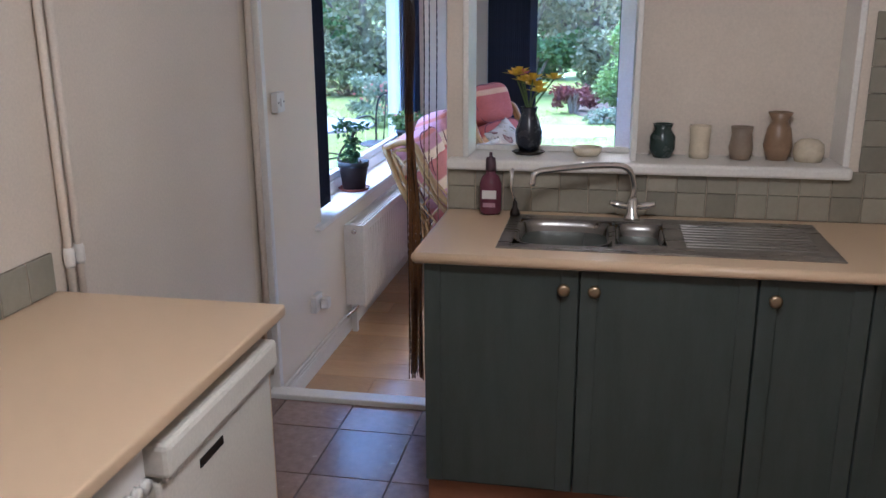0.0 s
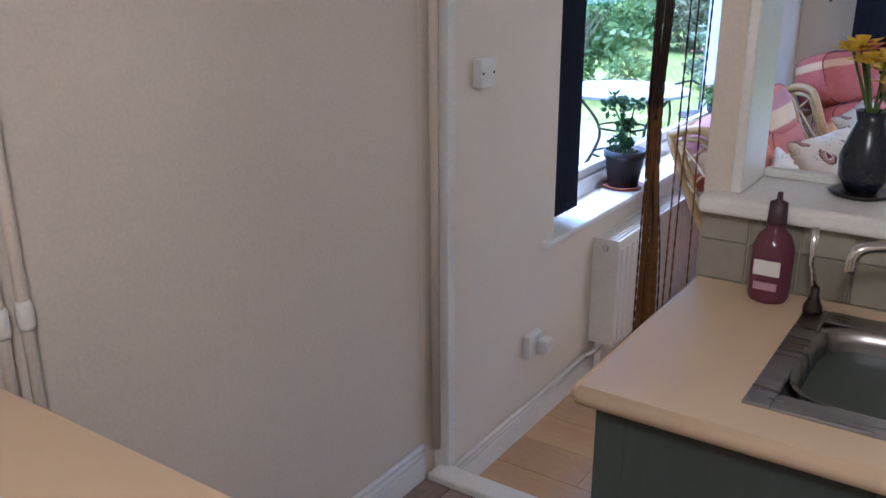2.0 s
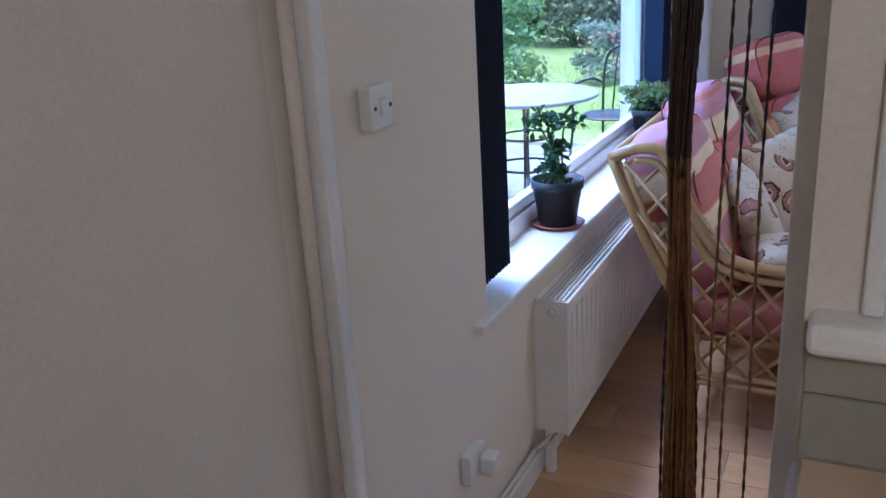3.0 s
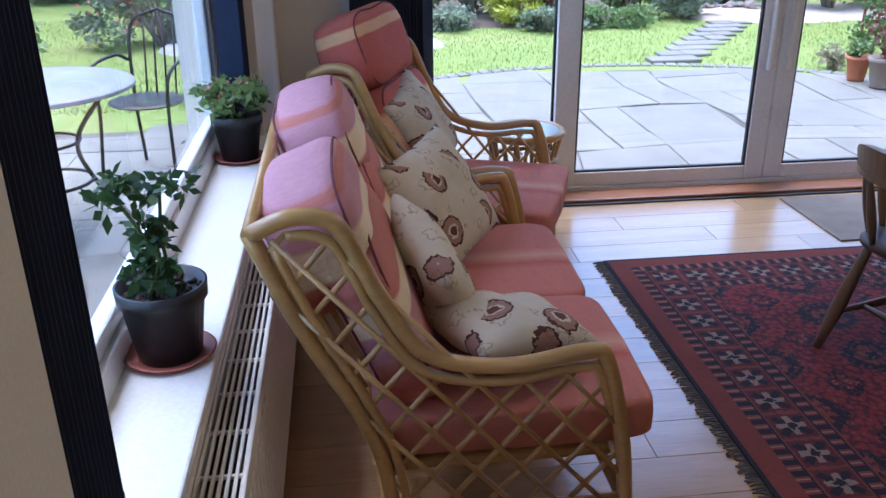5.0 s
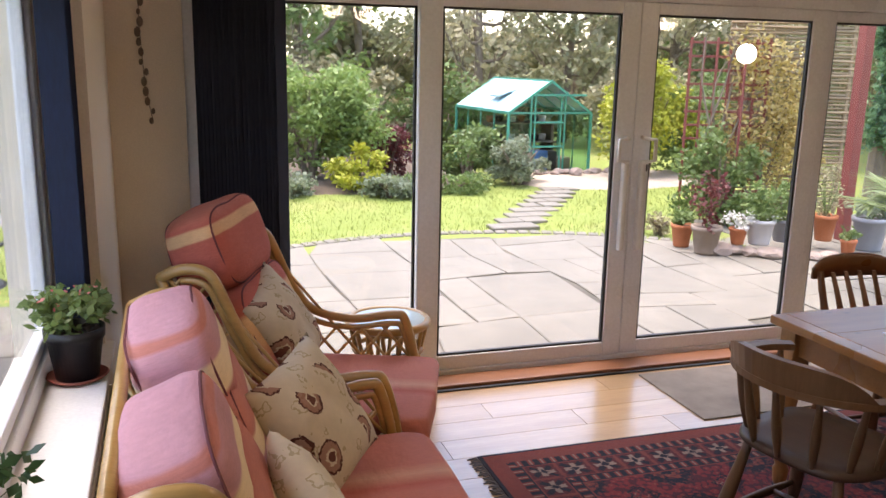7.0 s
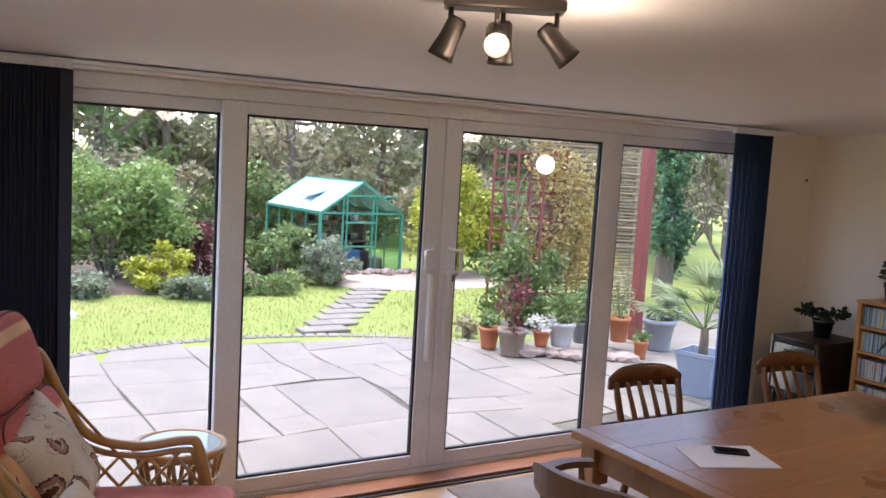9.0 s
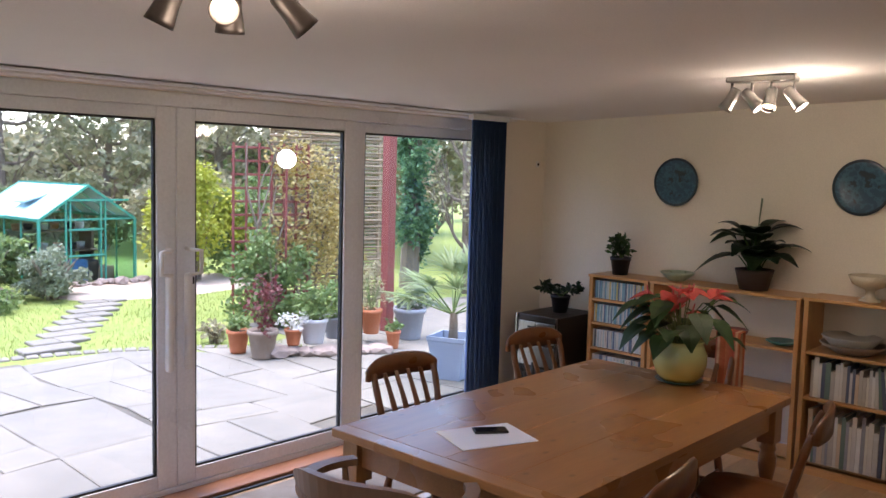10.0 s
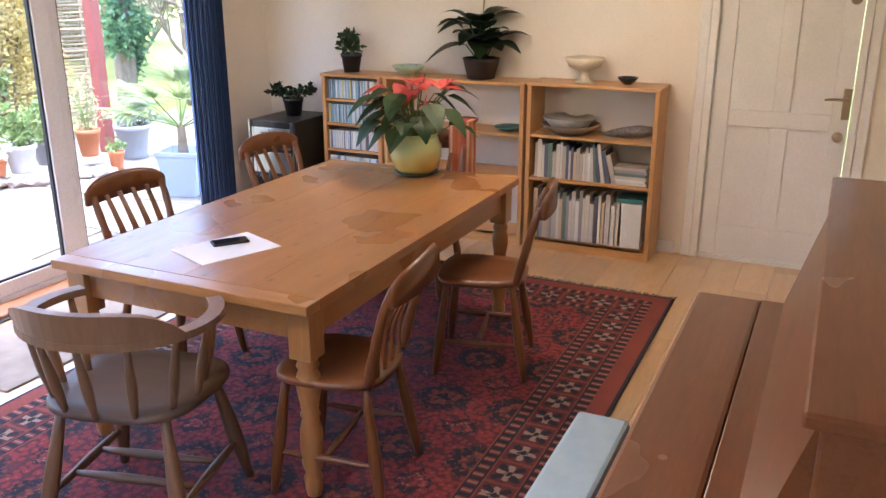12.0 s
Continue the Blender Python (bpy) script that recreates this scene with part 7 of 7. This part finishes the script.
for k in range(16):
    x0_ = rnd.uniform(-0.5, 0.9)
    sweep(b, spline([(x0_, rnd.uniform(-0.1, 0.1), 0), (x0_ + rnd.uniform(-0.15, 0.15), 0, 0.7), (x0_ + rnd.uniform(-0.3, 0.3), 0.05, 1.4), (x0_ + rnd.uniform(-0.4, 0.4), 0.05, 1.9)], 4), [0.012] * 8 + [0.008] * 4 + [0.005], 5)
part("stems", b, BARK, cl)
leaf_part("foliage", cl, leafmat("autumn_leaf", (0.40, 0.30, 0.07), (0.58, 0.48, 0.22)), [((0.3, 0, 1.1), (0.75, 0.2, 0.85), 3200, 0.055), ((0.55, -0.3, 0.8), (0.35, 0.2, 0.6), 900, 0.05)], 30)
iv = thing("ivy", "dark green ivy on a tall trunk", "ivy", pose(8.66, 10.4, GZ))
part("trunk", sweep(bmesh.new(), [(0, 0, 0), (0.05, 0, 1.6), (0.0, 0, 3.4)], [0.14, 0.12, 0.09], 9), BARK, iv)
leaf_part("foliage", iv, leafmat("ivy_leaf", (0.09, 0.19, 0.09), (0.19, 0.32, 0.15)), [((0, -0.1, 1.0), (0.32, 0.3, 0.7), 2600, 0.075), ((0, -0.1, 2.0), (0.36, 0.3, 0.7), 2600, 0.075), ((0.05, 0, 2.9), (0.45, 0.35, 0.5), 2000, 0.075)], 71)
for k, (x, y) in enumerate(((8.95, 9.6), (9.4, 9.2))):
    tree(x, y, 3.6, 0.55, (LEAFO, LEAF, LEAFO)[k], 210 + k, 900, 0.08, "slender young tree behind the pots", 0.2)


def garden_pot(x, y, z, r, h, material, label, plant, seed, count=700, rad=None, size=0.05, spread=1.0):
    t = thing("garden_pot", label, "garden pot", pose(x, y, z))
    part("pot", lathe(bmesh.new(), [(r * 0.70, 0), (r * 0.74, 0.02), (r * 0.96, h * 0.84), (r * 1.06, h * 0.85), (r * 1.07, h), (r * 0.95, h), (r * 0.9, h * 0.88), (0.001, h * 0.88)], 28), material, t, smooth=True)
    part("soil", lathe(bmesh.new(), [(r * 0.89, h * 0.85), (r * 0.86, h * 0.91), (0.001, h * 0.92)], 18), SOIL, t)
    if plant:
        rad = rad or (r * 1.2, r * 1.2, 0.14)
        b = bmesh.new()
        rr = random.Random(seed)
        for _ in range(7):
            a = rr.uniform(0, 6.28)
            sweep(b, [(0, 0, h * 0.9), (rad[0] * 0.6 * math.cos(a), rad[1] * 0.6 * math.sin(a), h + rad[2])], [0.006, 0.003], 5)
        part("stems", b, LEAFB, t)
        leaf_part("foliage", t, plant, [((0, 0, h + rad[2] * 0.7), rad, count, size)], seed)
    return t


GREYP = surf("grey_glazed_pot", (0.22, 0.23, 0.25), (0.30, 0.31, 0.34), 5, 0.4)
WHITEP = surf("pale_grey_pot", (0.45, 0.45, 0.46), (0.55, 0.55, 0.56), 5, 0.5)
BROWNP = surf("brown_stone_pot", (0.22, 0.165, 0.125), (0.30, 0.23, 0.18), 7, 0.7)
garden_pot(4.609, 8.44, GZ + 0.004, 0.095, 0.2, TERRA, "orange terracotta pot with green shoots", LEAFB, 61, 200, (0.10, 0.10, 0.09))
garden_pot(4.647, 8.132, GZ + 0.004, 0.125, 0.24, BROWNP, "wide brown pot with a bare reddish shrub", LEAFR, 62, 320, (0.20, 0.20, 0.28), 0.05)
garden_pot(4.932, 8.084, GZ + 0.085, 0.075, 0.14, TERRA, "terracotta pot with white flowers", WHIF, 63, 260, (0.14, 0.14, 0.09), 0.04)
garden_pot(5.115, 8.034, GZ + 0.085, 0.12, 0.22, WHITEP, "pale grey pot with leafy plants", LEAFB, 64, 500, (0.20, 0.18, 0.18), 0.05)
garden_pot(5.415, 8.097, GZ + 0.085, 0.115, 0.2, GREYP, "dark grey pot with leafy plants", LEAFB, 65, 600, (0.22, 0.18, 0.2), 0.05)
garden_pot(5.806, 8.043, GZ + 0.085, 0.1, 0.23, TERRA, "tall terracotta pot beside the pergola post", LEAFO, 66, 400, (0.15, 0.15, 0.3), 0.04)
garden_pot(5.763, 7.696, GZ + 0.004, 0.065, 0.16, TERRA, "small terracotta pot with green shoots", LEAFB, 67, 120, (0.08, 0.08, 0.06), 0.04)
garden_pot(6.198, 7.924, GZ + 0.004, 0.15, 0.3, GREYP, "large blue-grey glazed pot", LEAFG, 68, 300, (0.2, 0.2, 0.15), 0.06)
for k in range(8):
    rock(4.778 + k * 0.113, 8.110 + k * -0.058 + 0.04 * math.sin(k * 1.7), GZ, rnd.uniform(0.10, 0.14), k + 20, "flat rock under the garden pots", 0.42)
shrub("shrub", "small red leafed plant beside the pots", 4.70, 8.95, (0.14, 0.14, 0.10), 260, 0.05, LEAFO, 69)
shrub("shrub", "bushy green plant before the trellis", 5.55, 9.25, (0.50, 0.3, 0.48), 3600, 0.06, LEAFB, 70)


def palm(m):
    t = thing("potted_palm", "fan palm in a square blue-grey planter", "palm", m)
    b = bmesh.new()
    rings = []
    for s, z in ((0.105, 0), (0.15, 0.30), (0.158, 0.31), (0.158, 0.34), (0.142, 0.34), (0.138, 0.28)):
        rings.append([b.verts.new((sx * s, sy * s, z)) for sx, sy in ((-1, -1), (1, -1), (1, 1), (-1, 1))])
    for p, q in zip(rings, rings[1:]):
        for k in range(4):
            b.faces.new((p[k], p[(k + 1) % 4], q[(k + 1) % 4], q[k]))
    b.faces.new(rings[0][::-1])
    b.faces.new(rings[-1])
    part("planter", b, surf("blue_grey_planter", (0.26, 0.31, 0.40), (0.33, 0.38, 0.47), 4, 0.5), t)
    part("trunk", sweep(bmesh.new(), [(0, 0, 0.28), (0.01, 0, 0.42), (0, 0, 0.52)], [0.04, 0.035, 0.03], 9), BARK, t, smooth=True)
    r = random.Random(19)
    fb, sb = bmesh.new(), bmesh.new()
    for i in range(12):
        a = i * 0.52 + r.uniform(-0.2, 0.2)
        el = r.uniform(0.25, 1.2)
        d = Vector((math.cos(a) * math.cos(el), math.sin(a) * math.cos(el), math.sin(el)))
        tip = Vector((0, 0, 0.50)) + d * r.uniform(0.25, 0.42)
        sweep(sb, [(0, 0, 0.50), tip], [0.007, 0.005], 5)
        s = d.cross(Vector((0, 0, 1))).normalized()
        for k in range(17):
            w = math.radians(-80 + k * 10)
            leafy(fb, tip, d * math.cos(w) + s * math.sin(w), r.uniform(0.26, 0.36), 0.028, 0.22, 0.3, 4)
    part("fronds", fb, leafmat("palm_leaf", (0.12, 0.18, 0.06), (0.24, 0.30, 0.13)), t)
    part("stalks", sb, LEAFB, t)


palm(pose(5.361, 6.607, GZ + 0.004, 0, 0, 20))


def garden_table(m):
    t = thing("garden_table", "round dark metal garden table", "table", m)
    part("top", lathe(bmesh.new(), [(0.44, 0.69), (0.45, 0.695), (0.45, 0.71), (0.44, 0.715), (0.001, 0.715)], 40), surf("grey_table_top", (0.16, 0.16, 0.17), (0.23, 0.23, 0.24), 6, 0.5), t)
    for k in range(4):
        a = k * math.pi / 2 + 0.4
        part("leg", sweep(bmesh.new(), spline([(0.36 * math.cos(a), 0.36 * math.sin(a), 0), (0.20 * math.cos(a), 0.20 * math.sin(a), 0.25), (0.16 * math.cos(a), 0.16 * math.sin(a), 0.45), (0.34 * math.cos(a), 0.34 * math.sin(a), 0.69)], 6), 0.011, 7), DARKM, t, smooth=True)
    for z, r in ((0.45, 0.17), (0.26, 0.20)):
        part("ring", sweep(bmesh.new(), [(r * math.cos(k * 0.2618), r * math.sin(k * 0.2618), z) for k in range(24)], 0.008, 6, True), DARKM, t, smooth=True)


def garden_chair(m):
    t = thing("garden_chair", "dark metal garden chair with curved arms", "chair", m)
    part("seat", lathe(bmesh.new(), [(0.20, 0.42), (0.215, 0.43), (0.20, 0.438), (0.001, 0.43)], 28), DARKM, t)
    for s in (-1, 1):
        part("leg", sweep(bmesh.new(), spline([(s * 0.22, 0.22, 0), (s * 0.20, 0.17, 0.42), (s * 0.23, 0.16, 0.62), (s * 0.22, -0.10, 0.66), (s * 0.19, -0.2, 0.62)], 5), 0.010, 7), DARKM, t, smooth=True)
        part("leg", sweep(bmesh.new(), spline([(s * 0.20, -0.26, 0), (s * 0.17, -0.18, 0.42), (s * 0.17, -0.24, 0.80), (0, -0.26, 0.90)], 5), 0.010, 7), DARKM, t, smooth=True)
    for k in range(4):
        part("back_bar", sweep(bmesh.new(), [(-0.09 + k * 0.06, -0.18, 0.43), (-0.09 + k * 0.06, -0.25, 0.86)], 0.006, 6), DARKM, t, smooth=True)


garden_table(pose(-1.05, 5.75, GZ + 0.004))
garden_chair(pose(-0.75, 6.65, GZ + 0.004, 0, 0, 165))
garden_chair(pose(-1.95, 5.9, GZ + 0.004, 0, 0, -95))


# ---- terrace and path ----
pt = thing("terrace", "round terrace of irregular sandstone slabs", "terrace", kind="structure")
bm = bmesh.new()
g = {}
for i in range(-36, 50):
    for j in range(28, 50):
        x, y = i * 0.2, j * 0.2
        if paved(x + 0.1, y + 0.1) and y + 0.1 > 5.80 or (x < -0.35 and paved(x + 0.1, y + 0.1)):
            q = []
            for k in ((i, j), (i + 1, j), (i + 1, j + 1), (i, j + 1)):
                if k not in g:
                    g[k] = bm.verts.new((k[0] * 0.2, k[1] * 0.2, GZ - 0.012))
                q.append(g[k])
            bm.faces.new(q)
part("mortar_bed", bm, MORTAR, pt)
part("mortar_bed", B(-7, -0.3, 0.0, 6.0, GZ - 0.05, GZ - 0.012), MORTAR, pt)
part("footing", B(-0.35, XR + 0.3, 5.80, 5.93, GZ - 0.05, 0.0), MORTAR, pt)
C = 0.34
taken = set()
order = [(i, j) for j in range(16, 29) for i in range(-21, 29)]
rnd = random.Random(15)
count = 0
extra = []
for i, j in order:
    if (i, j) in taken:
        continue
    w, h = rnd.choice(((2, 2), (3, 2), (2, 1), (1, 2), (2, 3), (2, 2), (3, 2), (1, 1)))
    while w > 1 and any((i + a, j + c) in taken for a in range(w) for c in range(h)):
        w -= 1
    if any((i + a, j + c) in taken for a in range(w) for c in range(h)):
        w = h = 1
    for a in range(w):
        for c in range(h):
            taken.add((i + a, j + c))
    x0_, y0_, x1_, y1_ = i * C, j * C, (i + w) * C, (j + h) * C
    cx, cy = (x0_ + x1_) / 2, (y0_ + y1_) / 2
    if not paved(cx, cy) or y0_ < 5.98 and cx > -0.5:
        continue
    jit = lambda: rnd.uniform(0.002, 0.008)
    j4 = [(x0_ + jit(), y0_ + jit()), (x1_ - jit(), y0_ + jit()), (x1_ - jit(), y1_ - jit()), (x0_ + jit(), y1_ - jit())]
    j4 = [(p[0] + 0.16 * noise.noise((p[0] * 0.9, p[1] * 0.9, 3)), p[1] + 0.16 * noise.noise((p[0] * 0.9, p[1] * 0.9, 9))) for p in j4]
    cx, cy = sum(p[0] for p in j4) / 4, sum(p[1] for p in j4) / 4
    if any((Vector(p) - PC).length > PR - 0.01 for p in j4) and not (paved(*j4[0]) and paved(*j4[2]) and paved(*j4[3]) and paved(*j4[1])):
        j4 = [tuple(PC + (Vector(p) - PC) * min(1, (PR - 0.02) / (Vector(p) - PC).length)) if not paved(*p) else p for p in j4]
    b = bmesh.new()
    zz = GZ + rnd.uniform(-0.003, 0.004)
    ins = [(p[0] + (cx - p[0]) * 0.03, p[1] + (cy - p[1]) * 0.03) for p in j4]
    lo = [b.verts.new((p[0], p[1], GZ - 0.03)) for p in j4]
    md = [b.verts.new((p[0], p[1], zz - 0.005)) for p in j4]
    hi = [b.verts.new((p[0], p[1], zz)) for p in ins]
    for k in range(4):
        b.faces.new((lo[k], lo[(k + 1) % 4], md[(k + 1) % 4], md[k]))
        b.faces.new((md[k], md[(k + 1) % 4], hi[(k + 1) % 4], hi[k]))
    b.faces.new(hi)
    part("slab", b, SLAB, pt)
    count += 1
sett = None
for k in range(74):
    a = math.radians(20 + k * 1.95)
    p = PC + Vector((math.cos(a), math.sin(a))) * (PR + 0.055)
    if p.x > 5.2:
        continue
    m = pose(p.x, p.y, GZ, 0, 0, math.degrees(a) + rnd.uniform(-3, 3))
    if sett is None:
        sett = part("edging_sett", B(-0.06, 0.06, -0.048, 0.048, -0.05, 0.004, bev=0.008, seg=1), SLAB, pt)
        sett.matrix_basis = m
    else:
        share("edging_sett", sett, pt, m)
path = thing("stepping_path", "stepping-stone path across the lawn", "path", kind="structure")
for k in range(9):
    y = 9.55 + k * 0.27
    x = 3.36 + (y - 9.4) * 0.70
    for s, w in ((-0.13, 0.12), (0.12, 0.12)):
        b = B(x + s - w + rnd.uniform(-0.02, 0.01), x + s + w - 0.012 + rnd.uniform(-0.01, 0.02), y - 0.105, y + 0.115 + rnd.uniform(-0.01, 0.01), GZ - 0.03, GZ + 0.026, bev=0.008, seg=1)
        part("slab", b, SLAB, path)

# the garden is laid out from the dining room outwards and widened to its true size
for o in set(bpy.data.objects) - before:
    if o.parent is None and o.name != "ground":
        o.matrix_basis = Matrix.Translation((0.334, 2.132, GZ)) @ Matrix.Scale(1.18, 4) @ Matrix.Translation((-0.351, -2.076, -GZ)) @ o.matrix_basis

# ---- floors, last: boards and tiles ----
fl = thing("floor", "oak plank dining room floor", "floor", kind="structure")
part("underlay", B(-0.02, XR + 0.02, 1.80, 6.34, -0.05, -0.004), GROUT, fl)
rnd = random.Random(44)
base = part("plank", B(0, 1.19, 0, 0.188, -0.010, 0.004, bev=0.0012, seg=1), PLANKM, fl)
base.matrix_basis = pose(0.0, 1.80, 0)
for j in range(24):
    y = 1.80 + j * 0.1895
    off = (j * 0.43) % 1.2
    x = -off
    while x < XR:
        x0_, x1_ = max(x, 0.0), min(x + 1.19, XR)
        if x1_ - x0_ > 0.02 and not (j == 0 and x0_ == 0.0 and x1_ == 1.19):
            share("plank", base, fl, pose(x0_, y, 0) @ Matrix.Diagonal(((x1_ - x0_) / 1.19, 1, 1, 1)))
        x += 1.1915

kf = thing("floor_kitchen", "brown ceramic tiled kitchen floor", "floor", pose(0, 0, KH), kind="structure")
part("grout_bed", B(0.0, KX, KY, 1.735, -0.16, -0.006), GROUT, kf)
tile2 = None
for i in range(11):
    for j in range(13):
        x0_, y0_ = -0.19 + i * 0.30, 1.86 - (j + 1) * 0.35
        a, c = max(x0_, 0.0), min(x0_ + 0.30, KX)
        e, g = max(y0_, KY), min(y0_ + 0.35, 1.733)
        if c - a < 0.03 or g - e < 0.03:
            continue
        m = pose(a + 0.003, e + 0.003, 0) @ Matrix.Diagonal(((c - a - 0.006), (g - e - 0.006), 1, 1))
        if tile2 is None:
            tile2 = part("tile", B(0, 1, 0, 1, -0.012, 0.0, bev=0.0), TILEM, kf)
            tile2.matrix_basis = m
        else:
            share("tile", tile2, kf, m)
